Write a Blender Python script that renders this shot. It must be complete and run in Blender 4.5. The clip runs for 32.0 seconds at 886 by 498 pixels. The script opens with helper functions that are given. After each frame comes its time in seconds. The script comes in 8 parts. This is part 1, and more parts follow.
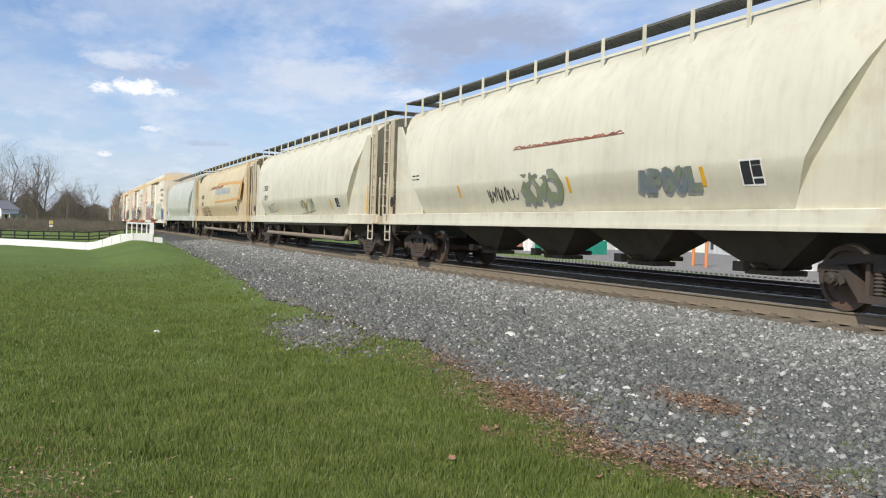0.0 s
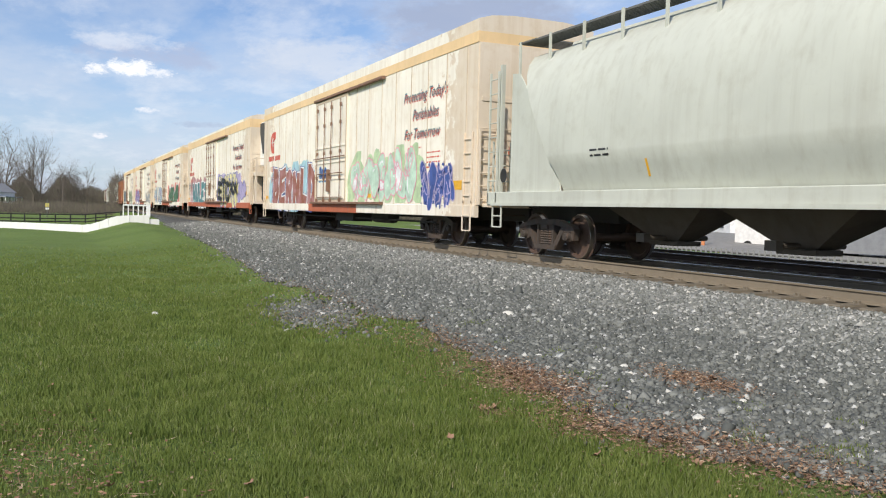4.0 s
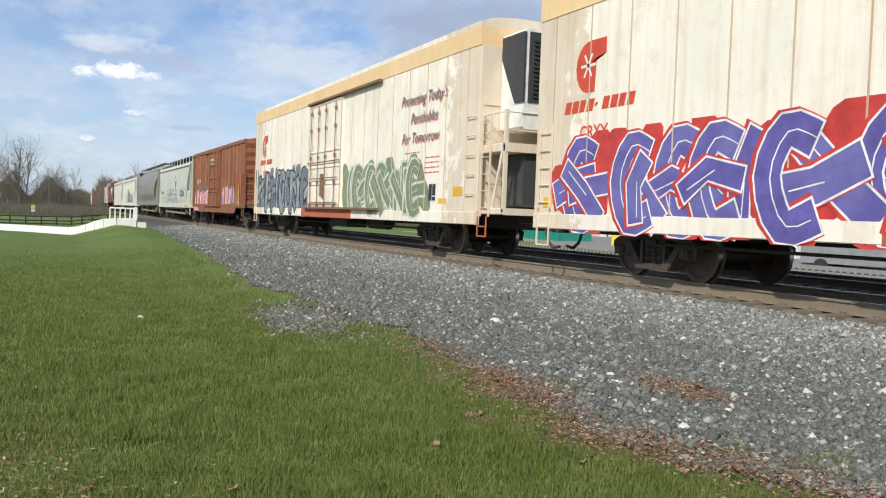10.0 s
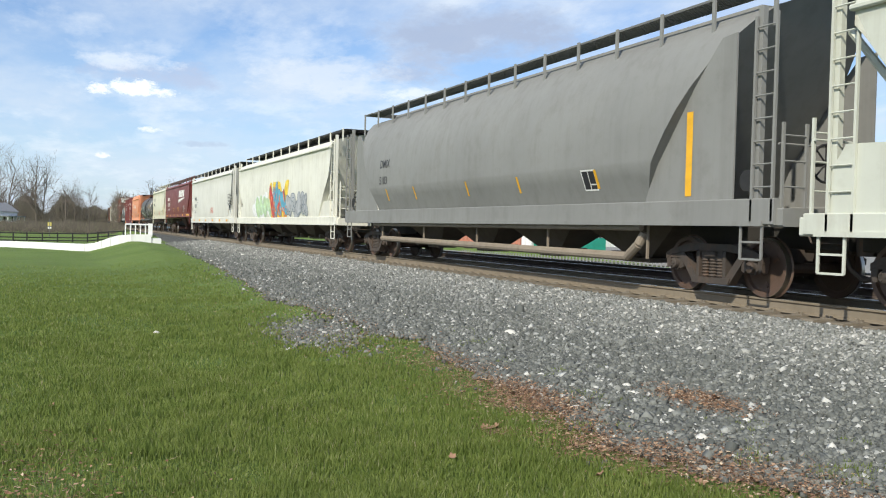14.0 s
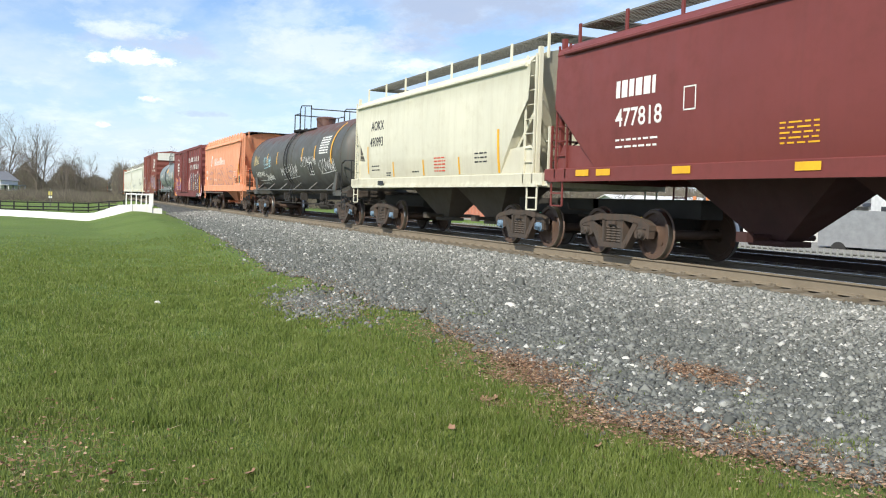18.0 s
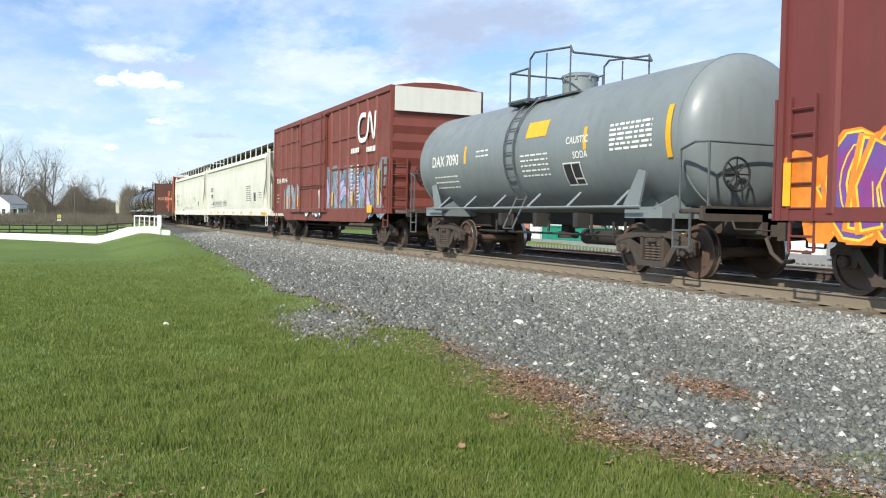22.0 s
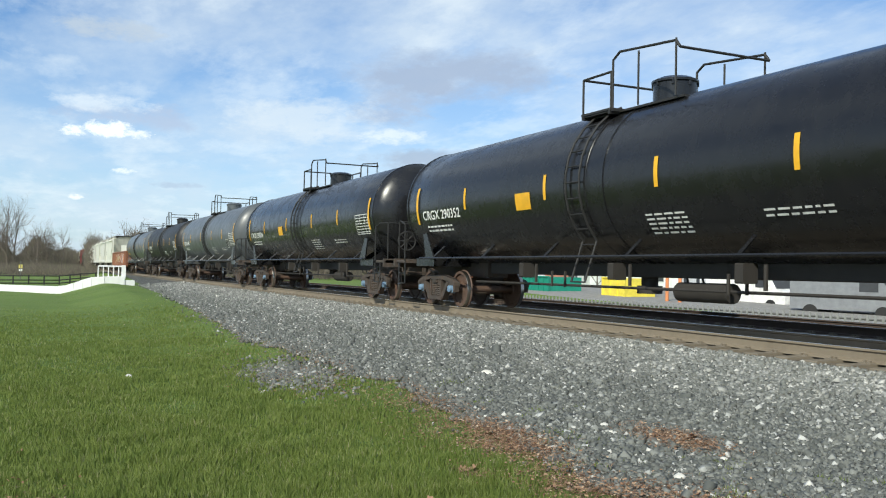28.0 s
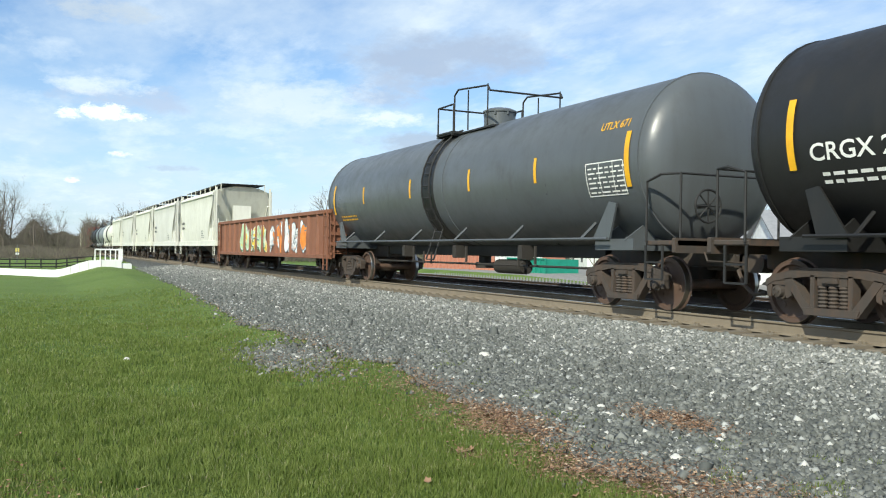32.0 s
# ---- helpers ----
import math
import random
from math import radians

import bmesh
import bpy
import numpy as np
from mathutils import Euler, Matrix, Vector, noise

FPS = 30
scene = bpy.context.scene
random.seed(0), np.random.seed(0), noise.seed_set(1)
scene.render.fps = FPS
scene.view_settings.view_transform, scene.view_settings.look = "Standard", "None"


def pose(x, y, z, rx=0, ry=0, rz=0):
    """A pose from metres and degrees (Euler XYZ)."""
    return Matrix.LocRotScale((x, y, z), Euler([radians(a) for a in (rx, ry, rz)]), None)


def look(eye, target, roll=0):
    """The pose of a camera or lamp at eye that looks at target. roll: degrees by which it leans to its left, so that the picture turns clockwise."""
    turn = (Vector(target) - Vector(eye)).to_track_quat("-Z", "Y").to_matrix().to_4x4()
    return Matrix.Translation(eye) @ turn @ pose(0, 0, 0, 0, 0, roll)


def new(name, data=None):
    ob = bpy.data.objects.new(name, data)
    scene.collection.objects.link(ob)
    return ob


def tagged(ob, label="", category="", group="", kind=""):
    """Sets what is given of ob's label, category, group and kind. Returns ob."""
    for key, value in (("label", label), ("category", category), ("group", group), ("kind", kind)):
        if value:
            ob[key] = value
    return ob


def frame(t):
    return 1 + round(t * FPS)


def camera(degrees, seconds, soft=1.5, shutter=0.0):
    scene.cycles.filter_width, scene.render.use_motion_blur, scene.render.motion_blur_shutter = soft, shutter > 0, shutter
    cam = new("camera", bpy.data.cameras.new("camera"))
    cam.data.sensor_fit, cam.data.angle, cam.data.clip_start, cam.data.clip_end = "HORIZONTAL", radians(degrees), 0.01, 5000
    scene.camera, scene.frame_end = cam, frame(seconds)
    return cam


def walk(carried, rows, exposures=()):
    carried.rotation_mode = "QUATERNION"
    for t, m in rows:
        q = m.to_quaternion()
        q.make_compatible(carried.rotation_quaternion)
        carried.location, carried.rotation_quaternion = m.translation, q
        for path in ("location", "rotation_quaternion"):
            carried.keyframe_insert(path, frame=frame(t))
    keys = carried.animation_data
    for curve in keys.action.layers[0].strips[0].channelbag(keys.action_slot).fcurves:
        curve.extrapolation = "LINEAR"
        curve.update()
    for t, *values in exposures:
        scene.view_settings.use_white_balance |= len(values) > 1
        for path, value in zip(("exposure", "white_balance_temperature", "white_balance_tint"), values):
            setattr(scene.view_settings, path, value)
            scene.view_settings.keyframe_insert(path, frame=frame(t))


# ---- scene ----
cam = camera(53.65, 32.0, soft=1.1)
EYE = (0.0, 0.0, 0.92)
ROWS = [(0, 88.82, -1.90, 66.19), (0.5, 88.83, -1.89, 66.21), (1, 88.61, -1.89, 66.29), (1.5, 88.24, -1.78,
        66.25), (2, 87.97, -1.51, 65.98), (2.5, 87.62, -1.47, 65.86), (4.5, 87.50, -1.49, 66.01), (5, 87.71,
        -1.71, 65.66), (5.5, 87.69, -1.69, 65.43), (6, 87.40, -1.52, 65.49), (6.5, 87.28, -1.76, 65.45), (7,
        87.31, -1.84, 64.91), (7.5, 87.28, -2.07, 64.43), (8, 87.36, -2.06, 64.52), (8.5, 87.44, -2.32,
        64.79), (9, 87.71, -1.93, 64.71), (9.5, 87.92, -1.76, 64.66), (10, 87.95, -2.13, 65.23), (10.5, 87.97,
        -1.76, 65.92), (11, 88.20, -1.86, 66.49), (11.5, 88.44, -2.15, 66.68), (12, 88.45, -2.14, 66.97),
        (12.5, 88.53, -1.19, 67.14), (13, 88.75, -1.39, 67.17), (13.5, 88.90, -1.37, 66.82), (14, 88.73,
        -1.43, 66.11), (14.5, 88.24, -1.58, 65.53), (16.5, 86.96, -1.68, 66.53), (17, 87.01, -1.54, 66.01),
        (17.5, 87.06, -1.66, 65.87), (18, 86.92, -1.88, 66.18), (18.5, 87.00, -1.61, 66.14), (19, 87.16,
        -1.36, 66.03), (19.5, 87.22, -1.04, 66.14), (20, 87.48, -1.18, 66.21), (20.5, 87.71, -1.20, 66.28),
        (21, 87.92, -1.27, 66.47), (21.5, 88.07, -1.33, 66.67), (22, 88.08, -1.13, 66.64), (22.5, 88.13,
        -1.12, 66.90), (23, 88.35, -0.89, 66.98), (23.5, 89.39, -0.17, 66.76), (24, 91.31, 0.22, 66.46),
        (24.5, 92.65, -0.08, 66.12), (25, 92.99, -0.44, 65.80), (25.5, 92.67, -0.34, 65.62), (26, 92.29,
        -0.63, 65.45), (26.5, 91.96, -0.96, 65.09), (28.5, 91.16, -0.98, 64.51), (29, 90.77, -0.73, 64.64),
        (29.5, 90.53, -0.76, 64.68), (30, 90.22, -0.90, 64.48), (30.5, 90.14, -0.75, 64.26), (31, 90.10,
        -0.77, 64.22), (31.5, 90.14, -0.99, 64.32), (32, 90.25, -0.98, 64.37)]

# how far the train has rolled, second by second
ROLLED = [-276.2, -259.2, -242.2, -225.3, -208.4, -191.5, -174.0, -156.5, -139.0, -121.5, -104.1, -86.7,
          -69.3, -52.0, -34.6, -17.3, 0.0, 17.3, 34.6, 51.9, 69.2, 86.5, 103.8, 121.1, 138.5, 155.8, 173.1,
          190.5, 207.8, 225.2, 242.7, 260.1, 277.5]
EXPOSURES = [(0, 0.0, 6500, 10), (10.5, 0.0, 6500, 8), (12.5, 0.18, 6500, 6), (14, 0.20, 6500, 6), (16.5, 0.20, 6500, 6), (18, 0.38, 6500, 6), (20.5, 0.42, 6500, 6), (23.3, 0.30, 6400, 6), (24.4, -0.30, 6150, 7), (26.5, -0.38, 6150, 7), (28.5, 0.27, 6450, 0), (32, 0.31, 6450, 0)]
walk(cam, [(t, pose(*EYE, rx, ry, rz)) for t, rx, ry, rz in ROWS], EXPOSURES)

# ---- world and sun ----
SUN_WAY = Vector((0.50, -0.62, 0.60)).normalized()
world = bpy.data.worlds.new("sky")
scene.world = world
world.use_nodes = True


class Nodes:
    """Short-hand for building a node tree."""

    def __init__(self, tree):
        self.tree = tree

    def add(self, kind, **values):
        node = self.tree.nodes.new("ShaderNode" + kind)
        for key, value in values.items():
            if key == "op":
                node.operation = value
            elif key == "blend":
                node.blend_type = value
            elif key == "data":
                node.data_type = value
        return node

    def link(self, a, b):
        self.tree.links.new(a, b)

    def feed(self, socket, value):
        if isinstance(value, bpy.types.NodeSocket):
            self.link(value, socket)
        elif isinstance(value, (tuple, list)) and len(value) == 3 and socket.type == "RGBA":
            socket.default_value = (*value, 1.0)
        else:
            socket.default_value = value

    def math(self, op, a, b=0.0, clamp=False):
        node = self.add("Math", op=op)
        node.use_clamp = clamp
        self.feed(node.inputs[0], a)
        self.feed(node.inputs[1], b)
        return node.outputs[0]

    def mix(self, fac, a, b, blend="MIX"):
        node = self.add("Mix", data="RGBA", blend=blend)
        self.feed(node.inputs[0], fac)
        self.feed(node.inputs[6], a)
        self.feed(node.inputs[7], b)
        return node.outputs[2]

    def ramp(self, fac, *stops):
        node = self.add("ValToRGB")
        self.feed(node.inputs[0], fac)
        el = node.color_ramp.elements
        while len(el) < len(stops):
            el.new(0.5)
        for e, (p, c) in zip(el, stops):
            e.position = p
            e.color = (c, c, c, 1) if isinstance(c, (int, float)) else (*c, 1)
        return node.outputs[0]

    def noise(self, vec, scale, detail=4.0, rough=0.55, w=None):
        node = self.add("TexNoise")
        if w is not None:
            node.noise_dimensions = "4D"
            self.feed(node.inputs["W"], w)
        if vec is not None:
            self.link(vec, node.inputs["Vector"])
        node.inputs["Scale"].default_value = scale
        node.inputs["Detail"].default_value = detail
        node.inputs["Roughness"].default_value = rough
        return node.outputs[0]

    def stretch(self, vec, scale, loc=(0, 0, 0)):
        node = self.add("Mapping")
        self.link(vec, node.inputs["Vector"])
        node.inputs["Scale"].default_value = scale
        node.inputs["Location"].default_value = loc
        return node.outputs[0]


def make_sky():
    n = Nodes(world.node_tree)
    back = world.node_tree.nodes["Background"]
    sky = n.add("TexSky")
    sky.sky_type = "NISHITA"
    sky.sun_disc = False
    sky.sun_elevation = math.asin(SUN_WAY.z)
    sky.sun_rotation = math.atan2(SUN_WAY.x, SUN_WAY.y)
    sky.air_density, sky.dust_density, sky.ozone_density = 1.0, 0.6, 2.0
    way = n.add("TexCoord").outputs["Generated"]
    # cloud sheets lie in level layers: lay the view way onto a flat ceiling
    sep = n.add("SeparateXYZ")
    n.link(way, sep.inputs[0])
    high = n.math("MAXIMUM", sep.outputs[2], 0.0)
    den = n.math("ADD", high, 0.16)
    com = n.add("CombineXYZ")
    n.link(n.math("DIVIDE", sep.outputs[0], den), com.inputs[0])
    n.link(n.math("DIVIDE", sep.outputs[1], den), com.inputs[1])
    flat = com.outputs[0]
    thin = n.noise(n.stretch(flat, (0.9, 1.25, 1), (3.1, 1.7, 0)), 1.1, 7, 0.6)
    veil = n.ramp(thin, (0.40, 0.0), (0.66, 1.0))
    fluff = n.noise(n.stretch(flat, (1.3, 1.9, 1), (7.3, 2.2, 0)), 1.9, 8, 0.62)
    lump = n.ramp(fluff, (0.50, 0.0), (0.66, 1.0))

    def bank(az, el, wide, tall, edge=0.85):
        # one cloud bank at a bearing (degrees from +Y towards -X) and height
        d = Vector((-math.sin(radians(az)) * math.cos(radians(el)), math.cos(radians(az)) * math.cos(radians(el)), math.sin(radians(el))))
        right = Vector((math.cos(radians(az)), math.sin(radians(az)), 0))
        up = right.cross(d)
        a = n.add("VectorMath", op="DOT_PRODUCT")
        n.link(way, a.inputs[0]); a.inputs[1].default_value = right / wide
        b = n.add("VectorMath", op="DOT_PRODUCT")
        n.link(way, b.inputs[0]); b.inputs[1].default_value = up / tall
        c = n.add("VectorMath", op="DOT_PRODUCT")
        n.link(way, c.inputs[0]); c.inputs[1].default_value = d
        rag = n.math("MULTIPLY", n.math("SUBTRACT", n.noise(n.stretch(way, (1, 1, 2.2)), 1.7 / wide, 7, 0.68), 0.5), 3.4)
        bb = b.outputs["Value"]
        rr = n.math("ADD", n.math("MULTIPLY", a.outputs["Value"], a.outputs["Value"]), n.math("MULTIPLY", bb, bb))
        front = n.math("GREATER_THAN", c.outputs["Value"], 0.0)
        val = n.math("ADD", n.math("SUBTRACT", 1.0, rr), rag)
        return n.math("MULTIPLY", n.ramp(val, (0.10, 0.0), (min(1.0, 0.10 + edge), 1.0)), front)

    col = n.mix(1.0, sky.outputs[0], (0.84, 0.99, 1.24), "MULTIPLY")
    col = n.mix(n.math("MULTIPLY", veil, 0.78), col, (6.6, 7.2, 8.3))
    # towards the horizon the sheets close up
    low = n.ramp(sep.outputs[2], (0.0, 0.62), (0.26, 0.0))
    col = n.mix(low, col, (6.0, 6.8, 8.2))
    col = n.mix(n.math("MULTIPLY", lump, 0.30), col, (9.0, 9.2, 9.6))
    for az, el, wide, tall, tone, amount in SKY_BANKS:
        col = n.mix(n.math("MULTIPLY", bank(az, el, wide, tall), amount), col, tone)
    n.link(col, back.inputs[0])
    back.inputs[1].default_value = 0.105


SKY_BANKS = [
    (63.8, 12.8, 0.150, 0.034, (3.8, 4.45, 6.1), 0.88), (68.0, 10.4, 0.060, 0.022, (4.2, 4.8, 6.4), 0.7), (65.3, 7.2, 0.085, 0.014, (3.9, 4.5, 5.9), 0.75),
    (67.9, 8.6, 0.040, 0.010, (8.8, 9.0, 9.6), 0.60), (84.0, 9.1, 0.085, 0.018, (4.5, 5.2, 7.0), 0.75), (86.0, 14.1, 0.060, 0.014, (5.2, 5.7, 6.7), 0.70),
    (86.0, 9.7, 0.060, 0.011, (8.2, 8.5, 9.2), 0.55), (85.7, 8.2, 0.027, 0.0105, (11.2, 11.1, 10.9), 0.95), (87.7, 8.0, 0.014, 0.007, (10.2, 10.2, 10.4), 0.85),
    (83.9, 8.0, 0.016, 0.006, (9.6, 9.7, 10.1), 0.8), (84.8, 5.7, 0.014, 0.004, (9.3, 9.4, 9.9), 0.75), (87.4, 4.0, 0.009, 0.0035, (9.3, 9.3, 9.8), 0.85),
    (81.5, 5.0, 0.030, 0.004, (4.4, 5.2, 6.8), 0.6), (73.0, 9.5, 0.10, 0.03, (7.4, 7.8, 8.6), 0.6)]
make_sky()
sun = new("sun", bpy.data.lights.new("sun", "SUN"))
sun.data.energy, sun.data.angle, sun.data.color = 4.2, radians(0.6), (1.0, 0.925, 0.82)
sun.matrix_basis = look((0, 0, 0), -SUN_WAY)


# ---- materials ----
def material(name):
    m = bpy.data.materials.new(name)
    m.use_nodes = True
    return m, Nodes(m.node_tree), m.node_tree.nodes["Principled BSDF"]


def bump(n, bsdf, height, strength, distance=0.01):
    b = n.add("Bump")
    b.inputs["Strength"].default_value = strength
    b.inputs["Distance"].default_value = distance
    n.link(height, b.inputs["Height"])
    n.link(b.outputs[0], bsdf.inputs["Normal"])


def paint(name, colour, grime=(0.16, 0.13, 0.10), amount=0.35, rough=0.5, rust=0.0, metal=0.0, streak=1.0, ends=None, top=None, foot=0.0):
    """Weathered vehicle paint: faded patches, running streaks, grime, specks of rust."""
    m, n, b = material(name)
    at = n.add("TexCoord").outputs["Object"]
    rnd = n.math("MULTIPLY", n.add("ObjectInfo").outputs["Random"], 40.0)
    fade = n.noise(at, 0.55, 5, 0.6, rnd)
    col = n.mix(n.ramp(fade, (0.3, 0.0), (0.75, 1.0)), tuple(c * 0.88 for c in colour), tuple(min(1, c * 1.07) for c in colour))
    runs = n.noise(n.stretch(at, (3.2, 3.2, 0.18)), 1.6, 5, 0.6, rnd)
    col = n.mix(n.math("MULTIPLY", n.ramp(runs, (0.48, 0.0), (0.78, 1.0)), amount * streak), col, grime)
    blot = n.noise(at, 2.3, 7, 0.68, rnd)
    col = n.mix(n.math("MULTIPLY", n.ramp(blot, (0.52, 0.0), (0.74, 1.0)), amount * 0.8), col, grime)
    if rust:
        spot = n.noise(n.stretch(at, (1.5, 1.5, 0.7)), 3.1, 8, 0.75, rnd)
        col = n.mix(n.math("MULTIPLY", n.ramp(spot, (0.62 - 0.1 * rust, 0.0), (0.74 - 0.1 * rust, 1.0)), min(1, rust)), col, (0.22, 0.085, 0.035))
    sep = n.add("SeparateXYZ")
    n.link(at, sep.inputs[0])
    if ends:
        # rust and dirt washed over the two ends of the car
        out = n.math("ADD", n.math("MULTIPLY", n.math("ABSOLUTE", sep.outputs[0]), 0.1), n.math("MULTIPLY", n.math("SUBTRACT", blot, 0.5), 0.5))
        col = n.mix(n.ramp(out, (ends[0] * 0.1, 0.0), (min(1.0, ends[0] * 0.1 + 0.22), ends[1])), col, (0.47, 0.29, 0.13))
    if foot:
        # grime colour over the sloping foot of the side, with a ragged upper rim
        high = n.math("ADD", sep.outputs[2], n.math("MULTIPLY", n.math("SUBTRACT", blot, 0.5), 0.7))
        col = n.mix(n.math("MULTIPLY", n.ramp(n.math("MULTIPLY", high, 0.25), (0.33, 0.0), (0.35, 1.0), (0.50, 1.0), (0.54, 0.0)), foot), col, grime)
    if top:
        # rust spread over the upper part
        high = n.math("ADD", n.math("MULTIPLY", sep.outputs[2], 0.2), n.math("MULTIPLY", n.math("SUBTRACT", blot, 0.5), 0.5))
        col = n.mix(n.ramp(high, (top * 0.2, 0.0), (top * 0.2 + 0.03, 0.8)), col, (0.115, 0.045, 0.03))
    n.link(col, b.inputs["Base Color"])
    n.link(n.ramp(blot, (0.3, rough - 0.08), (0.8, min(1, rough + 0.22))), b.inputs["Roughness"])
    b.inputs["Metallic"].default_value = metal
    bump(n, b, n.noise(at, 7.0, 4, 0.5), 0.12, 0.01)
    return m


def plain(name, colour, rough=0.6, metal=0.0, vary=0.15):
    m, n, b = material(name)
    at = n.add("TexCoord").outputs["Object"]
    f = n.noise(at, 3.0, 6, 0.65)
    n.link(n.mix(n.ramp(f, (0.3, 0.0), (0.7, 1.0)), tuple(c * (1 - vary) for c in colour), tuple(min(1, c * (1 + vary)) for c in colour)), b.inputs["Base Color"])
    b.inputs["Roughness"].default_value = rough
    b.inputs["Metallic"].default_value = metal
    return m


CREAM = paint("cream_paint", (0.70, 0.675, 0.535), (0.33, 0.26, 0.15), 0.26, 0.5, 0.10, ends=(7.6, 0.34), foot=0.20)
TAN = paint("tan_cream_paint", (0.66, 0.56, 0.36), (0.33, 0.20, 0.09), 0.38, 0.55, 0.22, ends=(7.4, 0.42), foot=0.22)
PALE = paint("pale_grey_green_paint", (0.57, 0.585, 0.505), (0.28, 0.25, 0.18), 0.32, 0.5, 0.1)
OFFWHITE = paint("off_white_paint", (0.74, 0.73, 0.63), (0.34, 0.30, 0.22), 0.30, 0.5, 0.08)
WHITE = paint("white_paint", (0.69, 0.68, 0.61), (0.40, 0.36, 0.28), 0.22, 0.5, 0.05)
GREY = paint("grey_paint", (0.235, 0.235, 0.220), (0.11, 0.10, 0.09), 0.30, 0.6, 0.05)
REEFER = paint("reefer_white_paint", (0.92, 0.865, 0.74), (0.52, 0.36, 0.19), 0.44, 0.5, 0.20, ends=(9.8, 0.38))
BAND = paint("ochre_band_paint", (0.84, 0.60, 0.32), (0.48, 0.36, 0.2), 0.25, 0.55, 0.05)
REDSILL = paint("red_sill_paint", (0.50, 0.13, 0.055), (0.16, 0.09, 0.06), 0.45, 0.6, 0.3)
BROWN = paint("rusty_orange_brown_paint", (0.285, 0.105, 0.042), (0.105, 0.042, 0.028), 0.85, 0.6, 0.45)
MAROON = paint("maroon_paint", (0.165, 0.038, 0.035), (0.09, 0.035, 0.025), 0.45, 0.6, 0.25)
OXIDE = paint("oxide_red_paint", (0.185, 0.047, 0.032), (0.09, 0.035, 0.025), 0.35, 0.55, 0.15)
BARN = paint("dark_red_paint", (0.185, 0.042, 0.036), (0.08, 0.03, 0.022), 0.30, 0.45, 0.1)
ORANGE = paint("faded_orange_paint", (0.80, 0.345, 0.19), (0.46, 0.17, 0.085), 0.38, 0.55, 0.1)
TANKGREY = paint("tank_grey_paint", (0.095, 0.104, 0.110), (0.06, 0.056, 0.052), 0.35, 0.34, 0.05)
TANKRUST = paint("rust_streaked_grey_paint", (0.085, 0.088, 0.080), (0.11, 0.065, 0.04), 0.55, 0.5, 0.35, top=3.55)
TANKLIGHT = paint("light_blue_grey_paint", (0.205, 0.235, 0.242), (0.13, 0.12, 0.10), 0.30, 0.40, 0.08)
TANKBLACK = paint("gloss_black_paint", (0.012, 0.012, 0.013), (0.03, 0.028, 0.025), 0.30, 0.22)
TANKDULL = paint("dull_black_paint", (0.016, 0.0155, 0.015), (0.032, 0.028, 0.024), 0.40, 0.48)
BULK = paint("bulkhead_orange_paint", (0.42, 0.11, 0.040), (0.12, 0.05, 0.03), 0.55, 0.65, 0.5)
BULKDARK = paint("bulkhead_brown_paint", (0.115, 0.045, 0.030), (0.07, 0.04, 0.03), 0.5, 0.65, 0.5)
DECK = paint("dark_deck_paint", (0.060, 0.050, 0.042), (0.09, 0.06, 0.04), 0.5, 0.75, 0.4)
RUSTY = paint("rusted_gondola_paint", (0.24, 0.10, 0.055), (0.12, 0.06, 0.035), 0.55, 0.7, 0.6)
STEEL = paint("dirty_truck_steel", (0.062, 0.050, 0.041), (0.125, 0.072, 0.043), 0.6, 0.75, 0.4)
WHEEL = paint("rusty_wheel_steel", (0.105, 0.064, 0.045), (0.055, 0.042, 0.034), 0.55, 0.6, 0.45)
TREAD = plain("worn_tread_steel", (0.42, 0.40, 0.37), 0.3, 1.0)
BLACK = plain("black_iron", (0.022, 0.021, 0.020), 0.6)
GRATE = plain("dark_grating", (0.14, 0.14, 0.13), 0.7)
CHUTE = paint("dusty_chute_paint", (0.105, 0.088, 0.068), (0.06, 0.046, 0.034), 0.5, 0.8, 0.2)
DARK = plain("dark_underside", (0.034, 0.030, 0.026), 0.8)
DUSTPIPE = paint("dusty_pipe_paint", (0.27, 0.225, 0.170), (0.14, 0.10, 0.07), 0.5, 0.8, 0.2)
CAPBLUE = plain("blue_bearing_cap", (0.16, 0.24, 0.33), 0.5)
YELLOW = plain("yellow_reflector", (0.80, 0.42, 0.02), 0.45)
RED = plain("red_lettering", (0.62, 0.07, 0.03), 0.5)
TEAL = plain("blue_green_lettering", (0.05, 0.16, 0.19), 0.5)
INK = plain("black_lettering", (0.025, 0.025, 0.028), 0.55)
WHITEINK = plain("white_lettering", (0.80, 0.79, 0.74), 0.55)
BLUEINK = plain("blue_lettering", (0.06, 0.07, 0.20), 0.5)
UNIT = plain("white_unit_casing", (0.80, 0.79, 0.76), 0.4)
CHARCOAL = plain("charcoal_panel", (0.045, 0.048, 0.052), 0.6)
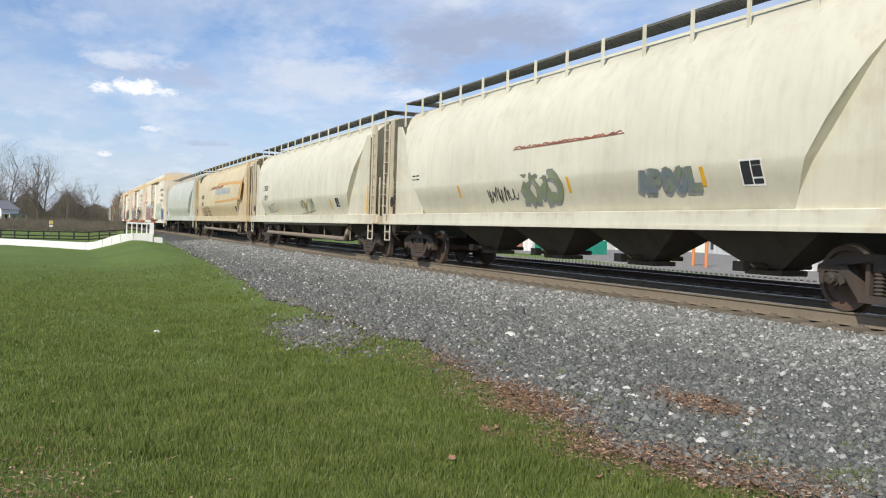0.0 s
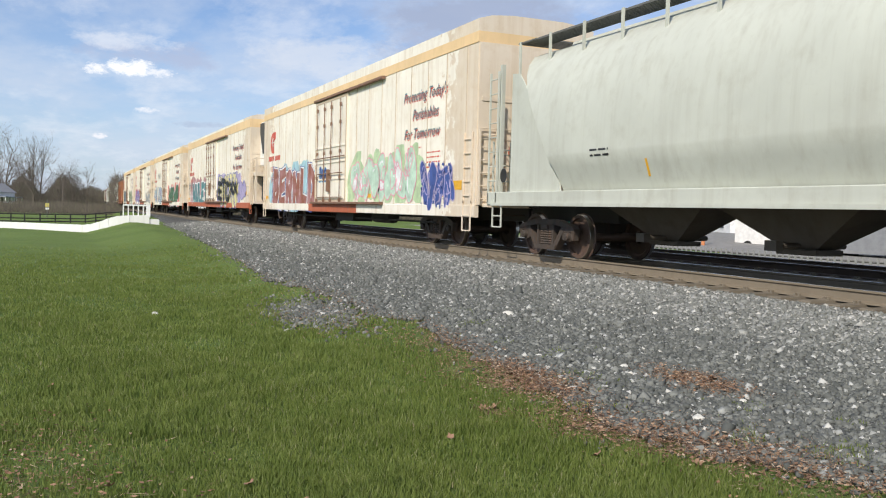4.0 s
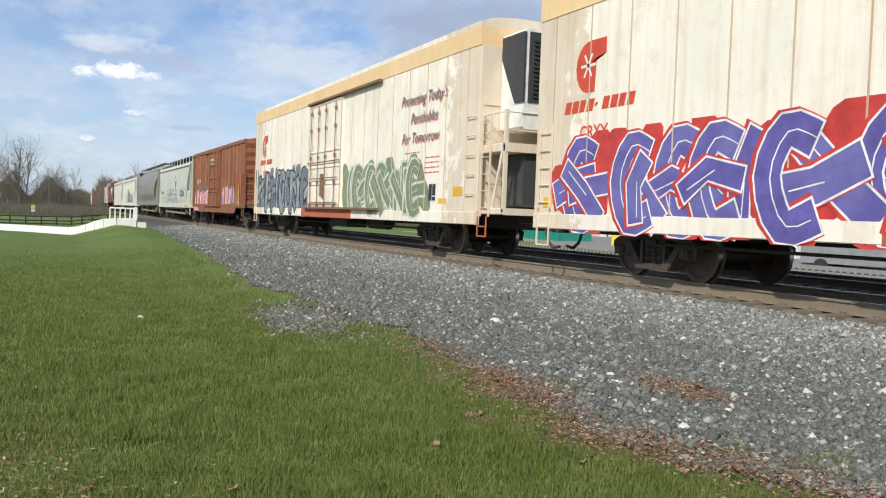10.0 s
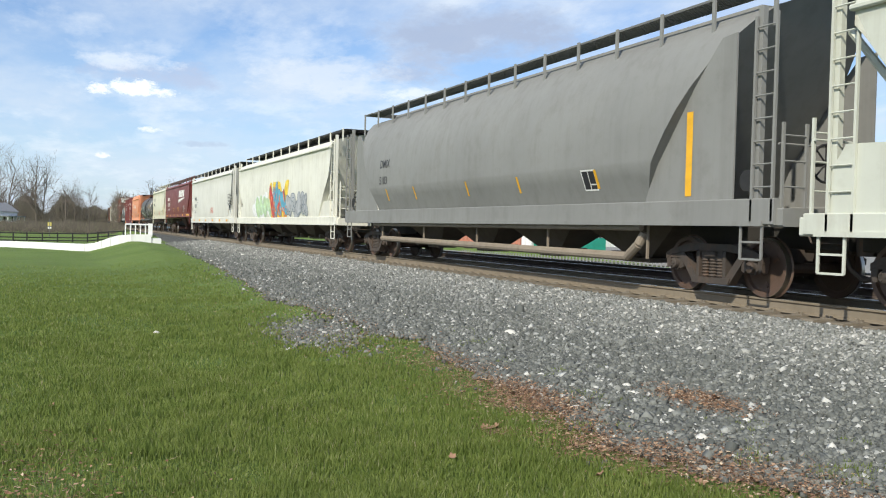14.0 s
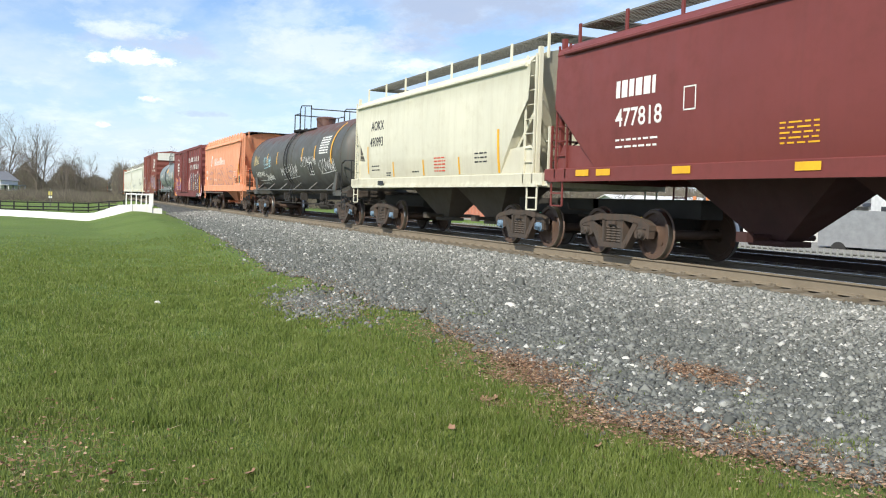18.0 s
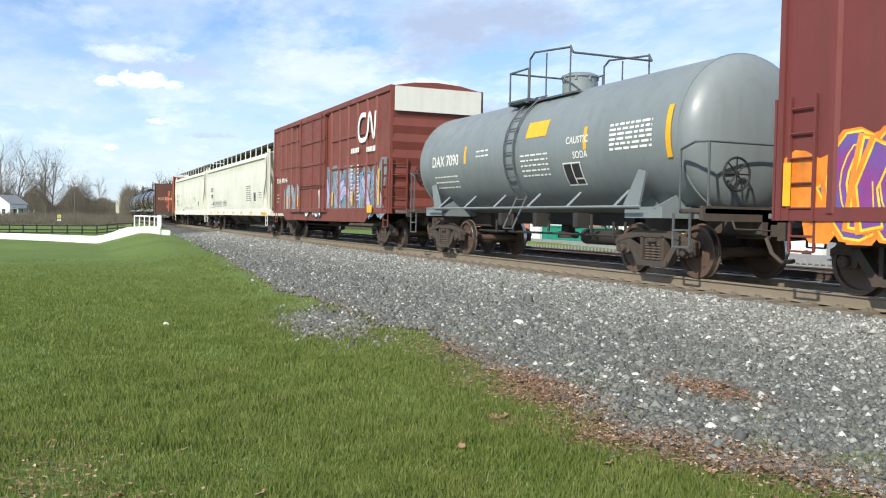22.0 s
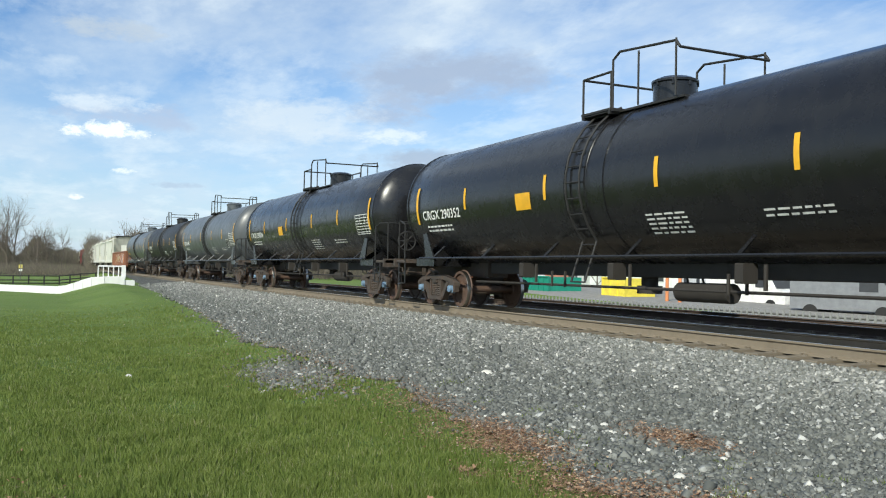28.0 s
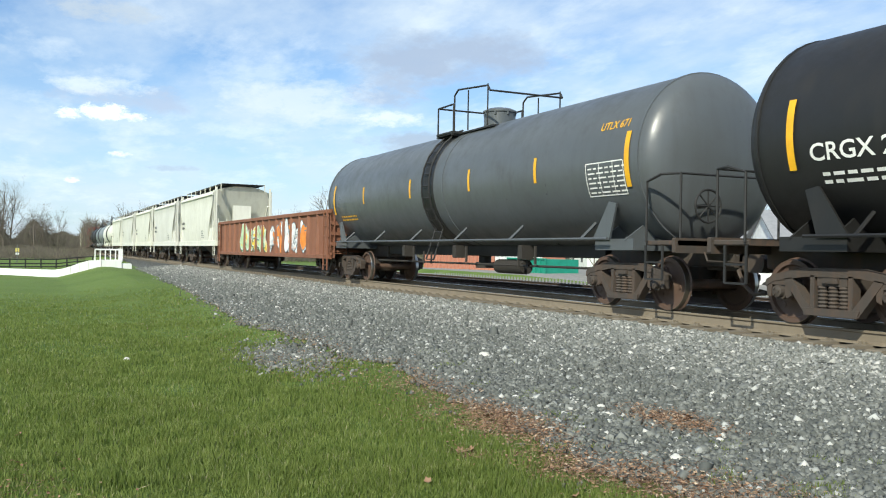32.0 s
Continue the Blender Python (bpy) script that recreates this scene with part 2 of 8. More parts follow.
SPRAY = {k: plain("spray_" + k, c, 0.5, 0.0, 0.3) for k, c in dict(
    pink=(0.80, 0.34, 0.42), rose=(0.62, 0.12, 0.24), teal=(0.05, 0.24, 0.24), green=(0.045, 0.13, 0.06), lime=(0.48, 0.62, 0.36), mint=(0.50, 0.66, 0.52),
    sky=(0.38, 0.60, 0.66), blue=(0.05, 0.09, 0.30), violet=(0.12, 0.10, 0.34), lilac=(0.42, 0.36, 0.55), brown=(0.30, 0.10, 0.055), black=(0.02, 0.02, 0.024),
    silver=(0.40, 0.41, 0.42), slate=(0.17, 0.21, 0.24), white=(0.80, 0.78, 0.76), red=(0.55, 0.05, 0.04), orange=(0.78, 0.24, 0.03), yellow=(0.80, 0.55, 0.04),
    purple=(0.26, 0.05, 0.24), salmon=(0.72, 0.20, 0.16), olive=(0.22, 0.26, 0.15), tan=(0.50, 0.42, 0.22), cyan=(0.10, 0.36, 0.50), grey=(0.24, 0.24, 0.24), straw=(0.74, 0.66, 0.30), dusk=(0.46, 0.23, 0.23), moss=(0.10, 0.22, 0.11), haze=(0.60, 0.62, 0.53), peach=(0.74, 0.33, 0.18), periwinkle=(0.17, 0.16, 0.42), blush=(0.80, 0.50, 0.54)).items()}


# ---- shapes ----
class Geo:
    """A mesh in the making: boxes, prisms, rods and lathes in one list of vertices and faces."""

    def __init__(self):
        self.v, self.f, self.m = [], [], []
        self.slot = 0

    def put(self, verts, faces):
        k = len(self.v)
        self.v += [tuple(p) for p in verts]
        self.f += [tuple(i + k for i in f) for f in faces]
        self.m += [self.slot] * len(faces)
        return self

    def box(self, x0, x1, y0, y1, z0, z1):
        v = [(x, y, z) for x in (x0, x1) for y in (y0, y1) for z in (z0, z1)]
        return self.put(v, [(0, 1, 3, 2), (4, 6, 7, 5), (0, 4, 5, 1), (2, 3, 7, 6), (0, 2, 6, 4), (1, 5, 7, 3)])

    def slab(self, x0, x1, y0, y1, z0, z1, c=0.012):
        """A box with chamfered long edges (seen from the end)."""
        pr = [(y0 + c, z0), (y1 - c, z0), (y1, z0 + c), (y1, z1 - c), (y1 - c, z1), (y0 + c, z1), (y0, z1 - c), (y0, z0 + c)]
        return self.along(pr, x0, x1)

    def along(self, profile, x0, x1, caps=True):
        """A closed profile of (y, z), pulled along x. x0 and x1 may be functions of z."""
        n = len(profile)
        a = x0 if callable(x0) else (lambda z: x0)
        b = x1 if callable(x1) else (lambda z: x1)
        v = [(a(z), y, z) for y, z in profile] + [(b(z), y, z) for y, z in profile]
        f = [(i, (i + 1) % n, n + (i + 1) % n, n + i) for i in range(n)]
        if caps:
            f += [tuple(range(n))[::-1], tuple(range(n, 2 * n))]
        return self.put(v, f)

    def across(self, profile, y0, y1):
        """A closed profile of (x, z), pulled along y."""
        n = len(profile)
        v = [(x, y0, z) for x, z in profile] + [(x, y1, z) for x, z in profile]
        f = [(i, (i + 1) % n, n + (i + 1) % n, n + i) for i in range(n)] + [tuple(range(n))[::-1], tuple(range(n, 2 * n))]
        return self.put(v, f)

    def rod(self, p, q, r, n=6):
        p, q = Vector(p), Vector(q)
        d = (q - p).normalized()
        s = d.cross(Vector((0, 0, 1)) if abs(d.z) < 0.9 else Vector((1, 0, 0))).normalized()
        u = d.cross(s)
        ring = [(math.cos(2 * math.pi * i / n), math.sin(2 * math.pi * i / n)) for i in range(n)]
        v = [e + s * (r * c) + u * (r * k) for e in (p, q) for c, k in ring]
        f = [(i, (i + 1) % n, n + (i + 1) % n, n + i) for i in range(n)] + [tuple(range(n))[::-1], tuple(range(n, 2 * n))]
        return self.put(v, f)

    def path(self, pts, r, n=6):
        for a, b in zip(pts, pts[1:]):
            self.rod(a, b, r, n)
        return self

    def lathe(self, profile, axis="y", n=24, centre=(0, 0, 0)):
        """Spin (along, radius) pairs round an axis."""
        k = len(profile)
        v = []
        for i in range(n):
            c, s = math.cos(2 * math.pi * i / n), math.sin(2 * math.pi * i / n)
            for a, r in profile:
                p = {"x": (a, r * c, r * s), "y": (r * c, a, r * s), "z": (r * c, r * s, a)}[axis]
                v.append([p[j] + centre[j] for j in range(3)])
        f = [(i * k + j, i * k + j + 1, ((i + 1) % n) * k + j + 1, ((i + 1) % n) * k + j) for i in range(n) for j in range(k - 1)]
        return self.put(v, f)

    def mesh(self, name, mats, angle=32):
        me = bpy.data.meshes.new(name)
        me.from_pydata(self.v, [], self.f)
        for m in mats if isinstance(mats, (list, tuple)) else [mats]:
            me.materials.append(m)
        if any(self.m):
            me.polygons.foreach_set("material_index", self.m)
        me.polygons.foreach_set("use_smooth", [True] * len(self.f))
        me.set_sharp_from_angle(angle=radians(angle))
        me.update()
        return me


def part(name, shape, mats, parent, label="", at=None, kind=""):
    """Links a shape (a Geo or a shared mesh) as one object under a thing or a part."""
    ob = new(name, shape.mesh(name, mats) if isinstance(shape, Geo) else shape)
    ob.parent = parent
    if at is not None:
        ob.matrix_basis = at
    return tagged(ob, label, "", "", kind)


def empty(name, label, category, group=""):
    return tagged(new(name), label, category, group)


# ---- lettering and sprayed pictures ----
LETTERS = {}


def lettering(text, size, slant=0.0, wide=1.0, fat=0.014):
    """Flat letters as vertices (u right, v up) and faces, from the built-in font."""
    key = (text, size, slant, wide, fat)
    if key not in LETTERS:
        cu = bpy.data.curves.new("letters", "FONT")
        cu.body, cu.size, cu.shear, cu.resolution_u = text, size, slant, 3
        cu.offset = (0.0 if slant > 0.3 else fat) * size
        ob = bpy.data.objects.new("letters", cu)
        scene.collection.objects.link(ob)
        me = bpy.data.meshes.new_from_object(ob.evaluated_get(bpy.context.evaluated_depsgraph_get()))
        vs = [(v.co.x * wide, v.co.y) for v in me.vertices]
        fs = [tuple(p.vertices) for p in me.polygons]
        bpy.data.objects.remove(ob)
        bpy.data.curves.remove(cu)
        bpy.data.meshes.remove(me)
        LETTERS[key] = (vs, fs)
    return LETTERS[key]


class Side:
    """The near side of a car as a sheet: points (x, z) are laid on the skin, whose y is a function of z."""

    def __init__(self, skin):
        self.skin = skin if callable(skin) else (lambda z: skin)
        self.span, self.dx = None, 0.0

    def lay(self, geo, pts, faces, lift=0.006):
        if self.span:
            pts = [(x, min(max(z, self.span[0]), self.span[1])) for x, z in pts]
        geo.put([(x + self.dx, self.skin(z) - lift, z) for x, z in pts], faces)

    def text(self, geo, text, x, z, size, slant=0.0, wide=1.0, lift=0.007):
        vs, fs = lettering(text, size, slant, wide)
        self.lay(geo, [(x + u, z + v) for u, v in vs], fs, lift)

    def rect(self, geo, x0, x1, z0, z1, lift=0.006):
        k = max(1, math.ceil((z1 - z0) / 0.12))
        pts = [(x, z0 + (z1 - z0) * i / k) for i in range(k + 1) for x in (x0, x1)]
        self.lay(geo, pts, [(2 * i, 2 * i + 1, 2 * i + 3, 2 * i + 2) for i in range(k)], lift)

    def bars(self, geo, x, z, wide, rows, step=0.075, seed=1, thick=0.035):
        """Small print that cannot be read: rows of short bars."""
        rnd = random.Random(seed)
        for r in range(rows):
            u = x
            while u < x + wide:
                w = rnd.uniform(0.08, 0.24)
                self.rect(geo, u, min(u + w, x + wide), z - r * step, z - r * step + thick)
                u += w + 0.05

    def blob(self, geo, pts, lift, cx=None, cz=None):
        cx = sum(p[0] for p in pts) / len(pts) if cx is None else cx
        cz = sum(p[1] for p in pts) / len(pts) if cz is None else cz
        n = len(pts)
        mid = [((p[0] + cx) / 2, (p[1] + cz) / 2) for p in pts]
        f = [(i, (i + 1) % n, n + (i + 1) % n, n + i) for i in range(n)] + [(n + i, n + (i + 1) % n, 2 * n) for i in range(n)]
        self.lay(geo, list(pts) + mid + [(cx, cz)], f, lift)

    def line(self, geo, pts, w, lift, taper=True):
        """A sprayed line of the width w through pts."""
        n = len(pts)
        out = []
        for i, p in enumerate(pts):
            a, b = pts[max(i - 1, 0)], pts[min(i + 1, n - 1)]
            dx, dz = b[0] - a[0], b[1] - a[1]
            l = math.hypot(dx, dz) or 1
            k = w / 2 * (0.55 + 0.45 * math.sin(math.pi * (i + 0.5) / n) if taper else 1)
            out += [(p[0] - dz / l * k, p[1] + dx / l * k), (p[0] + dz / l * k, p[1] - dx / l * k)]
        self.lay(geo, out, [(2 * i, 2 * i + 1, 2 * i + 3, 2 * i + 2) for i in range(n - 1)], lift)


def curve(pts, k=5):
    """A smooth run of points through pts."""
    out = []
    for i in range(len(pts) - 1):
        p0, p1, p2, p3 = pts[max(i - 1, 0)], pts[i], pts[i + 1], pts[min(i + 2, len(pts) - 1)]
        for j in range(k):
            t = j / k
            out.append(tuple(0.5 * (2 * p1[a] + (p2[a] - p0[a]) * t + (2 * p0[a] - 5 * p1[a] + 4 * p2[a] - p3[a]) * t * t + (3 * p1[a] - p0[a] - 3 * p2[a] + p3[a]) * t ** 3) for a in (0, 1)))
    return out + [pts[-1]]


def bubble(rnd, cx, cz, a, b, n=24):
    """A plump closed shape round (cx, cz), a wide and b high, with bulges and a lean."""
    p1, p2, lean = rnd.uniform(0, 6.28), rnd.uniform(0, 6.28), rnd.uniform(-0.5, 0.5)
    k1, k2 = rnd.uniform(0.12, 0.30), rnd.uniform(0.10, 0.24)
    out = []
    for i in range(n):
        t = 2 * math.pi * i / n
        r = 1 + k1 * math.sin(2 * t + p1) + k2 * math.sin(3 * t + p2)
        u, v = a * r * math.cos(t), b * r * math.sin(t)
        out.append((cx + u + lean * v, cz + v))
    return out


def grown(pts, d):
    """The closed line pts, pushed outwards by d."""
    n = len(pts)
    out = []
    for i in range(n):
        (ax, az), (bx, bz) = pts[i - 1], pts[(i + 1) % n]
        l = math.hypot(bx - ax, bz - az) or 1
        out.append((pts[i][0] + (bz - az) / l * d, pts[i][1] - (bx - ax) / l * d))
    return out


def spray(side, parent, x0, x1, z0, z1, fill, edge, shade=None, glow=None, inner=None, signs=6, seed=1, weight=0.36, label="", spots=0):
    """A sprayed piece: overlapping plump abstract shapes with outlines, a drop shade, a cloud behind and streaks inside."""
    rnd = random.Random(seed)
    cols = [c for c in (glow, shade, edge, fill, inner) if c]
    signs = max(signs, int((x1 - x0) / 0.72))
    geo = Geo()
    wide, tall = (x1 - x0) / signs, z1 - z0
    side.span = (z0 - 0.03, z1 + 0.2)
    cz = (z0 + z1) / 2
    back = []
    if glow:
        geo.slot = cols.index(glow)
        for i in range(signs + 1):
            side.blob(geo, bubble(rnd, x0 + wide * i, cz + rnd.uniform(-0.1, 0.1) * tall, wide * 0.75, tall * 0.55), 0.006 + 0.0002 * i)
    shapes = []
    for i in range(signs):
        cx = x0 + wide * (i + 0.5)
        shapes.append(bubble(rnd, cx + rnd.uniform(-0.1, 0.1) * wide, cz + rnd.uniform(-0.04, 0.04) * tall, wide * 0.52, tall * rnd.uniform(0.40, 0.48)))
        for _ in range(4):
            shapes.append(bubble(rnd, cx + rnd.uniform(-0.4, 0.4) * wide, cz + rnd.uniform(-0.3, 0.3) * tall, wide * rnd.uniform(0.10, 0.26), tall * rnd.uniform(0.09, 0.24)))
    rnd.shuffle(shapes)
    rim = 0.03 + 0.02 * weight
    for k, s in enumerate(shapes):
        lift = 0.010 + 0.0012 * (k % 12)
        if shade:
            geo.slot = cols.index(shade)
            side.blob(geo, [(x - 0.07, z - 0.06) for x, z in grown(s, rim)], lift - 0.0004)
        geo.slot = cols.index(edge)
        side.blob(geo, grown(s, rim), lift)
        geo.slot = cols.index(inner) if inner and k % 4 == 3 else cols.index(fill)
        side.blob(geo, s, lift + 0.0005)
        # streaks and cuts inside the shape
        mx, mz = sum(p[0] for p in s) / len(s), sum(p[1] for p in s) / len(s)
        a = rnd.randrange(len(s))
        arc = [((s[(a + q) % len(s)][0] - mx) * 0.66 + mx, (s[(a + q) % len(s)][1] - mz) * 0.66 + mz) for q in range(rnd.randrange(4, 8))]
        geo.slot = cols.index(edge) if k % 2 or not inner else cols.index(inner)
        side.line(geo, arc, 0.035 + 0.03 * rnd.random(), lift + 0.0009)
    geo.slot = len(cols) - 1
    for _ in range(spots):
        ex, ez, r = rnd.uniform(x0, x1), rnd.uniform(z0, z1), rnd.uniform(0.02, 0.06)
        side.blob(geo, [(ex + r * math.cos(a * math.pi / 3), ez + r * math.sin(a * math.pi / 3)) for a in range(6)], 0.027)
    side.span = None
    return part("graffiti", geo, [SPRAY[c] for c in cols], parent, label or "sprayed abstract shapes in %s and %s" % (fill, edge))


BLENDS = {}


def blended(a, b):
    """Sprayed paint that fades from one colour into another."""
    if (a, b) not in BLENDS:
        m, n, bsdf = material("spray_%s_%s" % (a, b))
        at = n.add("TexCoord").outputs["Object"]
        f = n.noise(n.stretch(at, (1.0, 1.0, 1.4)), 1.3, 4, 0.55)
        ca, cb = (SPRAY[k].node_tree.nodes["Mix"].inputs[6].default_value[:3] for k in (a, b))
        worn = n.noise(at, 6.0, 6, 0.7)
        col = n.mix(n.ramp(f, (0.42, 0.0), (0.60, 1.0)), tuple(c / 0.7 for c in ca), tuple(c / 0.7 for c in cb))
        n.link(n.mix(n.ramp(worn, (0.35, 0.28), (0.6, 0.0)), col, tuple(c * 0.8 for c in ca)), bsdf.inputs["Base Color"])
        bsdf.inputs["Roughness"].default_value = 0.55
        BLENDS[(a, b)] = m
    return BLENDS[(a, b)]


def cloud(side, geo, rnd, x0, x1, z0, z1, step=0.9, lift=0.006):
    n = max(2, int((x1 - x0) / step))
    for i in range(n + 1):
        side.blob(geo, bubble(rnd, x0 + (x1 - x0) * i / n, (z0 + z1) / 2 + rnd.uniform(-0.1, 0.12) * (z1 - z0), step * 0.75, (z1 - z0) * rnd.uniform(0.42, 0.56)), lift + 0.0002 * i)


GLYPHS = dict(
    A=("0,0 .42,1", ".58,1 1,0", ".2,.32 .8,.32"), B=("0.05,0 0.05,1", "~0,.95 .6,.97 .8,.76 .55,.54 0,.52", "~0,.52 .7,.52 .95,.26 .7,.04 0,.05"),
    C=("~.95,.82 .6,.98 .2,.85 .05,.5 .2,.12 .6,.02 .95,.18",), D=("0.05,0 0.05,1", "~0,.95 .55,.93 .95,.6 .9,.3 .5,.05 0,.04"),
    E=("0.05,0 0.05,1", "0,.93 .95,.97", "0,.5 .8,.5", "0,.06 .95,.03"), F=("0.05,0 0.05,1", "0,.93 .95,.97", "0,.52 .75,.52"),
    G=("~.9,.85 .55,.98 .15,.8 .05,.45 .2,.1 .6,.02 .92,.15", ".9,.1 .9,.45", ".55,.45 1,.45"), I=(".5,0 .5,1",), K=("0.05,0 0.05,1", "0,.42 .9,1", ".25,.55 .95,0"),
    L=("0.05,0 0.05,1", "0,.06 .95,.04"), M=("0.03,0 0.12,1", ".1,.98 .5,.3", ".5,.3 .9,.98", ".88,1 .97,0"), N=("0.05,0 0.05,1", "0.03,.98 .95,.02", ".95,0 .95,1"),
    O=("~.5,.98 .12,.8 .05,.4 .3,.04 .7,.04 .95,.4 .88,.8 .5,.98",), P=("0.05,0 0.05,1", "~0,.95 .65,.98 .95,.76 .75,.48 0,.44"),
    R=("0.05,0 0.05,1", "~0,.95 .6,.98 .85,.76 .6,.5 0,.46", ".4,.46 .95,0"), S=("~.92,.85 .55,1 .12,.85 .2,.58 .75,.46 .9,.2 .5,.0 .05,.14",),
    T=("0,.95 1,.95", ".5,0 .5,.95"), U=("~.06,1 .05,.35 .3,.04 .7,.04 .95,.35 .94,1",), W=("0,1 .24,.02", ".24,.02 .5,.75", ".5,.75 .76,.02", ".76,.02 1,1"), X=("0.02,.02 .95,.98", "0.05,.98 .98,.02"))


def strokes_of(c):
    out = []
    for run in GLYPHS[c]:
        pts = [tuple(float(v) for v in p.split(",")) for p in run.strip("~").split()]
        out.append(curve(pts, 4) if run[0] == "~" else pts)
    return out


def stretched(pts, e):
    """The line pts, made longer by e at both ends."""
    (ax, az), (bx, bz), (cx, cz), (dx, dz) = pts[1], pts[0], pts[-2], pts[-1]
    l, m = math.hypot(bx - ax, bz - az) or 1, math.hypot(dx - cx, dz - cz) or 1
    return [(bx + (bx - ax) / l * e, bz + (bz - az) / l * e)] + list(pts[1:-1]) + [(dx + (dx - cx) / m * e, dz + (dz - cz) / m * e)]


def piece(side, parent, text, x0, x1, z0, z1, fill, edge, halo=None, glow=None, inner=None, thick=0.22, rim=0.06, seed=1, tilt=0.0):
    """A sprayed word: fat leaning letters, each with an outline, an outer line and a cloud of colour behind. thick: of a stroke, as a share of the height."""
    rnd = random.Random(seed)
    mats = [SPRAY[halo or edge], SPRAY[edge], blended(fill, inner or fill)]
    side.span = (z0 - 0.14, z1 + 0.25)
    if glow:
        geo = Geo()
        cloud(side, geo, rnd, x0, x1, z0, z1 + 0.1)
        part("graffiti_cloud", geo, SPRAY[glow], parent, "%s sprayed cloud behind lettering" % glow)
    wides = [1.35 if c in "MW" else 0.55 if c == "I" else 1.0 for c in text]
    unit = (x1 - x0) / sum(wides)
    u = x0
    for k, c in enumerate(text):
        w = unit * wides[k]
        geo = Geo()
        top, foot, lean = z1 + rnd.uniform(-0.12, 0.08) * (z1 - z0), z0 + rnd.uniform(-0.02, 0.08) * (z1 - z0), tilt + rnd.uniform(-0.10, 0.10)
        bow, t = rnd.uniform(-0.10, 0.10), thick * (z1 - z0)
        pad = min(0.42 * w, t * 0.55)
        runs = []
        for run in strokes_of(c):
            runs.append([(u + pad + (w - 1.75 * pad) * p + lean * w * (q - 0.5) + bow * w * math.sin(3.14 * q), foot + t * 0.45 + (top - foot - 0.9 * t) * (q + 0.05 * math.sin(5 * p + seed + k))) for p, q in run])
        for slot, grow, dx, dz, lift in ((0, 2.0 * rim, -0.05, -0.03, 0.0085), (1, rim, 0.0, 0.0, 0.0125), (2, 0.0, 0.0, 0.0, 0.0165)):
            geo.slot = slot
            for q, run in enumerate(runs):
                side.line(geo, [(a + dx, b + dz) for a, b in stretched(run, t * 0.42 + grow)], t + 2 * grow, lift + 0.0005 * q + 0.0002 * (k % 2), False)
        part("graffiti_letter", geo, mats, parent, "sprayed letter in %s with %s outline" % (fill, edge))
        u += w
    side.span = None


def wild(side, parent, x0, x1, z0, z1, fill, edge, halo=None, glow=None, inner=None, seed=1, w=0.26, signs=None):
    """A tangled sprayed piece: thick bent strokes with arrow ends, outlined, no word that could be read."""
    rnd = random.Random(seed)
    mats = [SPRAY[glow or edge], SPRAY[halo or edge], SPRAY[edge], blended(fill, inner or fill), SPRAY[inner or fill]]
    side.span = (z0 - 0.1, z1 + 0.25)
    if glow:
        geo = Geo()
        cloud(side, geo, rnd, x0, x1, z0, z1 + 0.12, 0.7)
        part("graffiti_cloud", geo, SPRAY[glow], parent, "%s sprayed cloud" % glow)
    n = signs or max(3, int((x1 - x0) / 0.95))
    wx, h = (x1 - x0) / n, z1 - z0
    k = 0
    for i in range(n):
        cx = x0 + wx * (i + 0.5)
        strokes, geo = [], Geo()
        for j in range(rnd.choice((3, 3, 4))):
            kind = rnd.choice("lldca")
            a = cx + rnd.uniform(-0.55, 0.45) * wx
            if kind == "l":
                strokes.append([(a, z0 + rnd.uniform(0, 0.12) * h), (a + rnd.uniform(-0.12, 0.22) * wx, z0 + 0.5 * h), (a + rnd.uniform(-0.1, 0.3) * wx, z1 - rnd.uniform(-0.05, 0.2) * h)])
            elif kind == "d":
                strokes.append([(a - 0.4 * wx, z1 - rnd.uniform(0.1, 0.3) * h), (a + 0.1 * wx, z0 + 0.45 * h), (a + 0.55 * wx, z0 + rnd.uniform(0.0, 0.2) * h)])
            elif kind == "c":
                strokes.append(curve([(a + 0.4 * wx, z1 - 0.15 * h), (a, z1 - 0.05 * h), (a - 0.25 * wx, z0 + 0.55 * h), (a, z0 + 0.1 * h), (a + 0.45 * wx, z0 + 0.2 * h)], 3))
            else:
                strokes.append([(a - 0.45 * wx, z0 + 0.4 * h), (a, z0 + rnd.uniform(0.45, 0.65) * h), (a + 0.6 * wx, z0 + rnd.uniform(0.4, 0.8) * h)])
        for pts in strokes:
            ww = w * rnd.uniform(0.8, 1.25)
            base = 0.0080 + 0.0021 * (k % 9)
            for slot, extra, dx, lift in ((1, 0.20, -0.04, 0.0), (2, 0.10, 0.0, 0.0006), (3, 0.0, 0.0, 0.0012)):
                geo.slot = slot if slot < 3 or k % 4 else 4
                e = extra * 0.7
                run = stretched([(p + dx, q) for p, q in pts], e / 2)
                side.line(geo, run, ww + e, base + lift, False)
            geo.slot = 2
            side.line(geo, [(p * 0.85 + q * 0.15 + 0.05, r * 0.85 + t * 0.15) for (p, r), (q, t) in zip(pts[:-1], pts[1:])] or pts, 0.025, base + 0.0017)
            k += 1
        part("graffiti_shape", geo, mats, parent, "tangled sprayed strokes in %s and %s" % (fill, edge))
    side.span = None


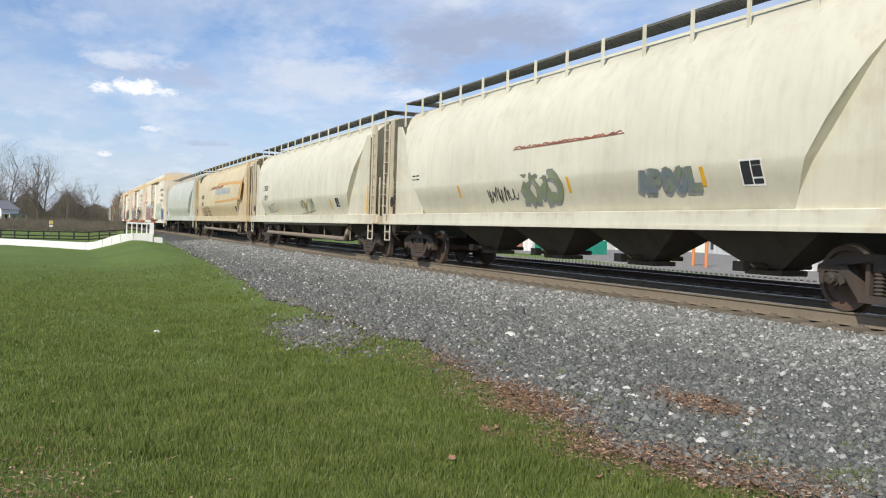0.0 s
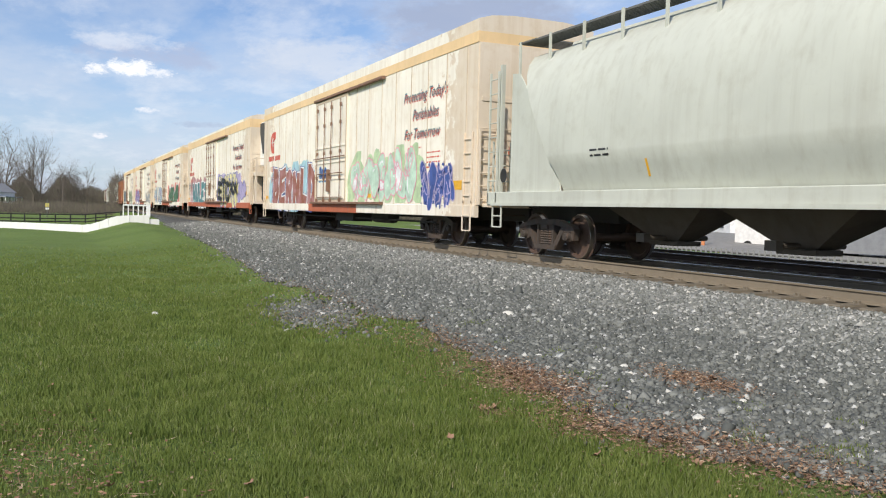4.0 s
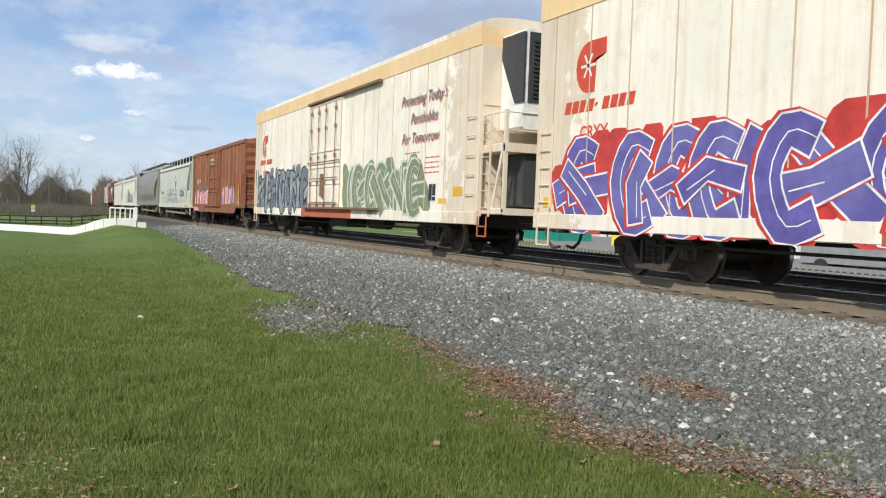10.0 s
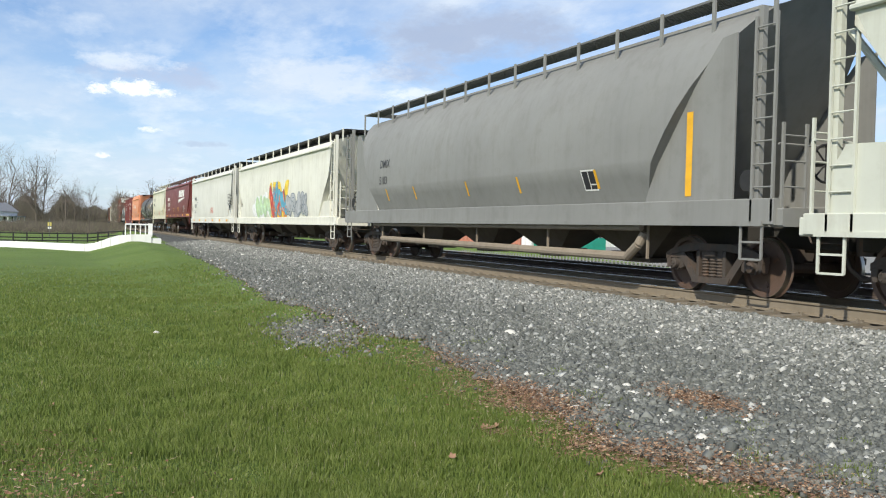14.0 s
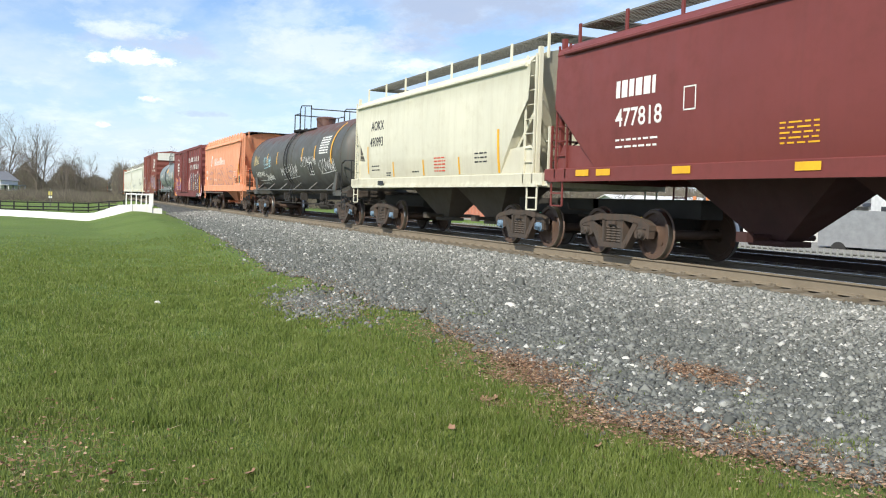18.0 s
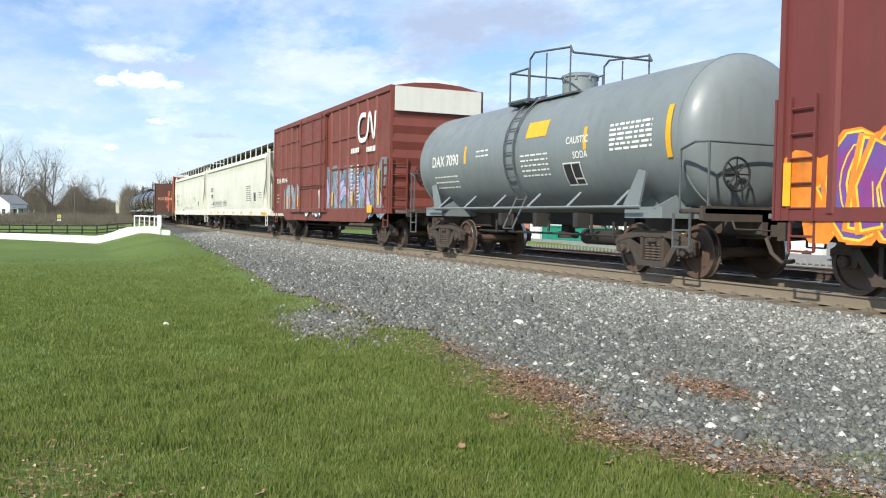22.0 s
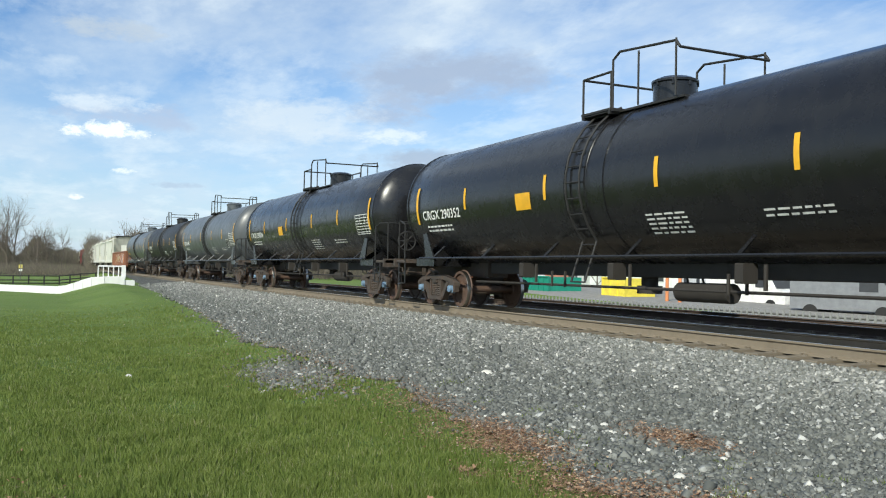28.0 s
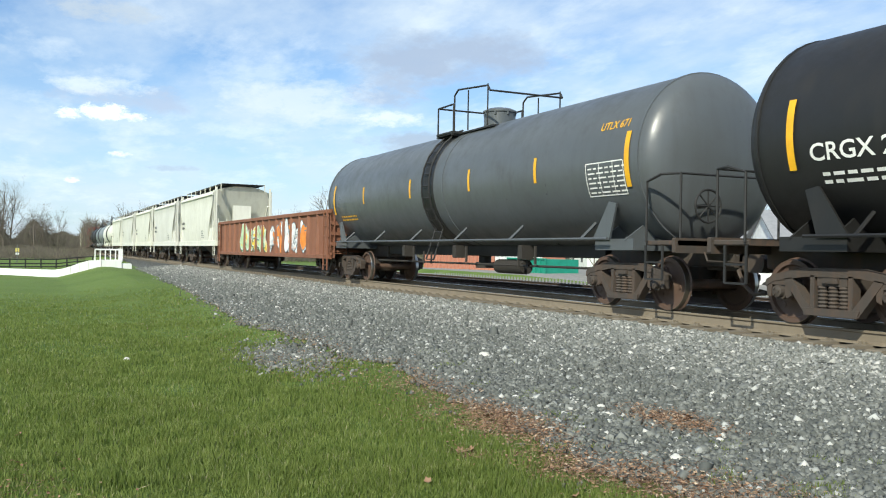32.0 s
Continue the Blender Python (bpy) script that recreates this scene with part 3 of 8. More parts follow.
def scrawl(side, parent, x0, x1, z0, z1, colour, seed=1, signs=5, w=0.03, lines=1):
    """A thin tag: nervous loops and jags of one line, with a flourish."""
    rnd = random.Random(seed)
    geo = Geo()
    h = (z1 - z0) / lines * 0.8
    for row in range(lines):
        zz = z0 + (z1 - z0) * row / lines
        wx = (x1 - x0) / signs
        for i in range(signs):
            cx, amp, turn = x0 + wx * i, rnd.uniform(0.55, 1.0), rnd.uniform(0, 6.28)
            kind = rnd.choice((0, 1, 2, 2, 2))
            pts = []
            for k in range(9):
                u = k / 8
                if kind == 0:
                    pts.append((cx + wx * (u + 0.16 * math.cos(turn + 11 * u)), zz + h * (0.5 + 0.5 * amp * math.sin(turn + 11 * u))))
                elif kind == 1:
                    pts.append((cx + wx * (0.5 + (0.55 - 0.4 * u) * math.cos(turn + 6 * u)), zz + h * (0.5 + (0.6 - 0.35 * u) * math.sin(turn + 6 * u))))
                else:
                    pts.append((cx + wx * (u + rnd.uniform(-0.12, 0.12)), zz + h * (0.5 + (0.5 if k % 2 else -0.5) * rnd.uniform(0.25, 1.1))))
            side.line(geo, curve(pts, 4), w, 0.008 + 0.0006 * (i % 4))
        if rnd.random() < 0.6:
            side.line(geo, curve([(x0, zz - 0.1 * h), ((x0 + x1) / 2, zz - 0.02 * h), (x1 + 0.1, zz + 0.1 * h)], 4), w * 0.8, 0.0115)
    return part("graffiti", geo, SPRAY[colour], parent, "thin %s sprayed tag" % colour)


# ---- running gear, shared by every car ----
BEND = 8.0e-5


def track_y(x, y0=10.75):
    return y0 + BEND * max(0.0, -x - 35.0) ** 2


def track_yaw(x):
    return math.degrees(math.atan(-2 * BEND * max(0.0, -x - 35.0)))


R_WHEEL, BASE = 0.457, 0.89
SHARED = {}


def shared(key, make):
    if key not in SHARED:
        SHARED[key] = make()
    return SHARED[key]


def wheelset_mesh():
    g = Geo()
    for s in (-1, 1):
        prof = [(0.80 * s, 0.0), (0.80 * s, 0.13), (0.785 * s, 0.15), (0.755 * s, 0.30), (0.77 * s, 0.37), (0.815 * s, 0.385), (0.815 * s, 0.45)]
        g.slot = 0
        g.lathe(prof, "y", 28)
        g.slot = 1
        g.lathe([(0.815 * s, 0.45), (0.80 * s, R_WHEEL), (0.72 * s, R_WHEEL + 0.004)], "y", 28)
        g.slot = 0
        g.lathe([(0.72 * s, R_WHEEL + 0.004), (0.70 * s, R_WHEEL + 0.03), (0.68 * s, R_WHEEL + 0.02), (0.675 * s, 0.40), (0.71 * s, 0.36), (0.70 * s, 0.14), (0.66 * s, 0.12)], "y", 28)
        # plate marks that show the turning
        for k in range(3):
            a = 2 * math.pi * k / 3 + 0.4
            c, q = math.cos(a) * 0.26, math.sin(a) * 0.26
            g.box(c - 0.035, c + 0.035, 0.757 * s - 0.02, 0.757 * s + 0.02, q - 0.025, q + 0.025)
    g.rod((0, -0.85, 0), (0, 0.85, 0), 0.085, 14)
    return g.mesh("wheelset", [WHEEL, TREAD], 30)


def truck_mesh():
    g = Geo()
    for s in (-1, 1):
        y0, y1 = (0.93, 1.08) if s > 0 else (-1.08, -0.93)
        # top member, two sloping legs, spring seat and pedestals
        g.across([(-1.13, 0.52), (-1.13, 0.62), (-0.98, 0.70), (-0.45, 0.80), (0.45, 0.80), (0.98, 0.70), (1.13, 0.62), (1.13, 0.52), (0.98, 0.60), (0.42, 0.68), (-0.42, 0.68), (-0.98, 0.60)], y0, y1)
        for k in (-1, 1):
            leg = [(0.80 * k, 0.64), (0.66 * k, 0.66), (0.30 * k, 0.22), (0.42 * k, 0.16)]
            g.across(leg if k > 0 else leg[::-1], y0, y1)
            post = [(0.34 * k, 0.70), (0.27 * k, 0.70), (0.27 * k, 0.22), (0.34 * k, 0.22)]
            g.across(post if k < 0 else post[::-1], y0, y1)
            jaw = [(1.13 * k, 0.60), (0.68 * k, 0.66), (0.68 * k, 0.40), (0.76 * k, 0.36), (0.78 * k, 0.55), (1.02 * k, 0.55), (1.04 * k, 0.38), (1.10 * k, 0.38)]
            g.across(jaw if k < 0 else jaw[::-1], y0 + 0.01, y1 - 0.01)
        g.across([(-0.42, 0.16), (0.42, 0.16), (0.46, 0.26), (-0.46, 0.26)], y0 - 0.02, y1 + 0.02)
        g.box(-0.24, 0.24, y0 + 0.02, y1 + 0.04 * s if s > 0 else y1, 0.56, 0.68)
        g.box(-0.12, 0.12, y0 - 0.03, y1 + 0.03, 0.60, 0.67)
    g.slab(-0.2, 0.2, -0.95, 0.95, 0.50, 0.74, 0.03)
    g.rod((-0.45, -0.7, 0.35), (-0.45, 0.7, 0.35), 0.05)
    g.rod((0.45, -0.7, 0.35), (0.45, 0.7, 0.35), 0.05)
    for k in (-1, 1):
        for s in (-1, 1):
            g.box(0.38 * k - 0.05, 0.38 * k + 0.05, 0.66 * s - 0.06, 0.66 * s + 0.06, 0.25, 0.55)
    return g.mesh("truck", STEEL, 35)


def springs_mesh():
    g = Geo()
    for x in (-0.17, 0.0, 0.17):
        prof = []
        for i in range(13):
            prof.append((0.26 + 0.30 * i / 12, 0.075 if i % 2 else 0.055))
        g.lathe(prof, "z", 10, (x, 0, 0))
    return g.mesh("spring_nest", STEEL, 60)


def cap_mesh():
    g = Geo()
    g.lathe([(-0.135, 0.0), (-0.135, 0.06), (-0.12, 0.085), (-0.05, 0.09), (-0.045, 0.115), (0.03, 0.115)], "y", 14)
    for k in range(3):
        a = 2 * math.pi * k / 3
        g.rod((0.05 * math.cos(a), -0.15, 0.05 * math.sin(a)), (0.05 * math.cos(a), -0.12, 0.05 * math.sin(a)), 0.016)
    return g


WHEELSETS = []


def add_trucks(car, where, caps=None):
    for x in where:
        truck = part("truck", shared("truck", truck_mesh), None, car, at=pose(x, 0, 0))
        for k in (-BASE, BASE):
            ws = part("wheelset", shared("wheelset", wheelset_mesh), None, truck, at=pose(k, 0, R_WHEEL))
            WHEELSETS.append((ws, car, k))
            for s in (-1, 1):
                part("bearing_cap", shared("cap" + (caps or STEEL).name, lambda: cap_mesh().mesh("bearing_cap", caps or STEEL, 35)), None, truck, at=pose(k, -1.0 if s < 0 else 1.0, R_WHEEL, 0, 0, 0 if s < 0 else 180))
        for s in (-1, 1):
            part("spring_nest", shared("springs", springs_mesh), None, truck, at=pose(0, 1.02 * s, 0))


def coupler_mesh():
    g = Geo()
    g.slab(-0.75, 0.0, -0.16, 0.16, 0.70, 0.98, 0.02)
    g.across([(0.0, 0.74), (0.30, 0.76), (0.30, 0.92), (0.0, 0.94)], -0.10, 0.10)
    g.across([(0.25, 0.68), (0.52, 0.70), (0.56, 0.78), (0.56, 0.90), (0.50, 0.98), (0.25, 0.98)], -0.20, 0.08)
    g.box(0.40, 0.60, 0.05, 0.18, 0.70, 0.96)
    g.path([(0.1, -0.28, 0.72), (0.25, -0.30, 0.48), (0.45, -0.28, 0.34), (0.68, -0.26, 0.38)], 0.035)
    g.path([(0.05, -0.95, 1.0), (0.12, -0.95, 0.86), (0.12, -0.2, 0.84)], 0.016)
    return g.mesh("coupler", STEEL, 35)


def add_ends(car, half):
    """Couplers with hoses at both ends."""
    for s in (1, -1):
        part("coupler", shared("coupler", coupler_mesh), None, car, at=pose(half * s, 0, 0, 0, 0, 0 if s > 0 else 180))


def ladder(g, x, y, z0, z1, wide, way="x", rungs=7, r=0.016):
    """Two stiles and rungs; way: the axis along which the rungs run."""
    dx, dy = (wide, 0) if way == "x" else (0, wide)
    g.box(x - 0.02, x + 0.02, y - 0.02, y + 0.02, z0, z1)
    g.box(x + dx - 0.02, x + dx + 0.02, y + dy - 0.02, y + dy + 0.02, z0, z1)
    for i in range(rungs):
        z = z0 + (z1 - z0) * (i + 0.5) / rungs
        g.rod((x, y, z), (x + dx, y + dy, z), r, 6)


def step(g, x, y, z, wide=0.42, drop=0.45):
    """A sill step hanging under a corner."""
    for k in (0, wide):
        g.box(x + k - 0.02, x + k + 0.02, y - 0.012, y + 0.012, z - drop, z)
    for d in (0.5, 1.0):
        g.box(x, x + wide, y - 0.015, y + 0.015, z - drop * d - 0.015, z - drop * d + 0.015)


def grab(g, x, y, z, wide=0.42):
    g.path([(x, y + 0.05, z), (x, y - 0.04, z), (x + wide, y - 0.04, z), (x + wide, y + 0.05, z)], 0.013)


def brake_wheel(car, x, y, z, mats=BLACK):
    g = Geo()
    g.lathe([(0.0 + 0.02 * math.cos(a * math.pi / 4), 0.27 + 0.02 * math.sin(a * math.pi / 4)) for a in range(9)], "x", 20)
    for k in range(4):
        a = math.pi * k / 4
        g.rod((0, -0.27 * math.cos(a), -0.27 * math.sin(a)), (0, 0.27 * math.cos(a), 0.27 * math.sin(a)), 0.014, 5)
    g.rod((-0.25, 0, 0), (0.03, 0, 0), 0.04)
    part("brake_wheel", g, mats, car, "round hand brake wheel", pose(x, y, z))


def frustum(g, x0, x1, y, ztop, u0, u1, v, zbot):
    top = [(x0, -y, ztop), (x1, -y, ztop), (x1, y, ztop), (x0, y, ztop)]
    bot = [(u0, -v, zbot), (u1, -v, zbot), (u1, v, zbot), (u0, v, zbot)]
    g.put(top + bot, [(0, 1, 2, 3), (7, 6, 5, 4), (0, 4, 5, 1), (1, 5, 6, 2), (2, 6, 7, 3), (3, 7, 4, 0)])


def skin_of(profile):
    zs = [p[1] for p in profile]
    ys = [p[0] for p in profile]
    return lambda z: float(np.interp(z, zs, ys))


ROUND = [(-1.38, 1.36), (-1.46, 1.58), (-1.545, 1.82), (-1.63, 2.05), (-1.632, 2.12), (-1.635, 2.55), (-1.615, 2.9), (-1.56, 3.25), (-1.46, 3.6), (-1.31, 3.92), (-1.10, 4.2), (-0.85, 4.42), (-0.55, 4.54), (-0.25, 4.58)]
FLAT = [(-1.53, 1.2), (-1.575, 1.6), (-1.60, 2.1), (-1.61, 2.7), (-1.60, 3.3), (-1.585, 3.80), (-1.60, 3.83), (-1.585, 3.90), (-1.50, 4.00), (-1.20, 4.16), (-0.7, 4.30), (-0.3, 4.34)]


def mirror(profile):
    return profile + [(-y, z) for y, z in profile[::-1]]


def covered_hopper(label, half, body, sill=(1.09, 1.36), profile=ROUND, cut=None, bays=4, trucks=None, chute=None, board=4.76, pipe=False, ridge=False, scallop=False, caps=None, posts=1.45, short_board=False, open_walk=False):
    """A covered hopper. cut: None for the round kind, whose side ends on a curve; else (height, depth) of the corner cut away from the lower end of the side."""
    car = empty("covered_hopper", label, "railway car", "cars of the freight train")
    z0, z1 = sill
    lift = z1 - profile[0][1]
    top = profile[-1][1]
    pr = [(y, z1 + (z - profile[0][1]) * (top - z1) / (top - profile[0][1])) for y, z in profile]
    skin = skin_of(pr)
    if cut is None:
        end = lambda z: half - 3.05 + 1.77 * min(1.3, max(0.0, (z - 1.4) / 2.5)) ** 1.35
        pr_full = pr
    else:
        ch, cd, inset = (*cut, 0.75)[:3]
        end = lambda z: half - inset - cd * max(0.0, (ch - z) / (ch - z1)) ** 0.9
        zs = sorted(set([round(p[1], 3) for p in pr] + [ch, ch - 0.15, (ch + z1) / 2, z1 + 0.12]))
        pr_full = [(skin(z), z) for z in zs if z <= pr[-1][1]]
    g = Geo().along(mirror(pr_full), lambda z: -end(z), end)
    part("body", g, body, car)
    # sills, end sills and the centre sill
    for s in (-1, 1):
        g = Geo()
        y0, y1 = (-1.56, -1.42) if s < 0 else (1.42, 1.56)
        g.slab(-half, half, y0, y1, z0, z1 + 0.02, 0.015)
        g.box(-half + 0.2, half - 0.2, y0 - 0.03 if s < 0 else y1 - 0.1, y0 + 0.1 if s < 0 else y1 + 0.03, z0 - 0.02, z0 + 0.05)
        part("side_sill", g, body, car)
    reach = (trucks or half - 2.5) - 1.5
    for s in (-1, 1):
        part("stub_sill", Geo().slab(min(reach * s, (half + 0.15) * s), max(reach * s, (half + 0.15) * s), -0.25, 0.25, 0.75, 1.10, 0.02), DARK, car)
        part("end_sill", Geo().slab(half * s - 0.12, half * s + 0.12, -1.5, 1.5, z0 - 0.02, z0 + 0.24, 0.02), body, car)
    # end structure: shear plates of the round kind, posts, braces and a platform
    for s in (-1, 1):
        g = Geo()
        if cut is None:
            zs = [z1, 1.7, 2.1, 2.5, 2.9, 3.3, 3.7, 3.95]
            poly = [(end(z) * s, z) for z in zs] + [((half - 0.92) * s, 3.98), ((half - 0.92) * s, z1)]
            if s > 0:
                poly = poly[::-1]
            g.across(poly, -1.47, -1.44)
            g.across(poly, 1.44, 1.47)
        else:
            for y in (-1.36, 1.36):
                g.path([(end(z1 + 0.1) * s, y, z1 + 0.1), ((half - 0.5) * s, y, cut[0])], 0.05)
            g.box(min((half - 0.8) * s, (half - 0.74) * s), max((half - 0.8) * s, (half - 0.74) * s), -0.5, 0.5, z0, cut[0])
        g.box(min((half - 0.95) * s, half * s), max((half - 0.95) * s, half * s), -1.45, 1.45, z0 + 0.16, z0 + 0.20)
        part("end_frame", g, body, car)
        if cut is not None:
            ph = z1 + 0.36 * (cut[0] - z1)
            poly = [(end(z1) * s - 0.05 * s, z1), (end(ph) * s - 0.03 * s, ph), ((half - 0.62) * s, ph + 0.05), ((half - 0.42) * s, ph - 0.25), ((half - 0.42) * s, z1)]
            for y in (-1.50, 1.50):
                part("corner_plate", Geo().across(poly[::-1] if s > 0 else poly, y - 0.015, y + 0.015), body, car)
        for y in (-posts, posts):
            part("end_post", Geo().box((half - 0.42) * s - 0.045, (half - 0.42) * s + 0.045, y - 0.045, y + 0.045, z0, 4.25), body, car)
        for y in (-1.54, 1.54):
            g = Geo()
            xx = (half - 0.95) * s
            ladder(g, xx - 0.22 + (0.72 if cut is None else 0.35) * s, y, z0 + 0.05, 4.1, 0.40, "x", 9, 0.013)
            ladder(g, half * s, y * 0.92 - (0.44 if y > 0 else 0), z0, 2.55, 0.44, "y", 4)
            step(g, xx - 0.2 + 0.5 * s, y, z0, 0.42, 0.5)
            part("ladder", g, body, car)
        part("end_handrail", Geo().rod(((half - 0.05) * s, -1.45, 2.25), (half * s, 1.45, 2.25), 0.018), body, car)
    if cut is None:
        g = Geo()
        # a flat black disc stands in for the shade inside each hole
        g.lathe([(0, 0.001), (0, 0.16)], "y", 16)
        for s in (-1, 1):
            part("lightening_hole", g, BLACK, car, "black disc painted as a shaded round opening", pose((half - 0.62) * s, -1.478, 1.75))
    # roof walk on brackets
    g = Geo()
    bl = half - (0.55 if not short_board else 1.6)
    walk_bar = 0.016 if profile is ROUND or open_walk else 0.035
    for s in (-1, 1):
        y = (1.05 if profile is ROUND else 1.15) * s
        y2 = 0.55 * s
        slats = 9
        for i in range(slats):
            yy = y + (y2 - y) * i / (slats - 1)
            g.box(-bl, bl, yy - walk_bar, yy + walk_bar, board - 0.04, board)
        k = int(2 * bl / 0.3)
        for i in range(k):
            x = -bl + 2 * bl * i / k
            g.box(x - 0.012, x + 0.012, min(y, y2), max(y, y2), board - 0.03, board - 0.005)
    for s in (-1, 1):
        for i in range(7):
            x = (bl + 0.05 - 0.12 * i) * s
            g.box(x - 0.04, x + 0.04, -1.1, 1.1, board - 0.03, board)
    part("roof_walk", g, GRATE if profile is ROUND or open_walk else BLACK, car)
    count = int(2 * bl / (1.25 if profile is ROUND else 1.5))
    bracket = Geo().box(-0.035, 0.035, -0.018, 0.018, 4.05, board + 0.015).mesh("walk_bracket", body)
    for s in (-1, 1):
        y = (1.09 if profile is ROUND else 1.19) * s
        for i in range(count + 1):
            part("walk_bracket", bracket, None, car, at=pose(-bl + 2 * bl * i / count, y, 0))
    g = Geo()
    g.along([(-0.42, top - 0.05), (0.42, top - 0.05), (0.36, top + 0.10), (-0.36, top + 0.10)], -half + 1.6, half - 1.6)
    part("hatch", g, body, car)
    if profile is FLAT and not open_walk:
        part("hatch_coaming", Geo().along([(-0.52, top - 0.10), (0.52, top - 0.10), (0.46, board + 0.03), (-0.46, board + 0.03)], -half + 0.95, half - 0.95), BLACK, car, "dark trough hatch along the roof")
    if ridge:
        g = Geo()
        for s in (-1, 1):
            g.slab(-half + 0.72, half - 0.72, min(1.56 * s, 1.66 * s), max(1.56 * s, 1.66 * s), pr[5][1] - 0.01, pr[5][1] + 0.07, 0.02)
        part("top_chord", g, body, car)
    if scallop:
        n = 14
        w = (half - 0.9) / n
        gm = Geo().across([(-w * 0.98, 3.98), (w * 0.98, 3.98), (w * 0.98, 4.05), (w * 0.14, 4.36), (-w * 0.14, 4.36), (-w * 0.98, 4.05)], -0.04, 0.04).mesh("roof_gusset", body)
        for s in (-1, 1):
            for i in range(n):
                part("roof_gusset", gm, None, car, at=pose(-half + 0.9 + (2 * half - 1.8) * (i + 0.5) / n, 1.46 * s, 0))
    # discharge chutes with gates
    tr = trucks or half - 2.5
    span = 2 * (tr - 1.35)
    for i in range(bays):
        g = Geo()
        a, b = -span / 2 + span * i / bays, -span / 2 + span * (i + 1) / bays
        frustum(g, a + 0.12, b - 0.12, 0.62, z0 + 0.04, (a + b) / 2 - 0.30, (a + b) / 2 + 0.30, 0.18, 0.46)
        g.slab((a + b) / 2 - 0.40, (a + b) / 2 + 0.40, -0.28, 0.28, 0.38, 0.47, 0.015)
        g.rod(((a + b) / 2, -0.75, 0.52), ((a + b) / 2, 0.75, 0.52), 0.05, 8)
        g.box((a + b) / 2 - 0.12, (a + b) / 2 + 0.12, -0.80, -0.66, 0.44, 0.60)
        part("discharge_chute", g, CHUTE if chute in (None, DARK) else chute, car)
    if pipe:
        g = Geo()
        g.path([(-span / 2, -1.30, 0.60), (span / 2 - 0.6, -1.30, 0.52), (span / 2 - 0.2, -1.35, 0.75), (span / 2 - 0.1, -1.30, 0.95)], 0.085, 10)
        g.path([(-span / 2 - 0.4, -1.45, z0 - 0.06), (span / 2, -1.45, z0 - 0.06)], 0.055, 8)
        for i in range(5):
            x = -span / 2 + span * i / 4
            g.box(x - 0.02, x + 0.02, -1.33, -1.29, 0.5, z0)
        part("unloading_pipe", g, DUSTPIPE, car, "dust-coated unloading pipe")
    add_trucks(car, (-tr, tr), caps)
    add_ends(car, half)
    brake_wheel(car, half + 0.05, -0.65, 2.0)
    return car, Side(skin)


def marks(car, side, mats, jobs):
    """Painted marks on a car: a part for each colour. jobs: (kind, ...)."""
    for kind, m, *a in jobs:
        g = Geo()
        if kind == "text":
            side.text(g, *a)
        elif kind == "rect":
            side.rect(g, *a)
        elif kind == "bars":
            side.bars(g, *a)
        elif kind == "blob":
            side.blob(g, *a)
        part("lettering" if mats.get(m) in (INK, WHITEINK, RED, TEAL, BLUEINK) else "reflector_stripe", g, mats[m], car)


INKS = dict(k=INK, w=WHITEINK, r=RED, t=TEAL, y=YELLOW, b=BLUEINK)


def plate(side, car, x, z, w=0.40, h=0.33):
    """The small black inspection panel with white frame."""
    g = Geo()
    side.rect(g, x - 0.03, x + w + 0.03, z - 0.03, z + h + 0.03, 0.006)
    g.slot = 1
    side.rect(g, x, x + w * 0.47, z, z + h, 0.010)
    side.rect(g, x + w * 0.53, x + w, z + h * 0.3, z + h, 0.010)
    side.rect(g, x + w * 0.53, x + w, z, z + h * 0.22, 0.010)
    part("inspection_panel", g, [WHITEINK, INK], car, "black stencil panel in a white frame")


def stripes(xs, z0, z1, w=0.10, lift=0.007):
    return [("rect", "y", x, x + w, z0, z1, lift) for x in xs]


# ---- box cars and refrigerator cars ----
def corrugated_end(car, x, s, half_w, z0, z1, mats, ribs=9):
    g = Geo()
    pts = []
    n = ribs * 4
    for i in range(n + 1):
        z = z0 + (z1 - z0) * i / n
        pts.append((x + s * (0.02 + 0.055 * (0.5 - 0.5 * math.cos(2 * math.pi * i / 4))), z))
    for (xa, za), (xb, zb) in zip(pts, pts[1:]):
        q = [(xa, -half_w, za), (xa, half_w, za), (xb, half_w, zb), (xb, -half_w, zb)]
        g.put(q, [(0, 1, 2, 3) if s > 0 else (3, 2, 1, 0)])
    part("car_end", g, mats, car, "corrugated steel end")


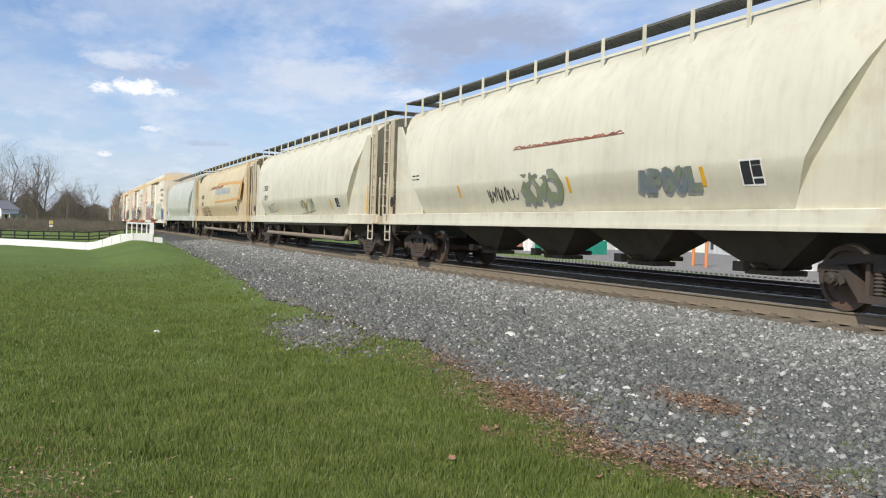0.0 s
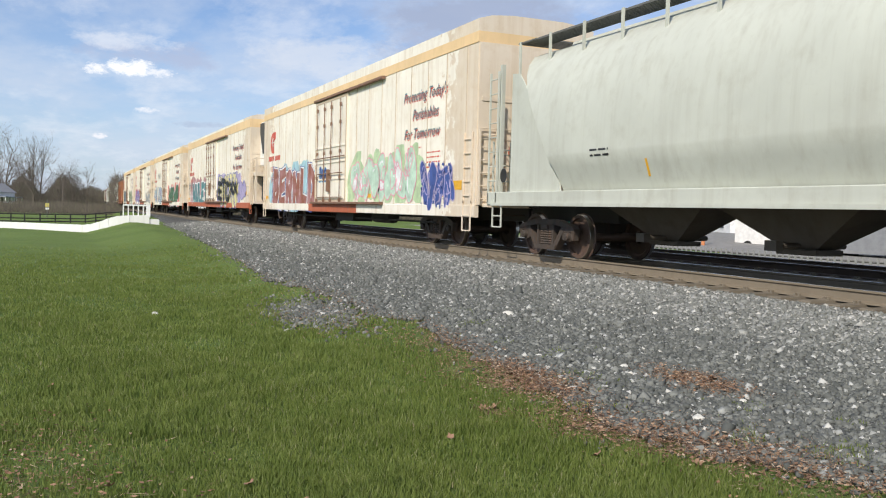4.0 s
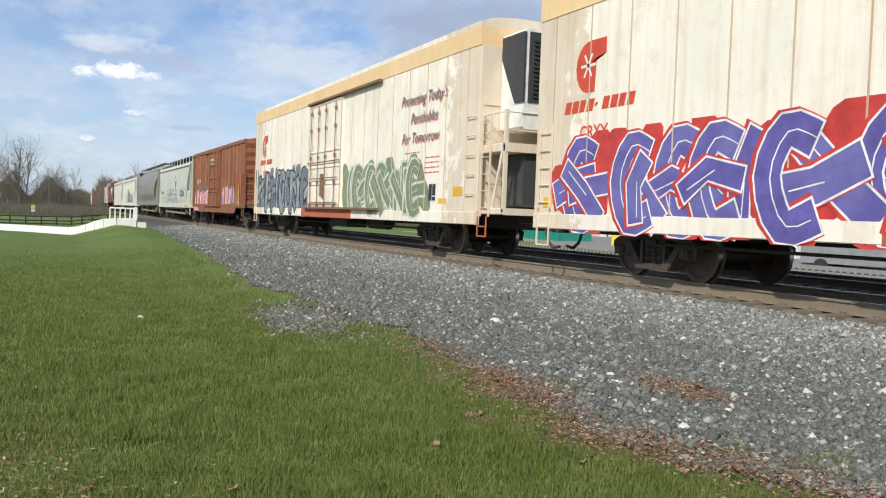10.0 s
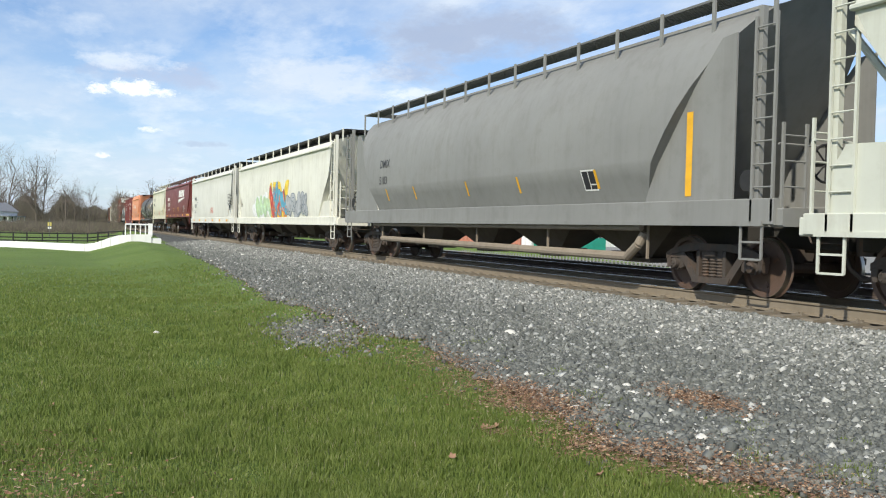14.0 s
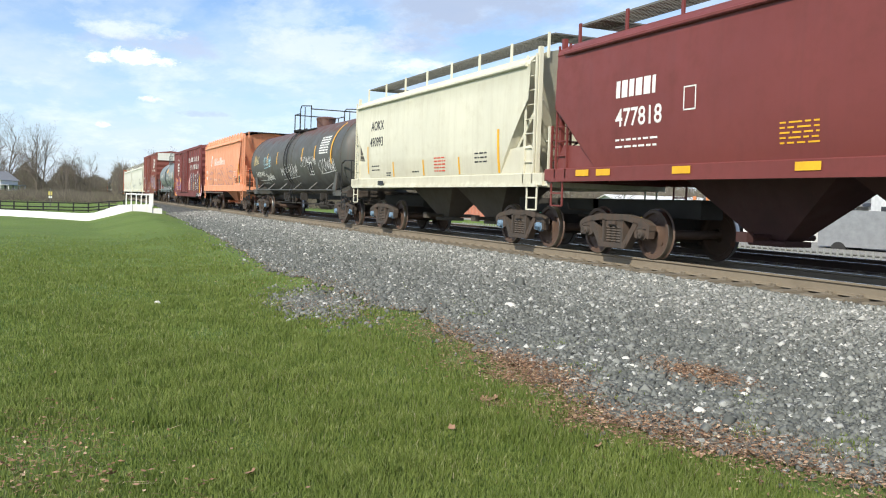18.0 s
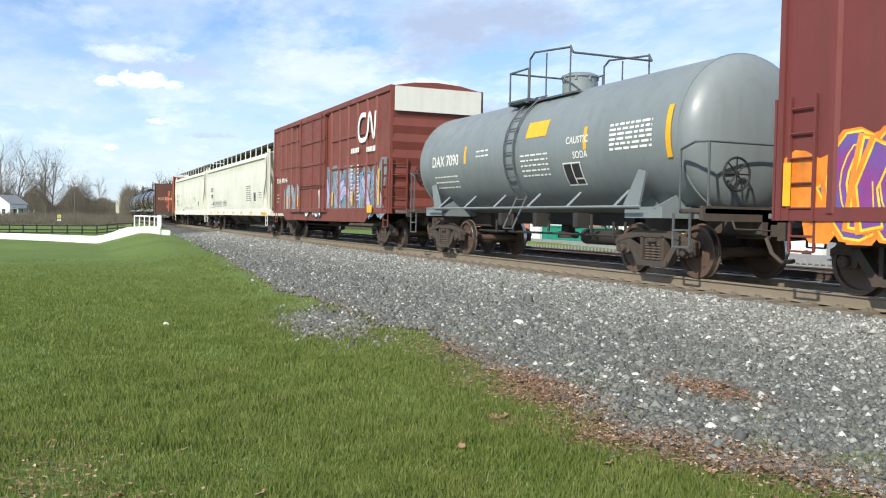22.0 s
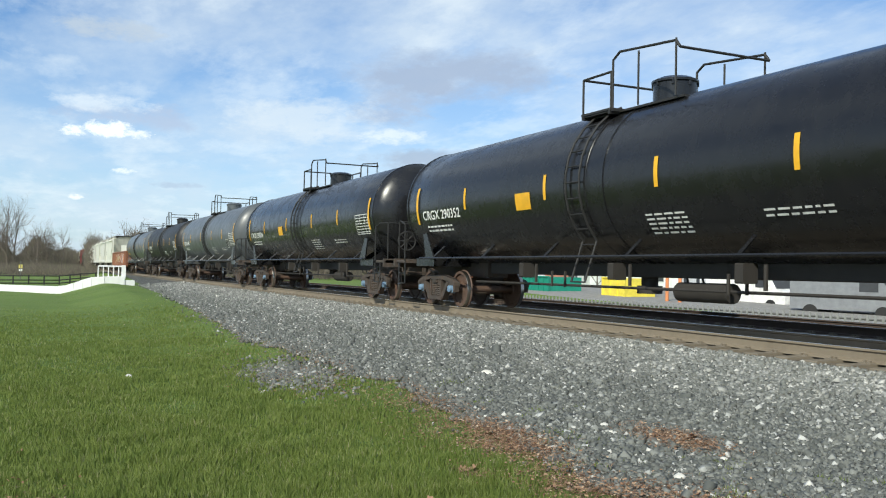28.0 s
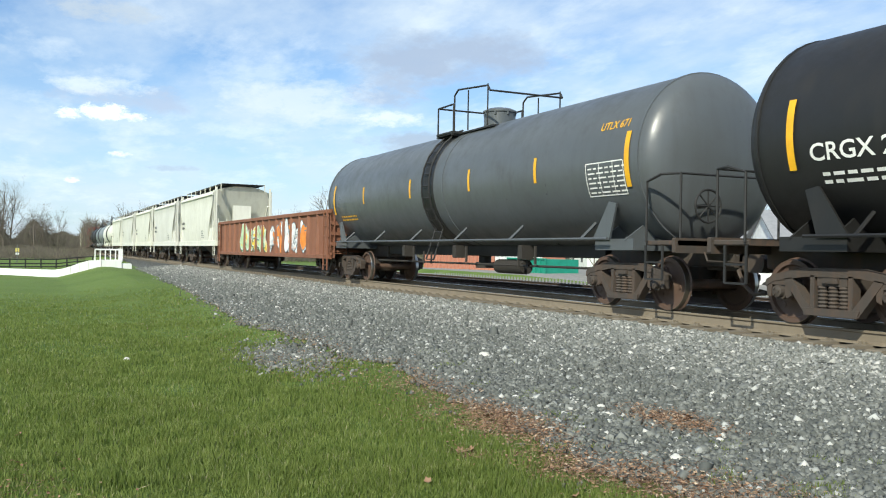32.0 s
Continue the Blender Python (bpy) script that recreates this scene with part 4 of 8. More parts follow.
def box_car(label, half, body, z0, eave, ribs, door, roof=None, drop=0.0, ends=None, caps=None, panels=(), trucks=None):
    """A steel box car with outside posts, a sliding door and a corrugated end. door: its start and end along the side."""
    car = empty("box_car", label, "railway car", "cars of the freight train")
    w = 1.52
    zb = z0 + 0.30
    g = Geo().along([(-w, zb), (w, zb), (w, eave), (0.8, eave + 0.14), (0, eave + 0.19), (-0.8, eave + 0.14), (-w, eave)], -half, half)
    part("body", g, body, car)
    d0, d1 = door
    for s in (-1, 1):
        g = Geo()
        zc = zb + 0.18
        prof = [(-half, zc), (-half + 0.02, zb), (-half + 1.9, zb), (-half + 2.4, z0), (half - 2.4, z0), (half - 1.9, zb), (half - 0.02, zb), (half, zc)]
        g.across(prof[::-1], min(w * s, (w + 0.035) * s), max(w * s, (w + 0.035) * s))
        g.slab(-half, half, min((w - 0.02) * s, (w + 0.06) * s), max((w - 0.02) * s, (w + 0.06) * s), eave - 0.16, eave + 0.03, 0.015)
        part("side_sill", g, body, car)
        for x in ribs:
            if d0 - 0.1 < x < d1 + 0.1:
                continue
            g = Geo()
            v = [(x - 0.085, w * s, 0), (x - 0.045, (w + 0.055) * s, 0), (x + 0.045, (w + 0.055) * s, 0), (x + 0.085, w * s, 0)]
            g.put([(a, b, z) for z in (zb + 0.1, eave - 0.16) for a, b, _ in v], [(0, 1, 5, 4), (1, 2, 6, 5), (2, 3, 7, 6), (0, 4, 7, 3), (0, 3, 2, 1), (4, 5, 6, 7)])
            part("side_post", g, body, car)
        g = Geo()
        y0, y1 = min((w + 0.02) * s, (w + 0.085) * s), max((w + 0.02) * s, (w + 0.085) * s)
        g.box(d0, d1, y0, y1, zb + 0.12, eave - 0.2)
        hz = eave - zb - 0.34
        for k in range(5):
            zz = zb + 0.14 + hz * k / 4
            g.slab(d0, d1, min((w + 0.08) * s, (w + 0.125) * s), max((w + 0.08) * s, (w + 0.125) * s), zz - 0.05, zz + 0.05, 0.012)
        for x in (d0, (d0 + d1) / 2, d1 - 0.12):
            g.box(x, x + 0.12, min((w + 0.08) * s, (w + 0.12) * s), max((w + 0.08) * s, (w + 0.12) * s), zb + 0.12, eave - 0.2)
        dr = part("door", g, body, car, "ribbed sliding steel door")
        g = Geo()
        for x in (d0 + 0.35, d1 - 0.45):
            g.rod((x, (w + 0.15) * s, zb + 0.05), (x, (w + 0.15) * s, eave - 0.1), 0.025)
        g.rod((d0 + 0.3, (w + 0.16) * s, zb + 1.1), (d1 - 0.3, (w + 0.16) * s, zb + 1.1), 0.02)
        part("lock_bar", g, body, dr)
        g = Geo()
        g.slab(d0 - 1.6, d1 + 0.2, min((w + 0.03) * s, (w + 0.13) * s), max((w + 0.03) * s, (w + 0.13) * s), eave - 0.20, eave - 0.12, 0.012)
        g.slab(d0 - 1.6, d1 + 0.2, min((w + 0.03) * s, (w + 0.13) * s), max((w + 0.03) * s, (w + 0.13) * s), zb + 0.03, zb + 0.10, 0.012)
        part("door_track", g, body, car)
    for px, pz, ll in panels:
        g = Geo()
        g.slab(px, px + ll, -w - 0.045, -w + 0.01, pz - 0.04, pz + 0.04, 0.01)
        part("side_crossbar", g, body, car)
    for s in (-1, 1):
        corrugated_end(car, half * s, s, w - 0.02, zb, eave + 0.02, ends or body, 8)
        for y in (-w, w):
            part("corner_post", Geo().box(half * s - 0.05, half * s + 0.05, y - 0.05, y + 0.05, zb, eave), body, car)
            g = Geo()
            ladder(g, (half - 0.62) * s if s > 0 else -half + 0.18, y - 0.04 if y < 0 else y + 0.04, zb, zb + 1.7, 0.44, "x", 5)
            step(g, (half - 0.62) * s if s > 0 else -half + 0.18, y, zb, 0.44, 0.42)
            part("ladder", g, body, car)
            g = Geo()
            ladder(g, (half + 0.12) * s, y - (0.0 if y < 0 else 0.5), zb, zb + 1.7, 0.5, "y", 5)
            part("end_ladder", g, body, car)
        g = Geo().slab(half * s - 0.1 + 0.25 * s, half * s + 0.1 + 0.25 * s, -1.4, 1.4, zb + 0.02, zb + 0.10, 0.01)
        part("crossover_platform", g, GRATE, car)
    g = Geo()
    for i in range(int(2 * half / 1.15)):
        x = -half + 0.6 + i * 1.15
        g.along([(-w, eave + 0.005), (-0.8, eave + 0.145), (0, eave + 0.195), (0.8, eave + 0.145), (w, eave + 0.005), (w, eave + 0.05), (0, eave + 0.25), (-w, eave + 0.05)], x - 0.04, x + 0.04)
    part("roof_ribs", g, roof or body, car)
    g = Geo().slab(-half - 0.1, half + 0.1, -0.28, 0.28, 0.72, zb + 0.02, 0.02)
    for i in range(6):
        x = -half + 2.8 + (2 * half - 5.6) * i / 5
        g.box(x - 0.06, x + 0.06, -1.45, 1.45, zb - 0.25, zb)
    g.rod((-1.2, -0.6, 0.78), (0.4, -0.6, 0.78), 0.2, 12)
    g.path([(-half + 2.6, -0.9, 0.62), (half - 2.6, -0.9, 0.62)], 0.03)
    part("underframe", g, DARK, car)
    tr = trucks or half - 1.85
    add_trucks(car, (-tr, tr), caps)
    add_ends(car, half)
    brake_wheel(car, half + 0.15, -0.5, zb + 1.25)
    return car, Side(-w - 0.0), Side(-w - 0.06)


paint_joint = paint("stained_joint_paint", (0.62, 0.50, 0.36), (0.34, 0.20, 0.10), 0.6, 0.6, 0.3)


def reefer(label, unit=True, half=11.45, red=False, hue=REEFER):
    """A mechanical refrigerator car with a plug door; unit: the cooling plant sits on its leading end."""
    car = empty("refrigerator_car", label, "railway car", "cars of the freight train")
    w, z0, z1, z2, z3 = 1.58, 0.76, 1.08, 4.93, 5.48
    g = Geo().along([(-w, z1), (w, z1), (w, z2), (-w, z2)], -half, half)
    part("body", g, hue, car)
    zm = z3 - 0.12 if unit else z2 + 0.26
    part("roof_band", Geo().along([(-w - 0.016, z2), (w + 0.016, z2), (w + 0.016, zm), (-w - 0.016, zm)], -half - 0.012, half + 0.012), BAND, car, "ochre band below the roof")
    g = Geo().along([(-w - 0.012, zm), (w + 0.012, zm), (w + 0.012, z3), (1.25, z3 + 0.10), (0.7, z3 + 0.15), (-0.7, z3 + 0.15), (-1.25, z3 + 0.10), (-w - 0.012, z3)], -half - 0.01, half + 0.01)
    part("roof", g, hue, car, "cream rounded roof")
    for s in (-1, 1):
        g = Geo()
        ya, yb = min((w - 0.1) * s, (w + 0.02) * s), max((w - 0.1) * s, (w + 0.02) * s)
        g.slab(-half, half, ya, yb, z0 + 0.02, z1, 0.015)
        part("side_sill", g, REDSILL if red else hue, car, "faded red side sill" if red else "stained cream side sill")
        if not red:
            part("sill_plate", Geo().slab(-3.3, 2.6, min(ya, ya + 0.1) - 0.004, yb + 0.004, z0 + 0.01, z1 - 0.01, 0.012), REDSILL, car, "faded red sill plate below the door")
    # upright panel joints
    jm = Geo().box(-0.016, 0.016, -0.010, 0.010, z1 + 0.02, z2).mesh("panel_joint", paint_joint)
    for i in range(19):
        x = -half + 2 * half * (i + 0.5) / 19
        if -2.4 < x < 1.7:
            continue
        for s in (-1, 1):
            part("panel_joint", jm, None, car, at=pose(x, w * s, 0))
    # plug door with its track, rods and locks
    d0, d1 = -2.25, 1.55
    for s in (-1, 1):
        g = Geo()
        ya, yb = min(w * s, (w + 0.07) * s), max(w * s, (w + 0.07) * s)
        g.slab(d0, d1, ya, yb, z1 + 0.06, 4.83, 0.015)
        dr = part("plug_door", g, hue, car, "plug door with lock rods")
        for zz in (1.95, 2.55, 3.1):
            part("door_rib", Geo().slab(d0 + 0.1, d1 - 0.1, min((w + 0.07) * s, (w + 0.10) * s), max((w + 0.07) * s, (w + 0.10) * s), zz - 0.035, zz + 0.035, 0.01), hue, dr)
        for xa, xb in ((d0 + 0.25, -0.4), (-0.25, d1 - 0.25)):
            part("door_panel", Geo().slab(xa, xb, min((w + 0.07) * s, (w + 0.09) * s), max((w + 0.07) * s, (w + 0.09) * s), 1.25, 1.85, 0.01), hue, dr)
        g = Geo()
        oa, ob = min((w + 0.07) * s, (w + 0.085) * s), max((w + 0.07) * s, (w + 0.085) * s)
        for xa in (d0, d1 - 0.09):
            g.box(xa, xa + 0.09, oa, ob, z1 + 0.06, 4.83)
        g.box(d0 + 0.09, d1 - 0.09, oa, ob, 4.74, 4.83)
        g.box(d0 + 0.09, d1 - 0.09, oa, ob, z1 + 0.06, z1 + 0.15)
        part("door_edge", g, paint_joint, dr, "rust-stained door edge")
        g = Geo()
        yy = (w + 0.14) * s
        for x in (d0 + 0.45, d0 + 1.35, -0.05, d1 - 0.5):
            g = Geo().rod((x, yy, z1 + 0.02), (x, yy, 4.7), 0.017)
            for zz in (1.2, 2.0, 2.9, 3.9, 4.5):
                g.box(x - 0.035, x + 0.035, yy - 0.03, yy + 0.03, zz - 0.06, zz + 0.06)
            part("lock_rod", g, paint_rods, dr, "rust-stained lock rod")
        part("lock_bar", Geo().rod((d0, yy, 2.72), (d1, yy, 2.72), 0.02), paint_rods, dr)
        part("lock_bar", Geo().rod((d0 + 0.5, yy - 0.01, 2.15), (d1 - 0.2, yy - 0.01, 2.15), 0.018), paint_rods, dr)
        part("lock_bar", Geo().rod((d0 + 0.5, yy - 0.01, 1.30), (d1 - 0.2, yy - 0.01, 1.30), 0.018), paint_rods, dr)
        part("lock_handle", Geo().slab(-0.42, -0.28, yy - 0.05, yy + 0.05, 1.5, 2.3, 0.02), paint_rods, dr)
        g = Geo()
        g.slab(d0 - 0.1, d1 + 3.6, min((w + 0.03) * s, (w + 0.15) * s), max((w + 0.03) * s, (w + 0.15) * s), 4.85, 4.94, 0.012)
        g.slab(d0 - 0.4, d1 + 3.6, min((w + 0.02) * s, (w + 0.16) * s), max((w + 0.02) * s, (w + 0.16) * s), z1 - 0.02, z1 + 0.06, 0.012)
        part("door_track", g, paint_rods, car, "rust-brown door track")
    # ends: ladders, grabs, platform and cooling plant
    for s in (-1, 1):
        g = Geo().box(half * s - 0.03, half * s + 0.03, -w + 0.02, w - 0.02, z1, z2)
        for k in range(3):
            zz = 1.8 + 0.9 * k
            part("end_rib", Geo().slab(half * s - 0.02 + 0.03 * s, half * s + 0.02 + 0.03 * s, -w + 0.1, w - 0.1, zz - 0.05, zz + 0.05, 0.01), hue, car)
        part("car_end", g, hue, car)
        for y in (-w - 0.03, w + 0.03):
            if unit and s > 0:
                for zz in (1.5, 1.95, 2.4, 2.85, 3.3):
                    g = Geo()
                    grab(g, half - 0.5, y, zz, 0.40)
                    part("grab_iron", g, hue, car)
                continue
            g = Geo()
            ladder(g, half - 0.62 if s > 0 else -half + 0.18, y, z1 + 0.05, z1 + 1.75, 0.44, "x", 5, 0.013)
            step(g, half - 0.62 if s > 0 else -half + 0.18, y, z1 + 0.1, 0.44, 0.72)
            part("ladder", g, hue, car)
    if unit:
        deep = 1.10
        g = Geo()
        g.slab(half + 0.05, half + deep, -1.05, 1.05, 2.95, 5.18, 0.06)
        up = part("cooling_unit", g, UNIT, car, "white refrigeration unit with dark louvred grille")
        g = Geo()
        g.box(half + deep, half + deep + 0.03, -0.95, 0.95, 3.55, 5.1)
        g.across([(half + 0.10, 4.6), (half + 0.75, 3.55), (half + deep + 0.03, 3.55), (half + deep + 0.03, 5.1), (half + 0.10, 5.1)], -1.09, -1.045)
        for k in range(14):
            zz = 3.65 + 0.095 * k
            g.slab(half + deep + 0.02, half + deep + 0.07, -0.85, 0.85, zz, zz + 0.03, 0.008)
        part("grille", g, CHARCOAL, up)
        g = Geo()
        g.slab(half + 0.05, half + deep - 0.05, -0.95, 0.95, 1.22, 2.45, 0.05)
        part("fuel_tank", g, CHARCOAL, car, "dark fuel tank below the cooling unit")
        g = Geo()
        g.slab(half, half + deep + 0.08, -1.5, 1.5, 2.42, 2.62, 0.02)
        g.slab(half, half + deep + 0.08, -1.5, 1.5, z1 - 0.05, z1 + 0.10, 0.02)
        for y in (-1.46, 1.46):
            g.box(half + deep - 0.02, half + deep + 0.06, y - 0.04, y + 0.04, z1, 3.35)
            g.rod((half + 0.55, y, z1), (half + 1.0, y, 2.45), 0.045)
            for zz in (2.9, 3.3):
                g.rod((half, y, zz), (half + deep, y, zz), 0.016)
        part("end_platform", g, hue, car)
        for zz in (2.9, 3.3):
            part("handrail", Geo().rod((half + deep + 0.02, -1.46, zz), (half + deep + 0.02, 1.46, zz), 0.016), hue, car)
        g = Geo()
        ladder(g, half + 0.12, -w + 0.05, z1 - 0.1, 3.3, 0.42, "x", 6, 0.013)
        part("platform_ladder", g, hue, car)
        g = Geo()
        step(g, half + 0.12, -w, z1 - 0.1, 0.42, 0.45)
        part("sill_step", g, REDSILL, car, "faded red sill step")
    else:
        g = Geo().slab(half, half + 0.3, -1.4, 1.4, z1 - 0.05, z1 + 0.03, 0.01)
        ladder(g, half + 0.1, -w + 0.05, z1, 2.9, 0.45, "y", 6)
        g.path([(half + 0.1, -1.5, 2.9), (half + 0.1, 1.4, 2.9)], 0.016)
        part("end_platform", g, hue, car)
        brake_wheel(car, half + 0.22, -0.55, 2.35, paint_wheel)
    g = Geo().slab(-half - 0.1, half + (1.3 if unit else 0.3), -0.28, 0.28, 0.70, z1, 0.02)
    for i in range(9):
        x = -half + 3.4 + (2 * half - 6.8) * i / 8
        g.box(x - 0.05, x + 0.05, -1.5, 1.5, 0.78, 0.98)
    g.box(-0.9, 1.1, -1.2, -0.5, 0.48, 0.85)
    g.rod((2.4, -0.8, 0.68), (4.0, -0.8, 0.68), 0.2, 12)
    g.path([(-half + 3.4, -1.1, 0.60), (half - 3.4, -1.1, 0.60)], 0.03)
    part("underframe", g, DARK, car)
    add_trucks(car, (-8.25, 8.0))
    add_ends(car, half + (0.9 if unit else 0.0))
    return car, Side(-w), Side(-w - 0.075)


paint_rods = paint("rusted_rod_paint", (0.24, 0.14, 0.09), (0.14, 0.07, 0.04), 0.7, 0.7, 0.6)
paint_wheel = paint("red_wheel_paint", (0.42, 0.08, 0.04), (0.12, 0.06, 0.04), 0.4, 0.6, 0.2)


# ---- tank cars ----
def tank_car(label, shell, body, r=1.52, zc=2.62, sill=None, rust=None, caps=None, wide_dome=True, plat=0.4, jacket=True, side_bar=True, rail=None, seat=None):
    """A tank car: a domed shell on saddles, with platform, railing, ladder and side rails."""
    car = empty("tank_car", label, "railway car", "cars of the freight train")
    g = Geo()
    dome = 0.58
    seat = seat or shell - 1.35
    prof = []
    for i in range(9):
        a = math.pi / 2 * i / 8
        prof.append((-shell + dome - dome * math.cos(a), r * math.sin(a)))
    for x in np.linspace(-shell + dome, shell - dome, 9)[1:-1]:
        prof.append((float(x), r))
    for i in range(8, -1, -1):
        a = math.pi / 2 * i / 8
        prof.append((shell - dome + dome * math.cos(a), r * math.sin(a)))
    g.lathe([(a, max(b, 0.002)) for a, b in prof], "x", 48, (0, 0, zc))
    part("tank_shell", g, body, car)
    for x in (-shell + dome, shell - dome) + ((-0.62, 0.62) if jacket else ()):
        part("shell_band", Geo().lathe([(x - 0.03, r - 0.01), (x - 0.025, r + 0.016), (x + 0.025, r + 0.016), (x + 0.03, r - 0.01)], "x", 48, (0, 0, zc)), body, car)
    if jacket:
        g = Geo()
        g.lathe([(-0.60, r - 0.01), (-0.58, r + 0.008), (0.1, r + 0.008), (0.12, r - 0.01)], "x", 48, (0, 0, zc))
        part("stained_band", g, rust or TANKDULL, car, "darker band stained by spills below the hatch")
    top = zc + r
    g = Geo()
    g.lathe([(top - 0.10, 0.40), (top + 0.30, 0.40), (top + 0.32, 0.43), (top + 0.36, 0.43), (top + 0.42, 0.30), (top + 0.44, 0.0)], "z", 20, (0.35 + plat, 0, 0))
    for k in range(8):
        a = math.pi * k / 4
        g.rod((0.35 + plat + 0.40 * math.cos(a), 0.40 * math.sin(a), top + 0.24), (0.35 + plat + 0.40 * math.cos(a), 0.40 * math.sin(a), top + 0.36), 0.03)
    part("manway", g, body, car)
    g = Geo()
    px0, px1 = plat - 1.15, plat + 1.55
    for y in (-0.95, -0.75, 0.75, 0.95):
        g.box(px0, px0 + 1.0 if abs(y) > 0.9 else px1, y - 0.08, y + 0.08, top - 0.20, top - 0.16)
    g.box(px0, px0 + 0.95, -1.05, 1.05, top - 0.17, top - 0.13)
    for x in (px0 + 0.05, px0 + 0.9):
        g.box(x - 0.03, x + 0.03, -1.05, 1.05, top - 0.24, top - 0.17)
    part("hatch_platform", g, rail or BLACK, car)
    g = Geo()
    hr = top + 0.75
    for y in (-1.0, 1.0):
        g.path([(px0, y, top - 0.15), (px0, y, hr - 0.2), (px0 + 0.9, y, hr - 0.2), (px0 + 0.9, y, top - 0.15)], 0.024)
        g.path([(px0 + 0.95, y, top - 0.15), (px0 + 0.95, y, hr), (px0 + 1.15, y, hr + 0.12), (px1, y, hr - 0.02), (px1 + 0.1, y, hr - 0.15)], 0.024)
        for x in (px0 + 1.7, px1):
            g.rod((x, y, top - 0.2), (x, y, hr + 0.02), 0.02)
    g.path([(px0, -1.0, hr - 0.2), (px0, 1.0, hr - 0.2)], 0.024)
    g.path([(px1 + 0.1, -1.0, hr - 0.15), (px1 + 0.1, 1.0, hr - 0.15)], 0.024)
    part("railing", g, rail or BLACK, car, "tubular railing round the hatch")
    # ladders that follow the shell
    for s in (-1, 1):
        g = Geo()
        arc = [(s * (r + 0.07) * math.cos(a), zc + (r + 0.07) * math.sin(a)) for a in np.linspace(1.15, -0.75, 10)]
        arc.append((s * 1.42, 0.75))
        for x in (-0.45, 0.0):
            g.path([(x, y, z) for y, z in arc], 0.024)
        for i in range(12):
            t = i / 11 * (len(arc) - 1.001)
            k = int(t)
            y = arc[k][0] + (arc[k + 1][0] - arc[k][0]) * (t - k)
            z = arc[k][1] + (arc[k + 1][1] - arc[k][1]) * (t - k)
            g.rod((-0.45, y, z), (0.0, y, z), 0.016)
        part("ladder", g, rail or BLACK, car)
    # stub sills, saddles, end platforms, side rail
    half = sill or shell + 0.55
    for s in (-1, 1):
        a, b = sorted(((shell - 2.9) * s, half * s))
        part("stub_sill", Geo().slab(a, b, -0.28, 0.28, 0.76, 1.16, 0.02), STEEL, car)
        a, b = sorted(((shell - 0.4) * s, half * s))
        part("end_platform", Geo().slab(a, b, -1.45, 1.45, 1.10, 1.18, 0.015), STEEL, car)
        part("end_sill", Geo().slab(min((half - 0.08) * s, half * s), max((half - 0.08) * s, half * s), -1.5, 1.5, 0.98, 1.22, 0.015), STEEL, car)
    for s in (-1, 1):
        g = Geo()
        xs = (seat + 0.08) * s
        g.box(xs - 0.55, xs + 0.55, -1.35, 1.35, 1.02, 1.22)
        for k in (-0.35, 0.35):
            arc = [(-1.38, 1.2)] + [(-r * math.cos(a) * 0.995, zc - r * math.sin(a) * 0.995) for a in np.linspace(0.86, math.pi - 0.86, 14)] + [(1.38, 1.2)]
            g.along(arc, xs + k - 0.02, xs + k + 0.02)
        for y in (-1, 1):
            brace = [(xs - 0.60 * s, 1.2), (xs - 0.10 * s, 1.2), (xs + 0.10 * s, 1.84), (xs - 0.12 * s, 1.88)]
            g.across(brace if s < 0 else brace[::-1], 1.36 * y - 0.02, 1.36 * y + 0.02)
        part("saddle", g, body, car)
        g = Geo()
        for y in (-1.48, 1.48):
            step(g, (half - 0.55) * s - 0.2, y, 1.1, 0.42, 0.55)
            g.path([((shell - 0.1) * s - 0.25 * s, y, 1.15), ((shell - 0.1) * s - 0.25 * s, y, 2.15), ((shell + 0.0) * s, y, 2.25), ((half - 0.05) * s, y * 0.92, 2.25), ((half - 0.05) * s, y * 0.92, 1.15)], 0.022)
        g.path([((half - 0.05) * s, -1.36, 2.25), ((half - 0.05) * s, 1.36, 2.25)], 0.02)
        part("end_rail", g, rail or BLACK, car)
    g = Geo()
    for y in (-1.5, 1.5):
        g.rod((-shell + 1.4, y, 1.22), (shell - 1.4, y, 1.22), 0.028)
        for x in np.linspace(-shell + 2.2, shell - 2.2, 6):
            g.rod((float(x), y, 1.22), (float(x), y * 0.78, 1.52), 0.03)
    part("side_rail", g, body, car)
    g = Geo()
    g.rod((1.2, -0.2, 0.62), (2.5, -0.2, 0.62), 0.17, 12)
    g.rod((0.1, 0, zc - r - 0.45), (0.1, 0, zc - r + 0.1), 0.16, 12)
    g.rod((0.1, 0, 0.55), (0.1, 0, 0.7), 0.24, 12)
    g.path([(-shell + 2.8, -0.55, 0.66), (shell - 2.8, -0.55, 0.66)], 0.03)
    for x in (-2.4, -1.9, 2.8, 3.2):
        g.rod((x, -0.6, 0.62), (x, -0.6, 0.95), 0.03)
    for x in np.linspace(-0.6, 0.6, 3) * (seat - 1.8):
        g.slab(float(x) - 0.09, float(x) + 0.09, -0.85, -0.55, 0.80, 1.12, 0.02)
        g.rod((float(x) + 0.4, -0.7, 0.70), (float(x) + 0.4, -0.7, 1.1), 0.035)
    g.slab(-seat + 1.6, seat - 1.6, -0.30, 0.30, 0.86, 1.14, 0.02)
    part("outlet_and_brake_gear", g, DARK, car)
    add_trucks(car, (-seat, seat), caps)
    add_ends(car, half)
    brake_wheel(car, half - 0.1, -0.75, 1.75)
    skin = lambda z: -math.sqrt(max(0.01, r * r - (z - zc) ** 2))
    return car, Side(skin)


